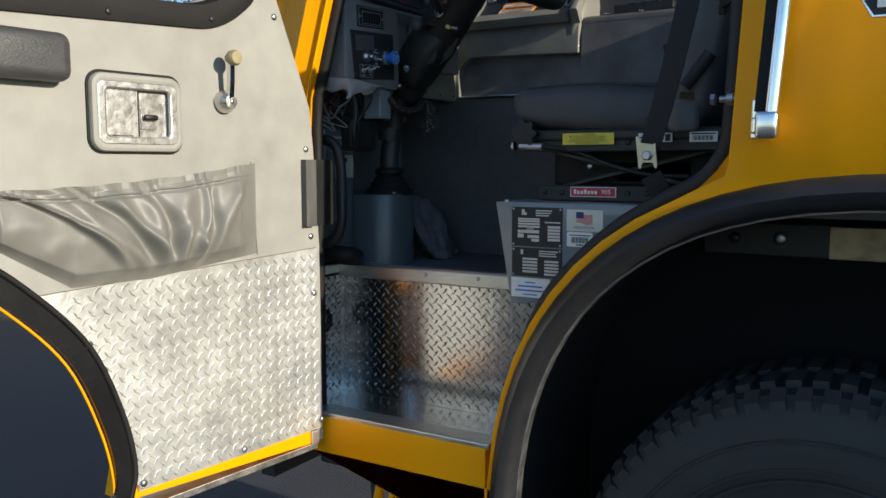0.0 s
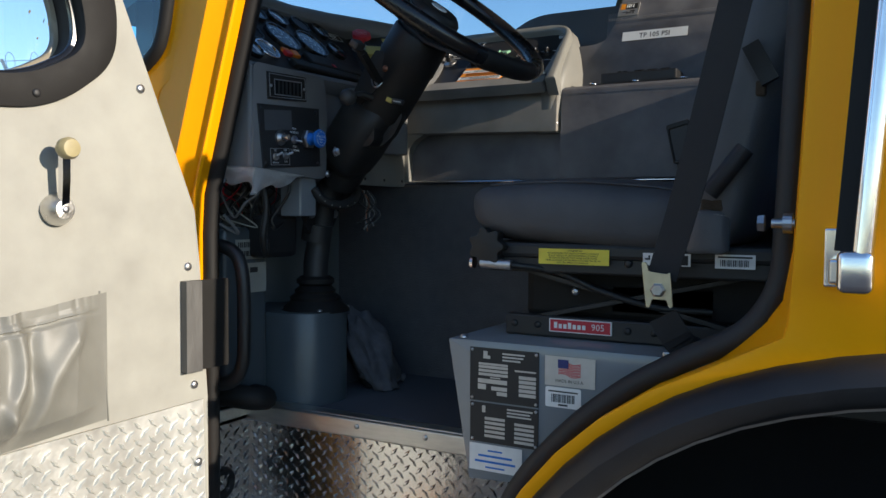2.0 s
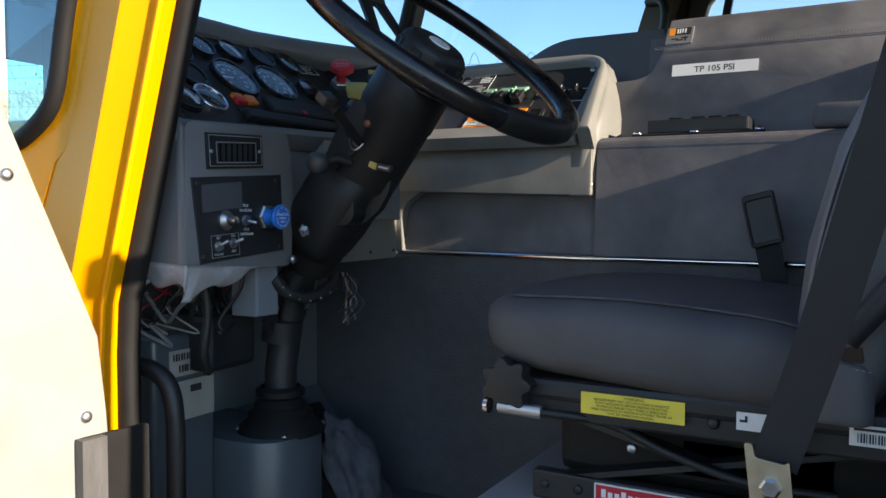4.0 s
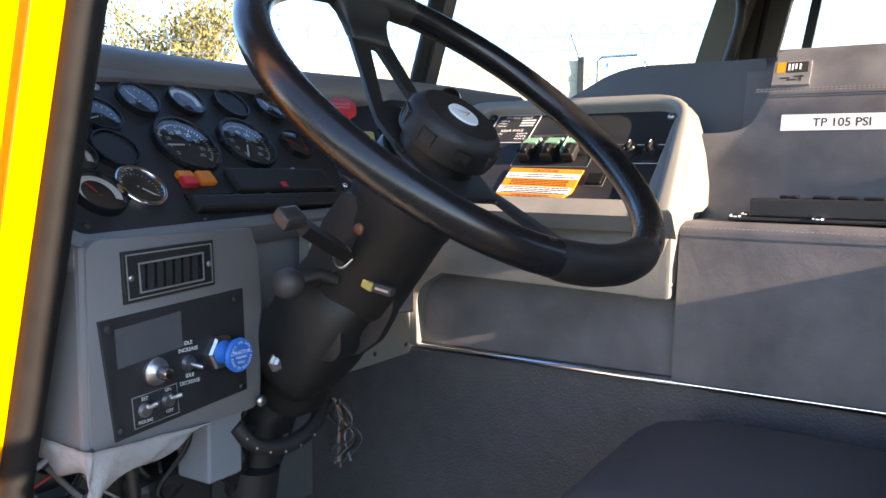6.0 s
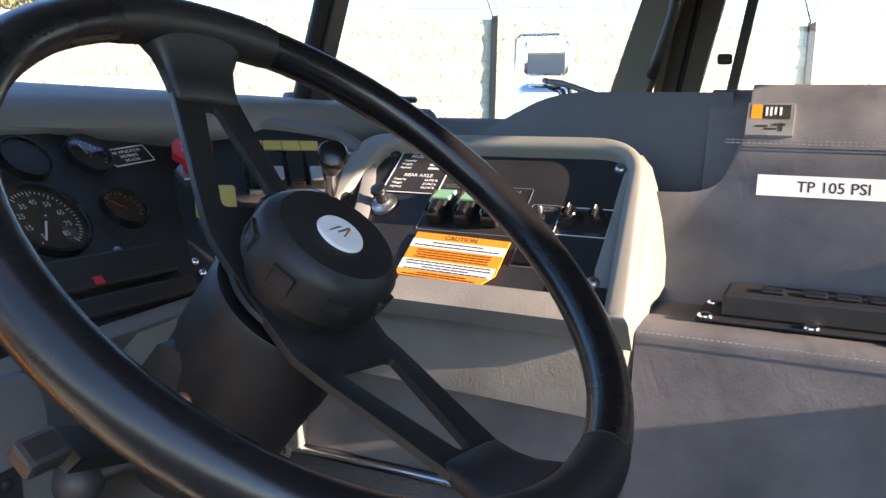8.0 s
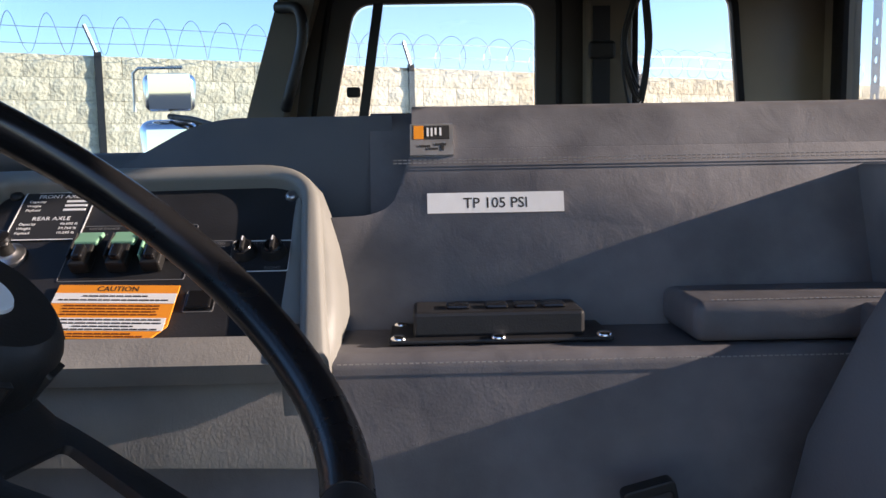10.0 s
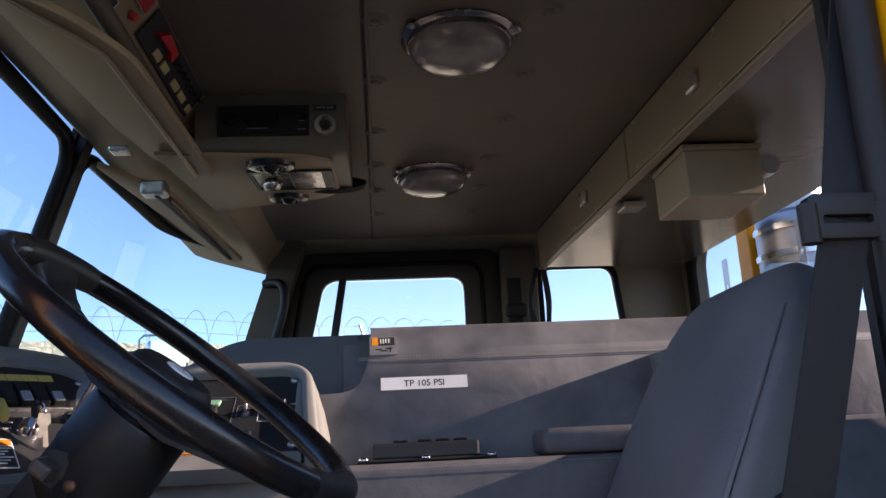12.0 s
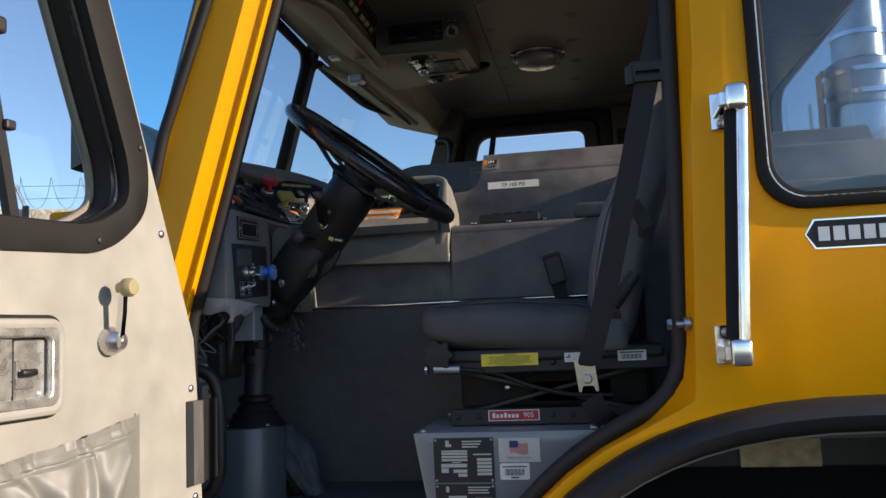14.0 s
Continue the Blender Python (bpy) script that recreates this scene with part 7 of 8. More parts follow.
# ---- centre panel fittings ----
def cp_label(name, label, x0, y0, x1, y1, mat):
    th = thing(name, label, "label", tuple(CPF @ Vector(((x0 + x1) / 2, (y0 + y1) / 2, 0))))
    part("plate", box(x0, x1, y0, y1, 0.0, 0.0015, m=CPF), mat, th)
    return th
ax = cp_label("axle_placard", "black placard with white axle weight lettering", -0.334, 0.037, -0.249, 0.120, INK)
letters([("FRONT AXLE", 0.0088, at(CPF, -0.291, 0.112, 0.0018)), ("Capacity", 0.0056, at(CPF, -0.316, 0.103, 0.0018)), ("Weight", 0.0056, at(CPF, -0.318, 0.0955, 0.0018)), ("Payload", 0.0056, at(CPF, -0.317, 0.088, 0.0018)),
         ("REAR AXLE", 0.0088, at(CPF, -0.291, 0.073, 0.0018)), ("Capacity", 0.0056, at(CPF, -0.316, 0.064, 0.0018)), ("Weight", 0.0056, at(CPF, -0.318, 0.0565, 0.0018)), ("Payload", 0.0056, at(CPF, -0.317, 0.049, 0.0018)),
         ("40,000 lb", 0.0056, at(CPF, -0.268, 0.064, 0.0018)), ("29,760 lb", 0.0056, at(CPF, -0.268, 0.0565, 0.0018)), ("10,240 lb", 0.0056, at(CPF, -0.268, 0.049, 0.0018))], WHITE, ax)
bars([(-0.282, y, -0.256, y + 0.0035) for y in (0.1015, 0.094, 0.0865)], at(CPF, 0, 0, 0.0015), WHITE, ax)
outline_bars(-0.334, 0.037, -0.249, 0.120, 0.0013, at(CPF, 0, 0, 0.0015), WHITE, ax)
CAM_ = CPF @ Matrix.Translation((-0.184, -0.0735, 0.004)) @ Matrix.Rotation(radians(-2), 4, "Z")
ca = thing("caution_label", "orange and white caution label peeling from the console", "label", tuple(CAM_.translation))
part("backing", sheet([(-0.064, -0.037), (0.050, -0.037), (0.064, -0.020), (0.064, 0.036), (-0.064, 0.036)], [], CAM_, -0.002, 0.0), ORANGE, ca)
part("white_band", box(-0.064, 0.064, 0.010, 0.024, 0.0, 0.0005, m=CAM_), WHITE, ca)
part("white_band", box(-0.064, 0.061, -0.027, -0.010, 0.0, 0.0005, m=CAM_), WHITE, ca)
letters([("CAUTION", 0.0098, at(CAM_, 0.0, 0.0302, 0.00015))], INK, ca)
def fine_print(lines, h, seed):
    """Rows of short bars that stand for words too small to read."""
    rw_ = random.Random(seed)
    rows = []
    for y, x0, x1 in lines:
        x = x0
        while x < x1 - 0.003:
            w = min(rw_.uniform(0.004, 0.011), x1 - x)
            rows.append((x, y, x + w, y + h))
            x += w + 0.0013
    return rows


bars(fine_print(((0.0190, -0.034, 0.034), (0.0135, -0.058, 0.058), (-0.0135, -0.058, 0.056), (-0.0180, -0.056, 0.058), (-0.0222, -0.032, 0.030), (-0.0262, -0.056, 0.056)), 0.0014, 1), at(CAM_, 0, 0, 0.0005), INK, ca)
bars(fine_print(((0.0060, -0.050, 0.050), (0.0020, -0.050, 0.050), (-0.0020, -0.048, 0.048), (-0.0060, -0.050, 0.050), (-0.0315, -0.034, 0.030), (-0.0350, -0.055, 0.045)), 0.0013, 2), at(CAM_, 0, 0, 0.0002), BROWNINK, ca, "brown_print")
plg = thing("plunger_knob", "black plunger knob on a chrome collar", "plunger knob", tuple(CPF @ Vector((-0.32, 0.02, 0))))
PM = at(CPF, -0.318, 0.012)
part("collar", lathe([(0.0, 0.010), (0.010, 0.010), (0.014, 0.006), (0.018, 0.005), (0.019, 0.0)], PM, 20), STEEL, plg, smooth=40)
part("stem", lathe([(0.009, 0.008), (0.008, 0.022)], PM, 14, cap=False), BLACK, plg, smooth=50)
part("cap", lathe([(0.0, 0.034), (0.006, 0.034), (0.010, 0.032), (0.0115, 0.028), (0.009, 0.022), (0.007, 0.020)], PM, 20, cap=False), GLOSSBLACK, plg, smooth=40)
for i, x in enumerate((-0.232, -0.192, -0.155)):
    gt = thing("guarded_toggle", "black toggle switch under a pale green guard", "toggle switch", tuple(CPF @ Vector((x, 0.0, 0))), group="guarded toggles on the console")
    gm = at(CPF, x, 0.006)
    part("switch_body", box(-0.011, 0.011, -0.022, 0.010, 0.0, 0.016, 0.003, m=gm), BLACK, gt)
    part("guard_cover", box(-0.014, 0.014, 0.004, 0.030, 0.014, 0.020, 0.002, m=gm @ Matrix.Rotation(radians(-18), 4, "X")), GREEN, gt, "pale green plastic guard")
    part("guard_cheek", box(-0.014, -0.011, -0.012, 0.026, 0.0, 0.018, 0.001, m=gm), GREEN if i == 2 else BLACK, gt)
    part("bat", box(-0.006, 0.006, -0.018, 0.002, 0.014, 0.024, 0.003, m=gm), GLOSSBLACK, gt)
outline_bars(-0.255, -0.028, -0.118, 0.060, 0.001, CPF, DASHGREY, cpn)
letters([("DRIVE RANGE", 0.0055, at(CPF, -0.225, 0.055, 0.0006)), ("INTER AXLE", 0.0060, at(CPF, -0.150, 0.052, 0.0006)), ("LOW", 0.005, at(CPF, -0.225, 0.045, 0.0006)), ("LOCK", 0.005, at(CPF, -0.150, 0.042, 0.0006)), ("HEATED", 0.0050, at(CPF, -0.092, 0.027, 0.0006)), ("MIRRORS", 0.0050, at(CPF, -0.092, 0.021, 0.0006)), ("REMOTE MIRRORS", 0.0052, at(CPF, -0.044, 0.027, 0.0006)), ("LEFT", 0.0062, at(CPF, -0.062, -0.013, 0.0006)), ("RIGHT", 0.0062, at(CPF, -0.025, -0.013, 0.0006))], DASHGREY, cpn)
outline_bars(-0.112, -0.003, -0.073, 0.032, 0.001, CPF, DASHGREY, cpn)
outline_bars(-0.073, -0.018, -0.007, 0.031, 0.0012, CPF, WHITE, cpn)
for x in (-0.059, -0.026):
    mk = thing("mirror_knob", "black rotary mirror control knob", "control knob", tuple(CPF @ Vector((x, 0.012, 0))), group="mirror controls")
    km = at(CPF, x, 0.012)
    part("skirt", lathe([(0.0, 0.010), (0.012, 0.010), (0.014, 0.004), (0.015, 0.0)], km, 24), BLACK, mk, smooth=40)
    part("collar", lathe([(0.0, 0.013), (0.0085, 0.013), (0.0105, 0.010)], km, 20, cap=False), GLOSSBLACK, mk, smooth=40)
    part("grip", box(-0.0022, 0.0022, -0.009, 0.010, 0.012, 0.0175, 0.001, m=km), BLACK, mk)
    part("pointer", box(-0.0008, 0.0008, 0.002, 0.009, 0.0175, 0.0180, m=km), WHITE, mk)
toggle(at(CPF, -0.094, 0.006), cpn, (-20, 0), 0.007)
part("small_rocker", box(-0.108, -0.082, -0.072, -0.048, 0.0, 0.006, 0.002, m=CPF), GLOSSBLACK, cpn)
outline_bars(-0.111, -0.075, -0.079, -0.045, 0.001, CPF, DASHGREY, cpn)
for x, y in ((-0.016, 0.106), (-0.006, -0.088), (-0.345, 0.115)):
    screw(at(CPF, x, y), 0.008, cpn, STEEL if x > -0.1 else BLACKMETAL, 0.006)

# ---- steering column fittings ----
part("shaft_cover", lathe([(0.030, -0.015), (0.040, -0.020), (0.044, -0.034)], CF, 30, cap=False), BLACKMETAL, colm, smooth=40)
part("lower_casting", pillow([(-0.405, -0.012, 0.030, 0.036), (-0.40, -0.012, 0.046, 0.048), (-0.375, -0.012, 0.058, 0.056), (-0.33, -0.012, 0.066, 0.060), (-0.26, -0.010, 0.064, 0.060), (-0.225, -0.008, 0.056, 0.056), (-0.21, -0.008, 0.040, 0.044)], CF @ Matrix.Translation((0, 0.004, 0)), e=0.55), BLACK, colm, "rounded black lower casting", smooth=50)
COLF = axes((0, 2.062, 0), (1, 0, 0), (0, 0, 1))
part("casting_boss", sheet(rounded([(-1.372, 1.930), (-1.368, 1.952), (-1.349, 1.967), (-1.284, 1.980), (-1.253, 1.964), (-1.253, 1.909), (-1.265, 1.896), (-1.306, 1.893), (-1.352, 1.912)], 0.006), [], COLF, -0.05, 0.0, 0.006, seg=3), BLACKMETAL, colm, "raised angular boss on the casting", smooth=35)
HSF = axes((0, 2.044, 0), (1, 0, 0), (0, 0, 1))
part("signal_housing", sheet(rounded([(-1.264, 2.074), (-1.236, 2.106), (-1.204, 2.097), (-1.198, 2.080), (-1.211, 2.058), (-1.237, 2.017), (-1.282, 1.987), (-1.302, 2.007)], 0.005), [], HSF, -0.05, 0.0, 0.005, seg=3), BLACK, colm, "flat turn signal housing", smooth=35)
part("right_flange", sheet(rounded([(-1.21, 2.02), (-1.188, 1.992), (-1.192, 1.956), (-1.214, 1.920), (-1.248, 1.896), (-1.29, 1.90), (-1.28, 2.0)], 0.01), [], axes((-0.012, 2.10, 0), (1, 0, 0), (0, 0, 1)), -0.015, 0.0, 0.004, seg=3), BLACK, colm, "flange on the far side of the column", smooth=35)
lev_ = [Vector((-1.222, 2.030, 2.036)), Vector((-1.205, 1.972, 2.056)), Vector((-1.187, 1.912, 2.077)), Vector((-1.181, 1.893, 2.084))]
part("turn_lever", tube(smoothline(lev_[:3], 4), 0, flat=(0.026, 0.013, SWN)), BLACK, colm, "black turn signal lever")
part("lever_tip", box(-0.014, 0.014, -0.011, 0.011, -0.008, 0.008, 0.004, m=Matrix.Translation(lev_[3]) @ CF.to_3x3().to_4x4()), plain("dark_grey_plastic", (0.030, 0.029, 0.028), 0.4), colm, "dark grey lever tip")
part("lever_pivot", lathe([(0.0, 0.006), (0.006, 0.006), (0.009, 0.003), (0.010, 0.0)], axes((-1.225, 2.036, 2.034), (1, 0, 0), (0, 0, 1)), 14), STEEL, colm, "bright lever pivot", smooth=40)
part("pivot_clip", tube(smoothline([(-1.238, 2.030, 2.040), (-1.230, 2.024, 2.024), (-1.219, 2.024, 2.020), (-1.210, 2.030, 2.030)], 4), 0.0018, 6), STEEL, colm, smooth=60)
grey_ = plain("scuffed_grey_plastic", (0.042, 0.042, 0.043), 0.45)
bkn = part("tilt_knob", lathe([(0.0, 0.018), (0.010, 0.016), (0.017, 0.009), (0.019, 0.0), (0.016, -0.011), (0.008, -0.017), (0.0, -0.018)], axes((-1.281, 2.001, 1.999), (1, 0, 0), (0, 0, 1)), 24), grey_, colm, "round grey tilt knob", smooth=60)
part("knob_stem", tube([(-1.281, 2.001, 1.999), (-1.262, 2.03, 2.008), (-1.25, 2.05, 2.0)], 0.008, 8), BLACK, bkn, smooth=60)
COPPER = surf("dull_copper", (0.30, 0.13, 0.075), (0.20, 0.085, 0.05), 50, 0.4, 0.55, metal=0.5)
screw(axes((-1.334, 2.060, 1.919), (1, 0, 0), (0, 0, 1)), 0.0075, colm, COPPER, 0.005, "copper_bolt")
screw(axes((-1.211, 2.044, 2.063), (1, 0, 0), (0, 0, 1)), 0.0075, colm, COPPER, 0.005, "copper_bolt")
bx_ = axes((-1.353, 2.057, 1.885), (0.35, 0.94, 0), (0, 0, 1))
part("hex_bolt", lathe([(0.013, 0.0), (0.013, 0.003), (0.0095, 0.003), (0.0095, 0.010), (0.006, 0.013), (0.0, 0.013)], bx_, 6), STEEL, colm, "zinc hexagon bolt head")
part("hazard_tab", box(-0.008, 0.007, -0.005, 0.006, -0.004, 0.010, 0.002, m=axes((-1.213, 2.068, 1.996), (0.85, 0.2, -0.45), (0.4, 0, 0.9))), YKNOB, colm, "yellow hazard tab")
htag = part("hazard_tag", box(0.007, 0.034, -0.006, 0.006, -0.004, 0.009, 0.003, m=axes((-1.213, 2.068, 1.996), (0.97, 0.1, -0.2), (0.2, 0, 0.97))), plain("slate_plastic", (0.035, 0.037, 0.042), 0.4), colm, "slate hazard switch tag")
bars([(0.012, -0.0012, 0.030, 0.0014)], at(axes((-1.213, 2.068, 1.996), (0.97, 0.1, -0.2), (0.2, 0, 0.97)), 0, 0, 0.009), SILVERPLATE, htag)
part("top_knob", lathe([(0.0, 0.03), (0.012, 0.028), (0.016, 0.018), (0.012, 0.006), (0.008, 0.0)], CF @ Matrix.Translation((0.052, 0.062, -0.005)) @ Matrix.Rotation(radians(40), 4, "X"), 16), GLOSSBLACK, colm, smooth=50)
part("shaft_yoke", tube([(-1.446, 2.107, 1.715), (-1.452, 2.107, 1.675)], 0.036, 14), BLACKMETAL, colm, smooth=60)
for s_ in (-1, 1):
    part("yoke_arm", tube(smoothline([(-1.415, 2.107 + s_ * 0.040, 1.79), (-1.430, 2.107 + s_ * 0.043, 1.755), (-1.440, 2.107 + s_ * 0.041, 1.725), (-1.446, 2.107 + s_ * 0.030, 1.700)], 5), 0, flat=(0.010, 0.032, (0, 1, 0))), BLACKMETAL, colm, "steel fork of the shaft joint")
    part("yoke_pin", lathe([(0.0, 0.050), (0.012, 0.050), (0.012, 0.040)], axes((-1.434, 2.107, 1.742), (1, 0, 0), (0, 0, s_)), 14), STEEL, colm)
# loose loom tied round the column
loom = thing("column_loom", "black wiring loom looped round the column with tie dots", "wiring loom", (-1.41, 2.08, 1.72))
lp = smoothline([(-1.40, 2.03, 1.80), (-1.385, 2.05, 1.772), (-1.370, 2.09, 1.762), (-1.365, 2.14, 1.775), (-1.38, 2.18, 1.80)], 8)
part("loom_tube", tube(lp, 0.011, 8), BLACK, loom, smooth=60)
for i in range(3, len(lp) - 2, 4):
    part("tie_dot", tube([lp[i] + Vector((0.008, -0.002, -0.004)), lp[i] + Vector((0.0115, -0.003, -0.004))], 0.0017, 6), DOORVINYL, loom)


def cable(pts, r, mat, parent, name="wire", n=6):
    return part(name, tube(smoothline(pts, n), r, 6), mat, parent, smooth=60)


frw = thing("frayed_wires", "bunch of frayed pale wires hanging behind the column", "loose wires", (-1.36, 2.22, 1.70))
rg = random.Random(3)
for i in range(9):
    a = Vector((-1.37 + rg.uniform(-0.01, 0.01), 2.20, 1.80))
    cable([a, a + Vector((rg.uniform(-0.02, 0.02), 0.01, -0.03)), a + Vector((rg.uniform(-0.03, 0.03), 0.02, -0.06)), a + Vector((rg.uniform(-0.035, 0.035), 0.0, -0.075 - rg.uniform(0, 0.03)))], 0.0020, (DASHGREY, BLACK, BLACK, KEYMETAL, BLACK, COPPER)[i % 6], frw)
und = thing("underdash_wiring", "tangle of black, red and white wires under the dash", "wiring", (-1.50, 1.9, 1.7))
for i in range(26):
    y0 = rg.uniform(1.80, 2.10)
    x0 = rg.uniform(-1.62, -1.42)
    z0 = 1.83
    pts = [(x0, y0, z0)]
    for k in range(3):
        pts.append((pts[-1][0] + rg.uniform(-0.05, 0.05), pts[-1][1] + rg.uniform(-0.06, 0.06), pts[-1][2] - rg.uniform(0.02, 0.055)))
    pts.append((pts[-1][0] + rg.uniform(-0.06, 0.02), pts[-1][1] + rg.uniform(-0.05, 0.05), pts[-1][2] + rg.uniform(-0.02, 0.06)))
    cable(pts, rg.choice((0.0018, 0.0025, 0.0035)), (BLACK, BLACK, DASHGREY, REDLABEL, BLACK, DOORVINYL, BLACKMETAL, BLACK)[i % 8], und, n=5)
part("conduit", tube(smoothline([(-1.42, 1.88, 1.81), (-1.415, 1.885, 1.75), (-1.42, 1.88, 1.69), (-1.43, 1.90, 1.655), (-1.44, 1.915, 1.68)], 16), lambda f: 0.0066 + 0.0013 * (int(f * 63.5) % 2), 10), BLACK, und, "ribbed black conduit", smooth=60)
part("black_module", box(-1.60, -1.46, 1.93, 2.05, 1.64, 1.74, 0.012), BLACKMETAL, und)
part("grey_bracket", box(-1.46, -1.40, 1.985, 2.042, 1.735, 1.83, 0.004), PEDGREY, und, "grey painted bracket")
cl = bmesh.new()
gg = []
rag_line = smoothline([(-1.545, 1.800, 1.846), (-1.46, 1.799, 1.842), (-1.388, 1.801, 1.838), (-1.376, 1.815, 1.836), (-1.376, 1.88, 1.832), (-1.377, 1.965, 1.826)], 10)
for i, p in enumerate(rag_line):
    s = i / (len(rag_line) - 1)
    row = []
    for j in range(9):
        f = j / 8
        drop = (0.036 + 0.026 * math.exp(-((s - 0.55) / 0.10) ** 2)) * (1 - max(0.0, s - 0.8) * 4.2) + 0.005 * math.sin(s * 31)
        w_ = 0.004 * math.sin(s * 40 + f * 3) * f + 0.003 * noise.noise(Vector((s * 22, f * 3, 0.4)))
        out = Vector((0, -1, 0)) if s < 0.5 else Vector((1, 0, 0))
        row.append(cl.verts.new(p + out * (0.002 + w_ - 0.010 * f * f) - Vector((0, 0, max(0.004, drop) * f))))
    gg.append(row)
for r0_, r1_ in zip(gg, gg[1:]):
    for j in range(8):
        cl.faces.new((r0_[j], r1_[j], r1_[j + 1], r0_[j + 1]))
bmesh.ops.solidify(cl, geom=cl.faces[:], thickness=0.003)
cloth = thing("white_rag", "crumpled white rag hanging below the switch box", "rag", (-1.38, 1.87, 1.78))
part("cloth", cl, surf("white_cloth", (0.62, 0.62, 0.62), (0.5, 0.5, 0.51), 30, 0.85, 0.95, bump=0.4, bscale=120), cloth, smooth=80)
can = thing("fluid_reservoir", "grey plastic reservoir with white labels under the dash", "reservoir", (-1.58, 1.88, 1.30))
part("tank", box(-1.62, -1.505, 1.85, 1.992, 1.33, 1.71, 0.012, 3), DARKPED, can, smooth=50)
part("white_label", box(-1.505, -1.503, 1.885, 1.985, 1.637, 1.682), DOORVINYL, can, "pale printed label")
part("lower_label", box(-1.505, -1.503, 1.900, 1.985, 1.560, 1.628), DOORVINYL, can, "pale printed label")
bars([(1.892 + i * 0.006, 1.664, 1.895 + i * 0.006 + 0.001 * (i % 2), 1.676) for i in range(14)] + [(1.905 + i * 0.006, 1.644, 1.908 + i * 0.006 + 0.001 * (i % 3), 1.656) for i in range(11)] + [(1.93, 1.606, 1.955, 1.618)], axes((-1.503, 0, 0), (0, 1, 0), (0, 0, 1)), INK, can)
gh = thing("entry_grab_bar", "bent black tube grab bar inside the pillar", "grab bar", (-1.44, 1.82, 1.36))
part("bar", tube(smoothline([(-1.52, 1.80, 1.675), (-1.455, 1.815, 1.665), (-1.425, 1.82, 1.62), (-1.42, 1.82, 1.50), (-1.425, 1.82, 1.42), (-1.455, 1.815, 1.38), (-1.52, 1.80, 1.37)], 6), 0.015, 10), BLACKMETAL, gh, smooth=60)
hose = thing("coiled_hose", "short black hose lying on the cab floor by the sill", "hose", (-1.50, 1.90, 1.30))
part("hose_tube", tube(smoothline([(-1.56, 1.86, 1.33), (-1.50, 1.85, 1.34), (-1.44, 1.87, 1.335), (-1.45, 1.92, 1.325), (-1.53, 1.95, 1.32)], 6), 0.026, 10), RUBBER, hose, smooth=60)
# pedals and a pair of gloves on the floor
pdl = thing("brake_pedal", "black treadle pedal on the sloping toe board", "pedal", (-1.52, 2.33, 1.29))
part("pad", box(-0.05, 0.05, -0.16, 0.10, 0.0, 0.02, 0.006, m=axes((-1.50, 2.30, 1.41), (0, 1, 0), (-0.62, 0, 0.78))), RUBBER, pdl)
part("toe_board", sheet(rrect(2.20, 0.0, 2.47, 0.40, 0.01), [], axes((-1.48, 0, 1.292), (0, 1, 0), (-0.62, 0, 0.78)), -0.01, 0.0), FLOORMAT, pdl)
gl = thing("work_gloves", "crumpled grey work gloves lying by the pedal", "gloves", (-1.42, 2.30, 1.29))
gb = bmesh.new()
bmesh.ops.create_icosphere(gb, subdivisions=4, radius=1.0)
for v in gb.verts:
    n1 = noise.noise(v.co * 2.1) * 0.35 + noise.noise(v.co * 5.0) * 0.16
    v.co = v.co * (1 + n1)
    v.co = Vector((-1.40 + v.co.x * 0.050 - 0.055 * v.co.z, 2.275 + v.co.y * 0.060, 1.385 + v.co.z * 0.105))
    v.co.z = max(1.292, v.co.z)
part("glove", gb, surf("grey_canvas", (0.11, 0.11, 0.12), (0.06, 0.06, 0.07), 40, 0.9, bump=0.5, bscale=200), gl, smooth=80)
gb = bmesh.new()
for k in range(4):
    a0 = Vector((-1.415, 2.25 + k * 0.028, 1.33))
    gb = tube(smoothline([a0, a0 + Vector((0.035, 0.012, -0.012)), a0 + Vector((0.06, 0.03, -0.028))], 5), lambda f: 0.014 - 0.003 * f, 8, bm=gb)
part("glove_fingers", gb, bpy.data.materials["grey_canvas"], gl, smooth=80)
for a in range(4):
    ang = radians(45 + 90 * a)
    screw(axes((-1.453 + 0.078 * math.cos(ang), 2.107 + 0.078 * math.sin(ang), 1.511), (1, 0, 0), (0, 1, 0)), 0.006, pedst, STEEL, 0.005)

# ---- overhead ----
part("seam_strip", box(-0.872, -0.866, 1.76, 3.86, 2.8265, 2.829, 0.001), INK, ceil, "dark seam in the headliner")
part("seam_edge", box(-0.866, -0.858, 1.76, 3.86, 2.822, 2.829, 0.003), CEILING, ceil, "raised edge along the seam")
tuft = None
for x, y in ((-0.846, 2.10), (-0.846, 2.353), (-0.848, 2.594), (-0.850, 2.868), (-0.853, 3.097), (-0.85, 3.317), (-0.85, 3.56), (-0.539, 2.08), (-0.539, 2.319), (-0.544, 2.565), (-0.548, 2.803), (-0.550, 3.06), (-0.542, 3.307), (-0.545, 3.55)):
    tuft = lathe([(0.0, 0.007), (0.007, 0.0065), (0.010, 0.002), (0.014, 0.0045), (0.019, 0.004), (0.027, 0.0)], axes((x, y, 2.828), (1, 0, 0), (0, -1, 0)), 16, tuft, cap=False)
part("tufts", tuft, CEILING, ceil, "padded button tufts", smooth=60)
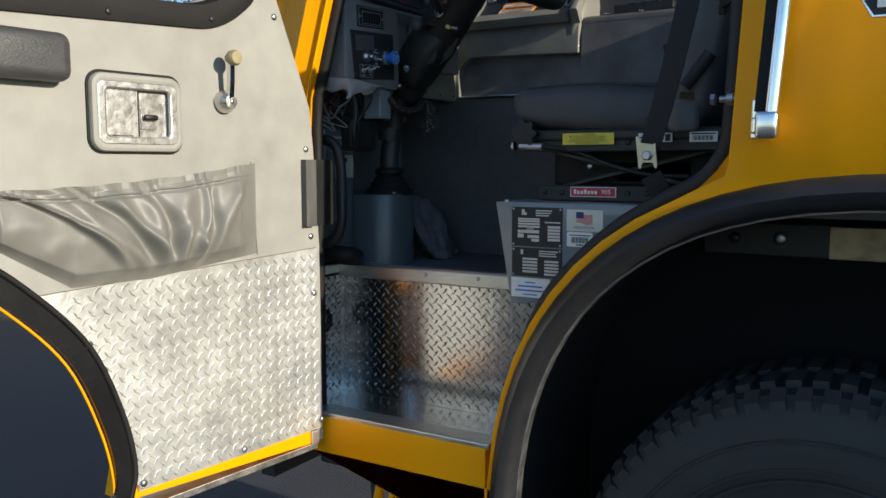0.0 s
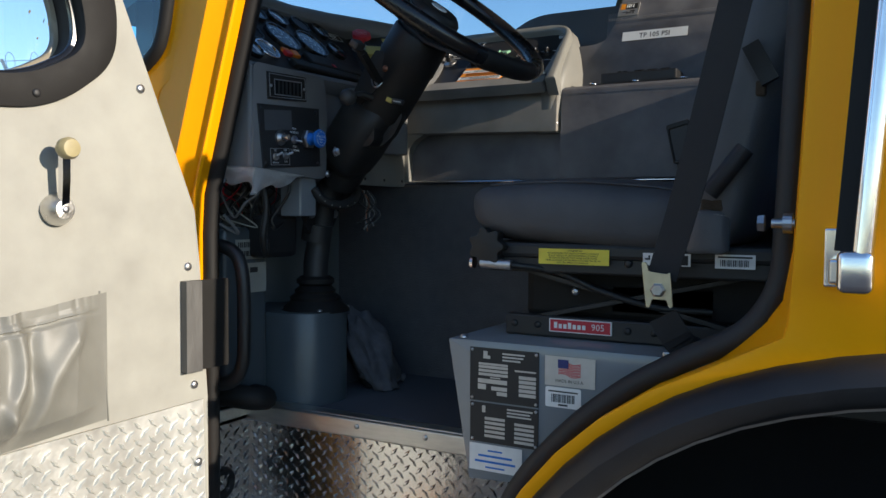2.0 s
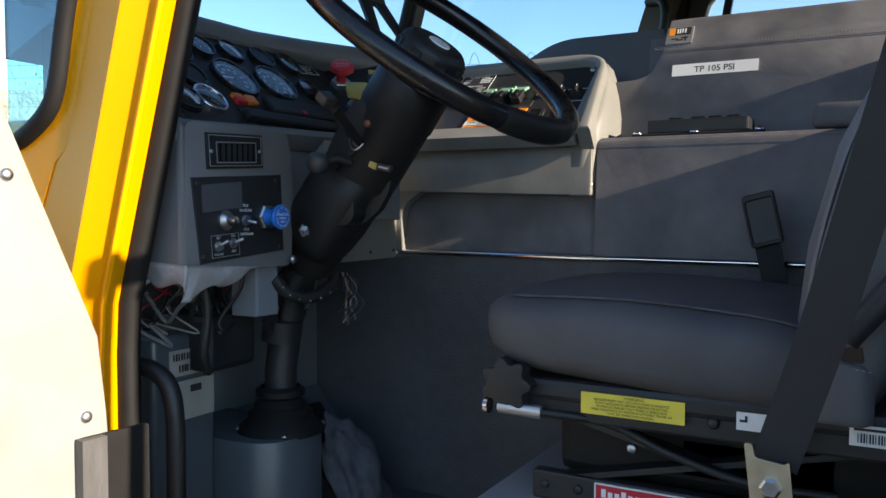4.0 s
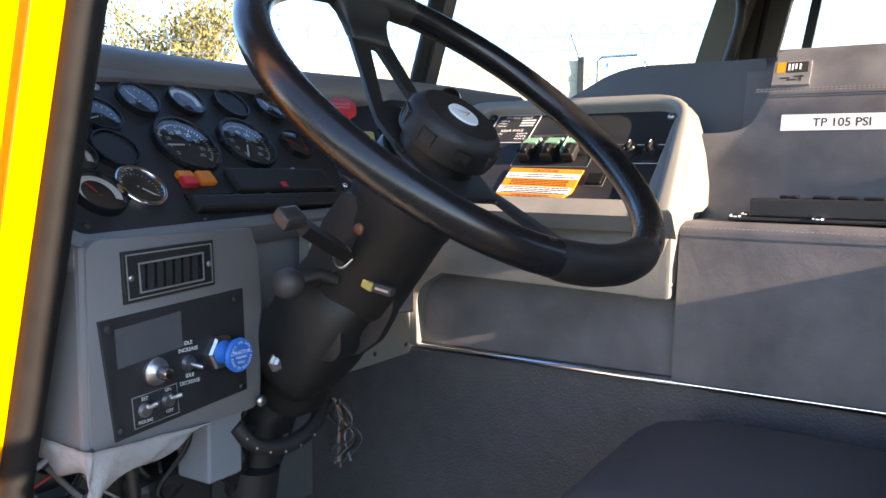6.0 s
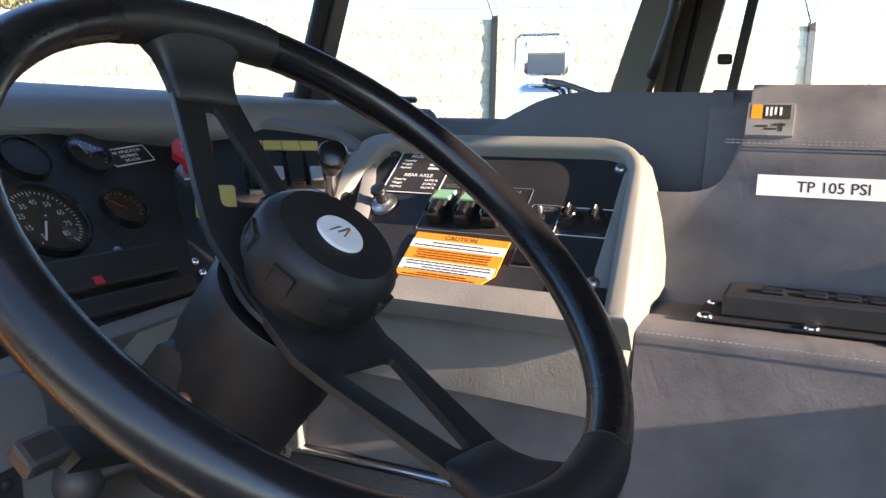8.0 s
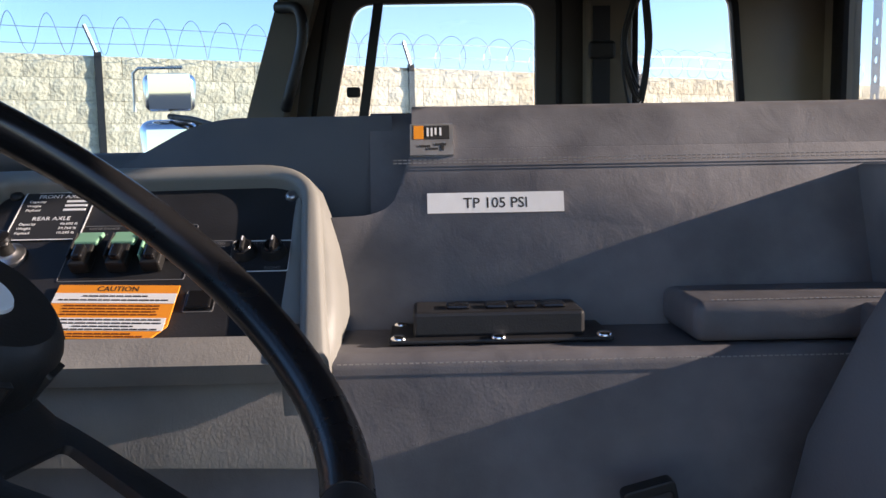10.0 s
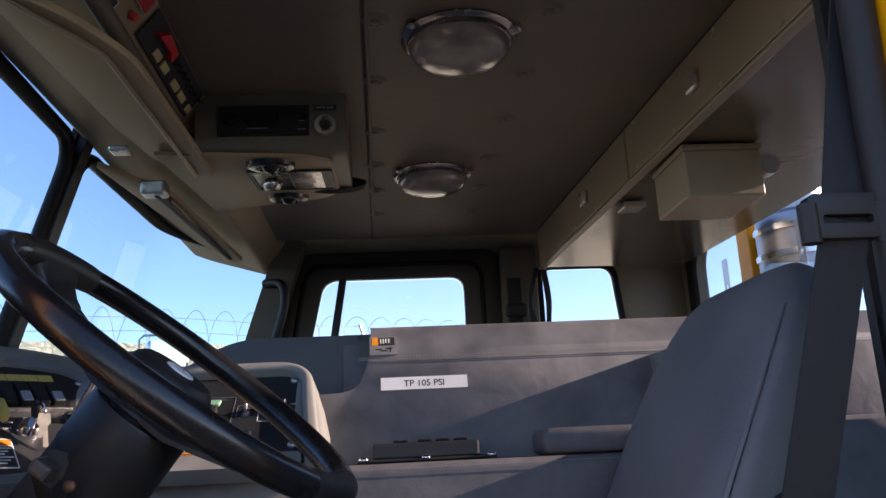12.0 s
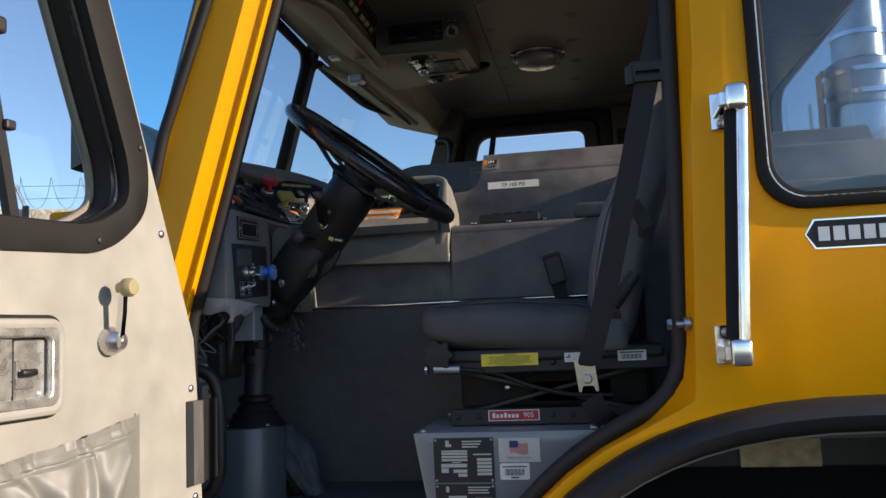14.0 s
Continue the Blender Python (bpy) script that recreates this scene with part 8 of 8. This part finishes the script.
# padded header over the windscreen and round the console
structure("ceiling_header", sheet(rounded([(-1.56, 2.89), (-1.548, 2.842), (-1.47, 2.812), (-1.265, 2.752), (-1.20, 2.835), (-1.19, 2.86)], [0, 0.02, 0.04, 0.015, 0.01, 0]), [], axes((0, 0, 0), (1, 0, 0), (0, 0, 1)), -4.08, -1.82), VISOR, "taupe padded header over the windscreen", "header", smooth=40)
hc = thing("overhead_console", "taupe moulded overhead console with radio and lamps", "overhead console", (-1.07, 2.85, 2.70))
part("housing", sheet(rounded([(2.655, 2.845), (2.664, 2.705), (2.69, 2.702), (3.05, 2.742), (3.09, 2.845)], [0, 0.012, 0.02, 0.02, 0]), [], axes((0, 0, 0), (0, 1, 0), (0, 0, 1)), -1.225, -0.912, 0.014), CONSOLE, hc, smooth=40)
RFX = axes((0, 2.658, 0), (1, 0, 0), (0, 0, 1))
rad = thing("cab_radio", "black slot-in car radio in the overhead console", "radio", (-1.08, 2.66, 2.735))
part("body", sheet(rrect(-1.178, 2.737, -0.988, 2.802, 0.004), [], RFX, -0.01, 0.006, 0.002), BLACK, rad)
part("display", box(-1.125, -1.052, 2.764, 2.790, 0.006, 0.0075, m=RFX), GLOSSBLACK, rad)
part("tape_slot", box(-1.118, -1.056, 2.752, 2.760, 0.006, 0.0085, 0.001, m=RFX), GLOSSBLACK, rad)
part("front_rib", box(-1.172, -0.994, 2.7415, 2.7445, 0.006, 0.0085, 0.001, m=RFX), GLOSSBLACK, rad)
for x in (-1.045, -1.033, -1.021):
    for z in (2.754, 2.771):
        part("button", box(x, x + 0.009, z, z + 0.010, 0.006, 0.0095, 0.001, m=RFX), BLACK, rad)
part("volume_knob", lathe([(0.0, 0.016), (0.011, 0.016), (0.013, 0.012), (0.014, 0.004)], at(RFX, -1.152, 2.770, 0.004), 20, cap=False), GLOSSBLACK, rad, smooth=40)
part("tuning_knob", lathe([(0.0, 0.014), (0.007, 0.014), (0.008, 0.004)], at(RFX, -1.003, 2.776, 0.004), 16, cap=False), GLOSSBLACK, rad, smooth=40)
bars([(-1.116, 2.7495, -1.075, 2.7505), (-1.012, 2.746, -0.996, 2.7475), (-1.010, 2.765, -0.998, 2.7665)], at(RFX, 0, 0, 0.0087), SILVERPLATE, rad)
drg = thing("door_ajar_lamp", "round grey bezel with a dark lamp and small lettering", "indicator lamp", (-0.955, 2.66, 2.74))
part("bezel", lathe([(0.011, 0.002), (0.014, 0.008), (0.022, 0.008), (0.024, 0.0)], at(RFX, -0.955, 2.758, 0.0), 24, cap=False), DULLCHROME, drg, smooth=40)
part("lamp", lathe([(0.0, 0.003), (0.013, 0.003)], at(RFX, -0.955, 2.758, 0.0), 20, cap=False), INK, drg)
part("name_strip", box(-0.978, -0.932, 2.792, 2.803, 0.0, 0.002, m=RFX), INK, drg)
letters([("DOOR AJAR", 0.0065, at(RFX, -0.955, 2.7975, 0.0022))], WHITE, drg)
UF = axes((0, 2.70, 2.702), (1, 0, 0), (0, -0.994, -0.11))
part("underside", sheet(rounded([(-1.30, 0.060), (-0.985, 0.018), (-0.945, -0.02), (-0.942, -0.30), (-0.955, -0.375), (-1.00, -0.43), (-1.30, -0.56)], [0, 0.03, 0.02, 0.03, 0.03, 0.03, 0]), [], UF, -0.004, 0.004, 0.002), VISOR, hc, "taupe vinyl underside", smooth=40)
lmp = thing("map_lamp", "rectangular map lamp between two round swivel lamps", "map lamp", (-1.05, 2.86, 2.70))
part("plate", sheet(rrect(-1.140, -0.282, -0.950, -0.086, 0.006), [rrect(-1.132, -0.274, -0.958, -0.094, 0.004)], UF, 0.004, 0.010, 0.001), BLACK, lmp, "thin dark frame")
part("blank_half", box(-1.132, -1.050, -0.274, -0.094, 0.004, 0.0065, m=UF), RIMCHROME, lmp, "dull metal shutter")
part("lens", sheet(rrect(-1.048, -0.274, -0.975, -0.094, 0.004), [], UF, 0.004, 0.008, 0.001), LENS, lmp)
part("lens_end", box(-0.974, -0.958, -0.274, -0.094, 0.004, 0.0075, m=UF), CONSOLE, lmp)
for v in (-0.030, -0.385):
    part("swivel_ring", lathe([(0.022, 0.004), (0.027, 0.012), (0.040, 0.013), (0.050, 0.009), (0.053, 0.0)], at(UF, -1.078, v, 0.004), 28, cap=False), GLOSSBLACK, lmp, smooth=40)
    part("swivel_eye", lathe([(0.0, 0.022), (0.012, 0.019), (0.022, 0.006)], at(UF, -1.078, v, 0.004), 20, cap=False), GLOSSBLACK, lmp, smooth=50)
part("ball_mount", lathe([(0.008, 0.0), (0.008, 0.018), (0.019, 0.026), (0.022, 0.036), (0.017, 0.046), (0.0, 0.049)], at(UF, -1.078, -0.055, 0.010), 20, cap=False), RIMCHROME, lmp, "chrome ball stud", smooth=50)
# ink-black disc added as the dark of the recess between console and ceiling
part("dark_recess", lathe([(0.080, 0.0), (0.076, 0.012), (0.060, 0.004), (0.0, 0.002)], axes((-0.955, 3.075, 2.772), (1, 0, 0), (0, -0.86, -0.51)), 28, cap=False), INK, hc, "black round disc painting the dark recess behind the console", smooth=50)
# dark face and roll along the header's inner edge
part("edge_face", sheet(rrect(1.84, -0.046, 2.68, 0.050, 0.004), [], axes((-1.2345, 0, 2.7955), (0, 1, 0), (0.62, 0, 0.785)), -0.004, 0.002), CONSOLE, hc, "dark switch strip on the header edge")
part("edge_roll", tube([(-1.258, 1.84, 2.752), (-1.258, 2.58, 2.752), (-1.250, 2.72, 2.752)], 0.017, 12), CONSOLE, hc, "padded dark roll", smooth=60)
# placards along the header's edge
HF = axes((-1.232, 0, 2.793), (0, 1, 0), (0.62, 0, 0.785))
wp = thing("warning_placard", "red and black switch placard on the header edge", "placard", (-1.23, 2.3, 2.76))
part("red_plate", box(2.150, 2.276, 0.010, 0.036, 0.003, 0.006, 0.001, m=HF), REDLABEL, wp)
part("red_plate_edge", box(2.150, 2.276, 0.0085, 0.0100, 0.003, 0.0065, m=HF), DULLCHROME, wp)
part("black_plate", box(2.300, 2.636, -0.022, 0.040, 0.003, 0.006, 0.001, m=HF), INK, wp)
part("red_guard", sheet(rounded([(2.335, 0.010), (2.40, 0.014), (2.425, 0.004), (2.425, 0.026), (2.36, 0.030)], 0.004), [], HF, 0.006, 0.018, 0.003), REDPLASTIC, wp, "red switch guard")
part("red_button", lathe([(0, 0.012), (0.006, 0.010), (0.008, 0.0)], at(HF, 2.256, -0.010, 0.003), 14, cap=False), REDPLASTIC, wp)
for y0, y1 in ((2.372, 2.404), (2.418, 2.452), (2.490, 2.528), (2.540, 2.580), (2.606, 2.628)):
    part("pale_lamp", box(y0, y1, -0.016, 0.000, 0.006, 0.011, 0.002, m=HF), YLAMP, wp, "pale yellow lamp lens")
for k in range(6):
    part("toggle", lathe([(0.007, 0.0), (0.006, 0.004), (0.003, 0.006), (0.003, 0.016), (0.0, 0.017)], at(HF, 2.46 + 0.03 * k, 0.018, 0.006), 10), BLACK, wp, smooth=50)
part("round_black_switch", lathe([(0, 0.026), (0.020, 0.024), (0.027, 0.012), (0.032, 0.010), (0.034, 0.0)], at(HF, 2.112, 0.008, 0.002), 20, cap=False), BLACK, wp, smooth=40)
part("small_plate", box(2.135, 2.205, -0.042, -0.018, 0.003, 0.005, m=HF), INK, wp)
outline_bars(2.135, -0.042, 2.205, -0.018, 0.0018, at(HF, 0, 0, 0.0052), WHITE, wp)
# sun visors
def visor(pts, z, name, label, edge):
    v = thing(name, label, "sun visor", (pts[0][0], pts[0][1], z))
    part("pad", sheet(rounded(pts, 0.045, 6), [], axes((0.013, 0, z - 1.38 * 0.22), (0, 1, 0), (0.976, 0, -0.2147)), 0.006, 0.018, 0.005, seg=3), VISOR, v, smooth=50)
    part("piping", tube([(x, y, z - 0.019 - (x + 1.38) * 0.22) for x, y in edge], 0.0045, 8), PIPING, v, "pale welted edge", smooth=60)
    return v
v1 = visor([(2.06, -1.44), (2.26, -1.425), (2.57, -1.397), (2.74, -1.362), (2.80, -1.244), (2.23, -1.262), (2.12, -1.33)], 2.742, "sun_visor", "large taupe vinyl sun visor folded up under the header", [(-1.362, 2.09), (-1.325, 2.14), (-1.285, 2.188), (-1.263, 2.228), (-1.255, 2.45), (-1.246, 2.775)])
v2 = visor([(2.86, -1.55), (3.02, -1.40), (3.70, -1.335), (3.72, -1.40), (3.05, -1.52)], 2.748, "far_sun_visor", "narrow taupe far-side sun visor on a dark rod", [(-1.37, 3.05), (-1.335, 3.68)])
part("rod", tube([(-1.385, 2.98, 2.722), (-1.335, 3.66, 2.722)], 0.010, 10), BLACKMETAL, v2, smooth=60)
part("clip", box(-1.42, -1.36, 2.955, 3.005, 2.715, 2.75, 0.006), DULLCHROME, v2)
part("visor_clip", box(-1.40, -1.36, 2.66, 2.70, 2.712, 2.724, 0.005), DULLCHROME, v1)
# overhead cabinet
ohc = thing("overhead_cabinet", "long beige metal overhead cabinet with latches and rivets", "overhead cabinet", (-0.1, 2.9, 2.68))
part("body", box(-0.222, 0.30, 1.86, 3.80, 2.688, 2.820, 0.004), CABINET, ohc)
part("top_gap", box(-0.229, -0.10, 1.86, 3.80, 2.820, 2.827), INK, ohc, "black gap under the headliner")
part("lip", box(-0.238, -0.215, 1.86, 3.80, 2.680, 2.687, 0.002), OLIVE, ohc)
part("lip_groove", box(-0.230, -0.215, 1.86, 3.80, 2.687, 2.692), INK, ohc)
for y0, y1 in ((1.87, 2.862), (2.870, 3.795)):
    dr = part("cabinet_door", box(-0.233, -0.225, y0, y1, 2.694, 2.820, 0.003), OLIVE, ohc)
    ym_ = (y0 + y1) / 2 + (0.1 if y0 < 2 else -0.12)
    part("latch", box(-0.246, -0.232, ym_ - 0.022, ym_ + 0.022, 2.735, 2.775, 0.005), DULLCHROME, dr, "small worn latch")
    for k in range(5):
        for z in (2.703, 2.812):
            screw(axes((-0.233, y0 + 0.06 + k * (y1 - y0 - 0.12) / 4, z), (0, 1, 0), (0, 0, 1)), 0.006, dr, STEEL, 0.004, "rivet")
ebx = thing("junction_box", "beige metal junction box under the overhead cabinet", "junction box", (-0.10, 2.64, 2.55))
part("case", box(-0.206, -0.038, 2.612, 2.800, 2.568, 2.670, 0.004), OLIVE, ebx)
part("cover_flange", box(-0.209, -0.035, 2.608, 2.803, 2.670, 2.682, 0.002), OLIVE, ebx)
part("conduit_plug", lathe([(0.0, 0.03), (0.022, 0.03), (0.022, 0.0)], axes((-0.03, 2.625, 2.63), (1, 0, 0), (0, 0, 1)), 16, cap=False), DULLCHROME, ebx, smooth=40)
part("small_lamp", box(-0.20, -0.14, 3.00, 3.06, 2.664, 2.682, 0.004), LENS, ohc)
ohc.matrix_basis = Matrix.Translation((-0.222, 2.6, 0)) @ Matrix.Rotation(radians(2.4), 4, "Z") @ Matrix.Translation((0.222, -2.6, 0)) @ ohc.matrix_basis
hang = thing("hanging_cable", "coil of thin black cable hanging by the far pillar", "cable", (-0.30, 3.90, 2.50))
for k in range(6):
    x0 = -0.285 + rg.uniform(-0.012, 0.012)
    d = rg.uniform(0.24, 0.34)
    part("loop", tube(smoothline([(x0, 3.86, 2.70), (x0 - 0.03 - rg.uniform(0, 0.01), 3.86, 2.70 - d * 0.5), (x0 + rg.uniform(0.0, 0.02), 3.87, 2.70 - d), (x0 + 0.035, 3.86, 2.70 - d * 0.55), (x0 + 0.025, 3.86, 2.70)], 5), 0.004, 6), BLACK, hang, smooth=60)
bp = thing("far_belt_pillar", "dark far door pillar with a seat belt guide", "pillar", (-0.37, 4.05, 2.0))
part("pillar_cover", box(-0.385, -0.245, 4.03, 4.095, 1.9, 2.828, 0.015), CEILING, bp)
part("webbing", box(-0.365, -0.315, 4.020, 4.026, 2.0, 2.70), BELT, bp)
part("guide_loop", box(-0.378, -0.300, 4.005, 4.035, 2.55, 2.60, 0.01), BLACK, bp)
# far seat's top seen over the cover
fs = thing("passenger_seat", "blue-grey vinyl top of the far seat beyond the engine cover", "seat", (-0.35, 3.60, 1.29))
part("backrest", box(-0.42, -0.30, 3.50, 3.88, 1.75, 2.345, 0.05, 4), SEATVINYL, fs, smooth=60)
part("cushion", box(-0.90, -0.40, 3.46, 3.92, 1.68, 1.80, 0.04, 3), SEATVINYL, fs, smooth=60)
part("base", box(-0.85, -0.35, 3.50, 3.88, 1.29, 1.68, 0.01), PEDGREY, fs)
# wipers and mirror outside
mir = thing("far_door_mirror", "chrome-backed truck mirror with a lower convex mirror", "mirror", (-1.60, 4.40, 2.0))
part("upper_shell", box(-1.805, -1.630, 4.402, 4.47, 2.446, 2.574, 0.03, 4), CHROME, mir, smooth=50)
part("upper_glass", box(-1.776, -1.636, -0.002, 0.002, -0.058, 0.058, m=Matrix.Translation((0, 4.398, 2.510)) @ Matrix.Rotation(radians(2.6), 4, "X")), MIRROR, mir)
part("lower_shell", box(-1.83, -1.615, 4.40, 4.49, 2.15, 2.420, 0.045, 4), CHROME, mir, smooth=50)
part("lower_glass", box(-1.79, -1.655, 4.396, 4.400, 2.19, 2.385), MIRROR, mir)
part("edge_trim", tube([(-1.824, 4.398, 2.445), (-1.824, 4.398, 2.572), (-1.806, 4.398, 2.588), (-1.66, 4.398, 2.588)], 0.005, 8), DULLCHROME, mir, smooth=60)
part("lower_hoop", tube(smoothline([(-1.70, 4.40, 2.425), (-1.63, 4.40, 2.415), (-1.612, 4.40, 2.36), (-1.612, 4.40, 2.15)], 6), 0.009, 8), BLACKMETAL, mir, smooth=60)
part("arm", tube([(-1.72, 4.43, 2.43), (-1.60, 4.30, 2.41), (-1.42, 4.12, 2.36)], 0.010, 8), BLACKMETAL, mir, smooth=60)
wip = thing("wiper_hub", "black wiper pivot at the windscreen foot", "wiper", (-1.72, 2.95, 2.31))
part("hub", lathe([(0.0, 0.03), (0.05, 0.025), (0.06, 0.0)], axes((-1.77, 3.02, 2.305), (1, 0, 0), (0, 1, 0)), 20, cap=False), BLACK, wip, smooth=40)
part("arm", tube([(-1.77, 3.02, 2.325), (-1.74, 3.45, 2.33)], 0.008, 8), BLACK, wip, smooth=60)
# exhaust stack behind the cab
exh = thing("exhaust_stack", "bright steel exhaust stack with a perforated guard and yellow bracket", "exhaust stack", (0.75, 3.45, 1.0))
EX = axes((0.72, 3.87, 0), (1, 0, 0), (0, 1, 0))
part("pipe", lathe([(0.15, 1.0), (0.15, 2.83), (0.145, 2.86), (0.11, 2.88), (0.11, 3.8)], EX, 32, cap=False), STEEL, exh, smooth=40)
for z in (2.70, 2.80, 2.98):
    part("clamp", lathe([(0.148 if z < 2.9 else 0.108, z), (0.158 if z < 2.9 else 0.118, z), (0.158 if z < 2.9 else 0.118, z + 0.022), (0.148 if z < 2.9 else 0.108, z + 0.022)], EX, 32, cap=False), CHROME, exh, smooth=40)
part("yellow_bracket", box(0.60, 0.66, 4.02, 4.13, 1.0, 2.90, 0.006), YELLOW, exh)
for y in (3.62, 4.24):
    gs = sheet([(0, 1.0), (0.05, 1.0), (0.05, 2.80), (0, 2.80)], [rrect(0.016, 1.05 + 0.06 * k, 0.034, 1.075 + 0.06 * k, 0.008, 3) for k in range(28)], axes((0.60, y, 0), (0, 1, 0), (0, 0, 1)), 0.0, 0.003)
    part("guard_strip", gs, STEEL, exh, "perforated steel guard")
# ---- yard wall blocks, posts and coiled wire ----
rb = random.Random(11)
bl_me = []
for k in range(6):
    b = bmesh.new()
    bmesh.ops.create_grid(b, x_segments=5, y_segments=3, size=0.5)
    for v in b.verts:
        edge_ = max(abs(v.co.x), abs(v.co.y)) > 0.49
        v.co.z = 0.0 if edge_ else 0.004 + rb.uniform(0, 0.014)
        v.co.x *= 0.395
        v.co.y *= 0.1965
    res = bmesh.ops.extrude_edge_only(b, edges=[e for e in b.edges if e.is_boundary])
    for g_ in res["geom"]:
        if isinstance(g_, bmesh.types.BMVert):
            g_.co.z = -0.022
    me = bpy.data.meshes.new("block")
    b.to_mesh(me)
    b.free()
    me.materials.append(BLOCK)
    bl_me.append(me)
rest = bmesh.new()
count = 0
rows_n = int(WH / 0.2)
for r in range(rows_n):
    z = WH - 0.1 - r * 0.2
    off = 0.2 if r % 2 else 0.0
    for c in range(-24, 30):
        u = c * 0.4 + off
        near = -3.2 < u < 3.4 and r < 9 and count < 300
        m = WALLF @ Matrix.Translation((u, z, 0.0)) @ Matrix.Rotation(radians(180 * rb.randint(0, 1)), 4, "Z")
        if near:
            o = new("block", bl_me[rb.randint(0, 5)])
            o.parent = wall
            o.matrix_parent_inverse = wall.matrix_basis.inverted()
            o.matrix_basis = m
            count += 1
        else:
            me = bl_me[rb.randint(0, 5)]
            st = len(rest.verts)
            rest.from_mesh(me)
            rest.verts.ensure_lookup_table()
            for v in rest.verts[st:]:
                v.co = m @ v.co
tagged(part("far_blocks", rest, BLOCK, wall), kind="stuff")
for u in (-6.1, -3.05, 0.0, 3.05, 6.1, 9.15):
    ps = thing("wall_post", "thin dark steel post with an outward arm on the wall", "steel post", tuple(WALLF @ Vector((u, 0, 0.05))), group="posts along the yard wall")
    part("post_bar", box(u - 0.03, u + 0.03, 0.0, WH + 0.03, 0.0, 0.05, m=WALLF), BLACKMETAL, ps)
    part("post_arm", tube([WALLF @ Vector((u, WH, 0.03)), WALLF @ Vector((u - 0.10, WH + 0.26, 0.06))], 0.018, 6), STEEL, ps)
wire = thing("razor_wire", "coiled razor wire with strands along the top of the wall", "razor wire", tuple(WALLF @ Vector((0, WH, 0))))
coil = [WALLF @ Vector((-10 + 20 * i / 1200, WH + 0.17 + 0.17 * math.cos(i * 0.349), 0.05 + 0.20 * math.sin(i * 0.349))) for i in range(1200)]
part("coil", tube(coil, 0.0032, 4), STEEL, wire)
for h in (0.10, 0.24):
    part("strand", tube([WALLF @ Vector((u, WH + h + 0.02 * math.sin(u * 2), 0.03)) for u in [-10 + 0.5 * i for i in range(41)]], 0.004, 4), STEEL, wire)
# a tree beyond the wall
tree = thing("autumn_tree", "bare-ish autumn tree with sparse yellow-brown leaves beyond the wall", "tree", (-18.9, 16.6, GROUND))
rt = random.Random(5)
limbs = None
tips = []
for k in range(16):
    a, sp_ = rt.uniform(0, 2 * math.pi), rt.uniform(0.6, 2.0)
    base = Vector((-18.9, 16.6, rt.uniform(3.0, 4.6)))
    end = base + Vector((math.cos(a) * sp_, math.sin(a) * sp_, rt.uniform(1.0, 2.3)))
    mid = (base + end) / 2 + Vector((rt.uniform(-0.2, 0.2), rt.uniform(-0.2, 0.2), 0.25))
    limbs = tube(smoothline([base, mid, end], 4), lambda f: 0.06 * (1 - f) + 0.012, 6, bm=limbs)
    tips += [mid, end, (mid + end) / 2]
part("trunk", tube([(-18.9, 16.6, GROUND), (-18.85, 16.6, 2.2), (-18.92, 16.62, 4.4)], lambda f: 0.2 - 0.09 * f, 10), BARK, tree, smooth=60)
part("limbs", limbs, BARK, tree, smooth=60)
lv, lf = [], []
for i in range(9000):
    c = rt.choice(tips)
    p = c + Vector((rt.gauss(0, 0.48), rt.gauss(0, 0.48), rt.gauss(0, 0.40)))
    q = Euler((rt.uniform(0, 6), rt.uniform(0, 6), rt.uniform(0, 6))).to_matrix()
    s_ = rt.uniform(0.045, 0.09)
    base_i = len(lv)
    for a in ((-s_, 0, 0), (0, -s_ * 0.5, 0.01), (s_, 0, 0), (0, s_ * 0.5, 0.01)):
        lv.append(p + q @ Vector(a))
    lf.append(tuple(base_i + z for z in range(4)))
lme = bpy.data.meshes.new("leaves")
lme.from_pydata(lv, [], lf)
lb = bmesh.new()
lb.from_mesh(lme)
tagged(part("crown", lb, LEAF, tree), kind="stuff")
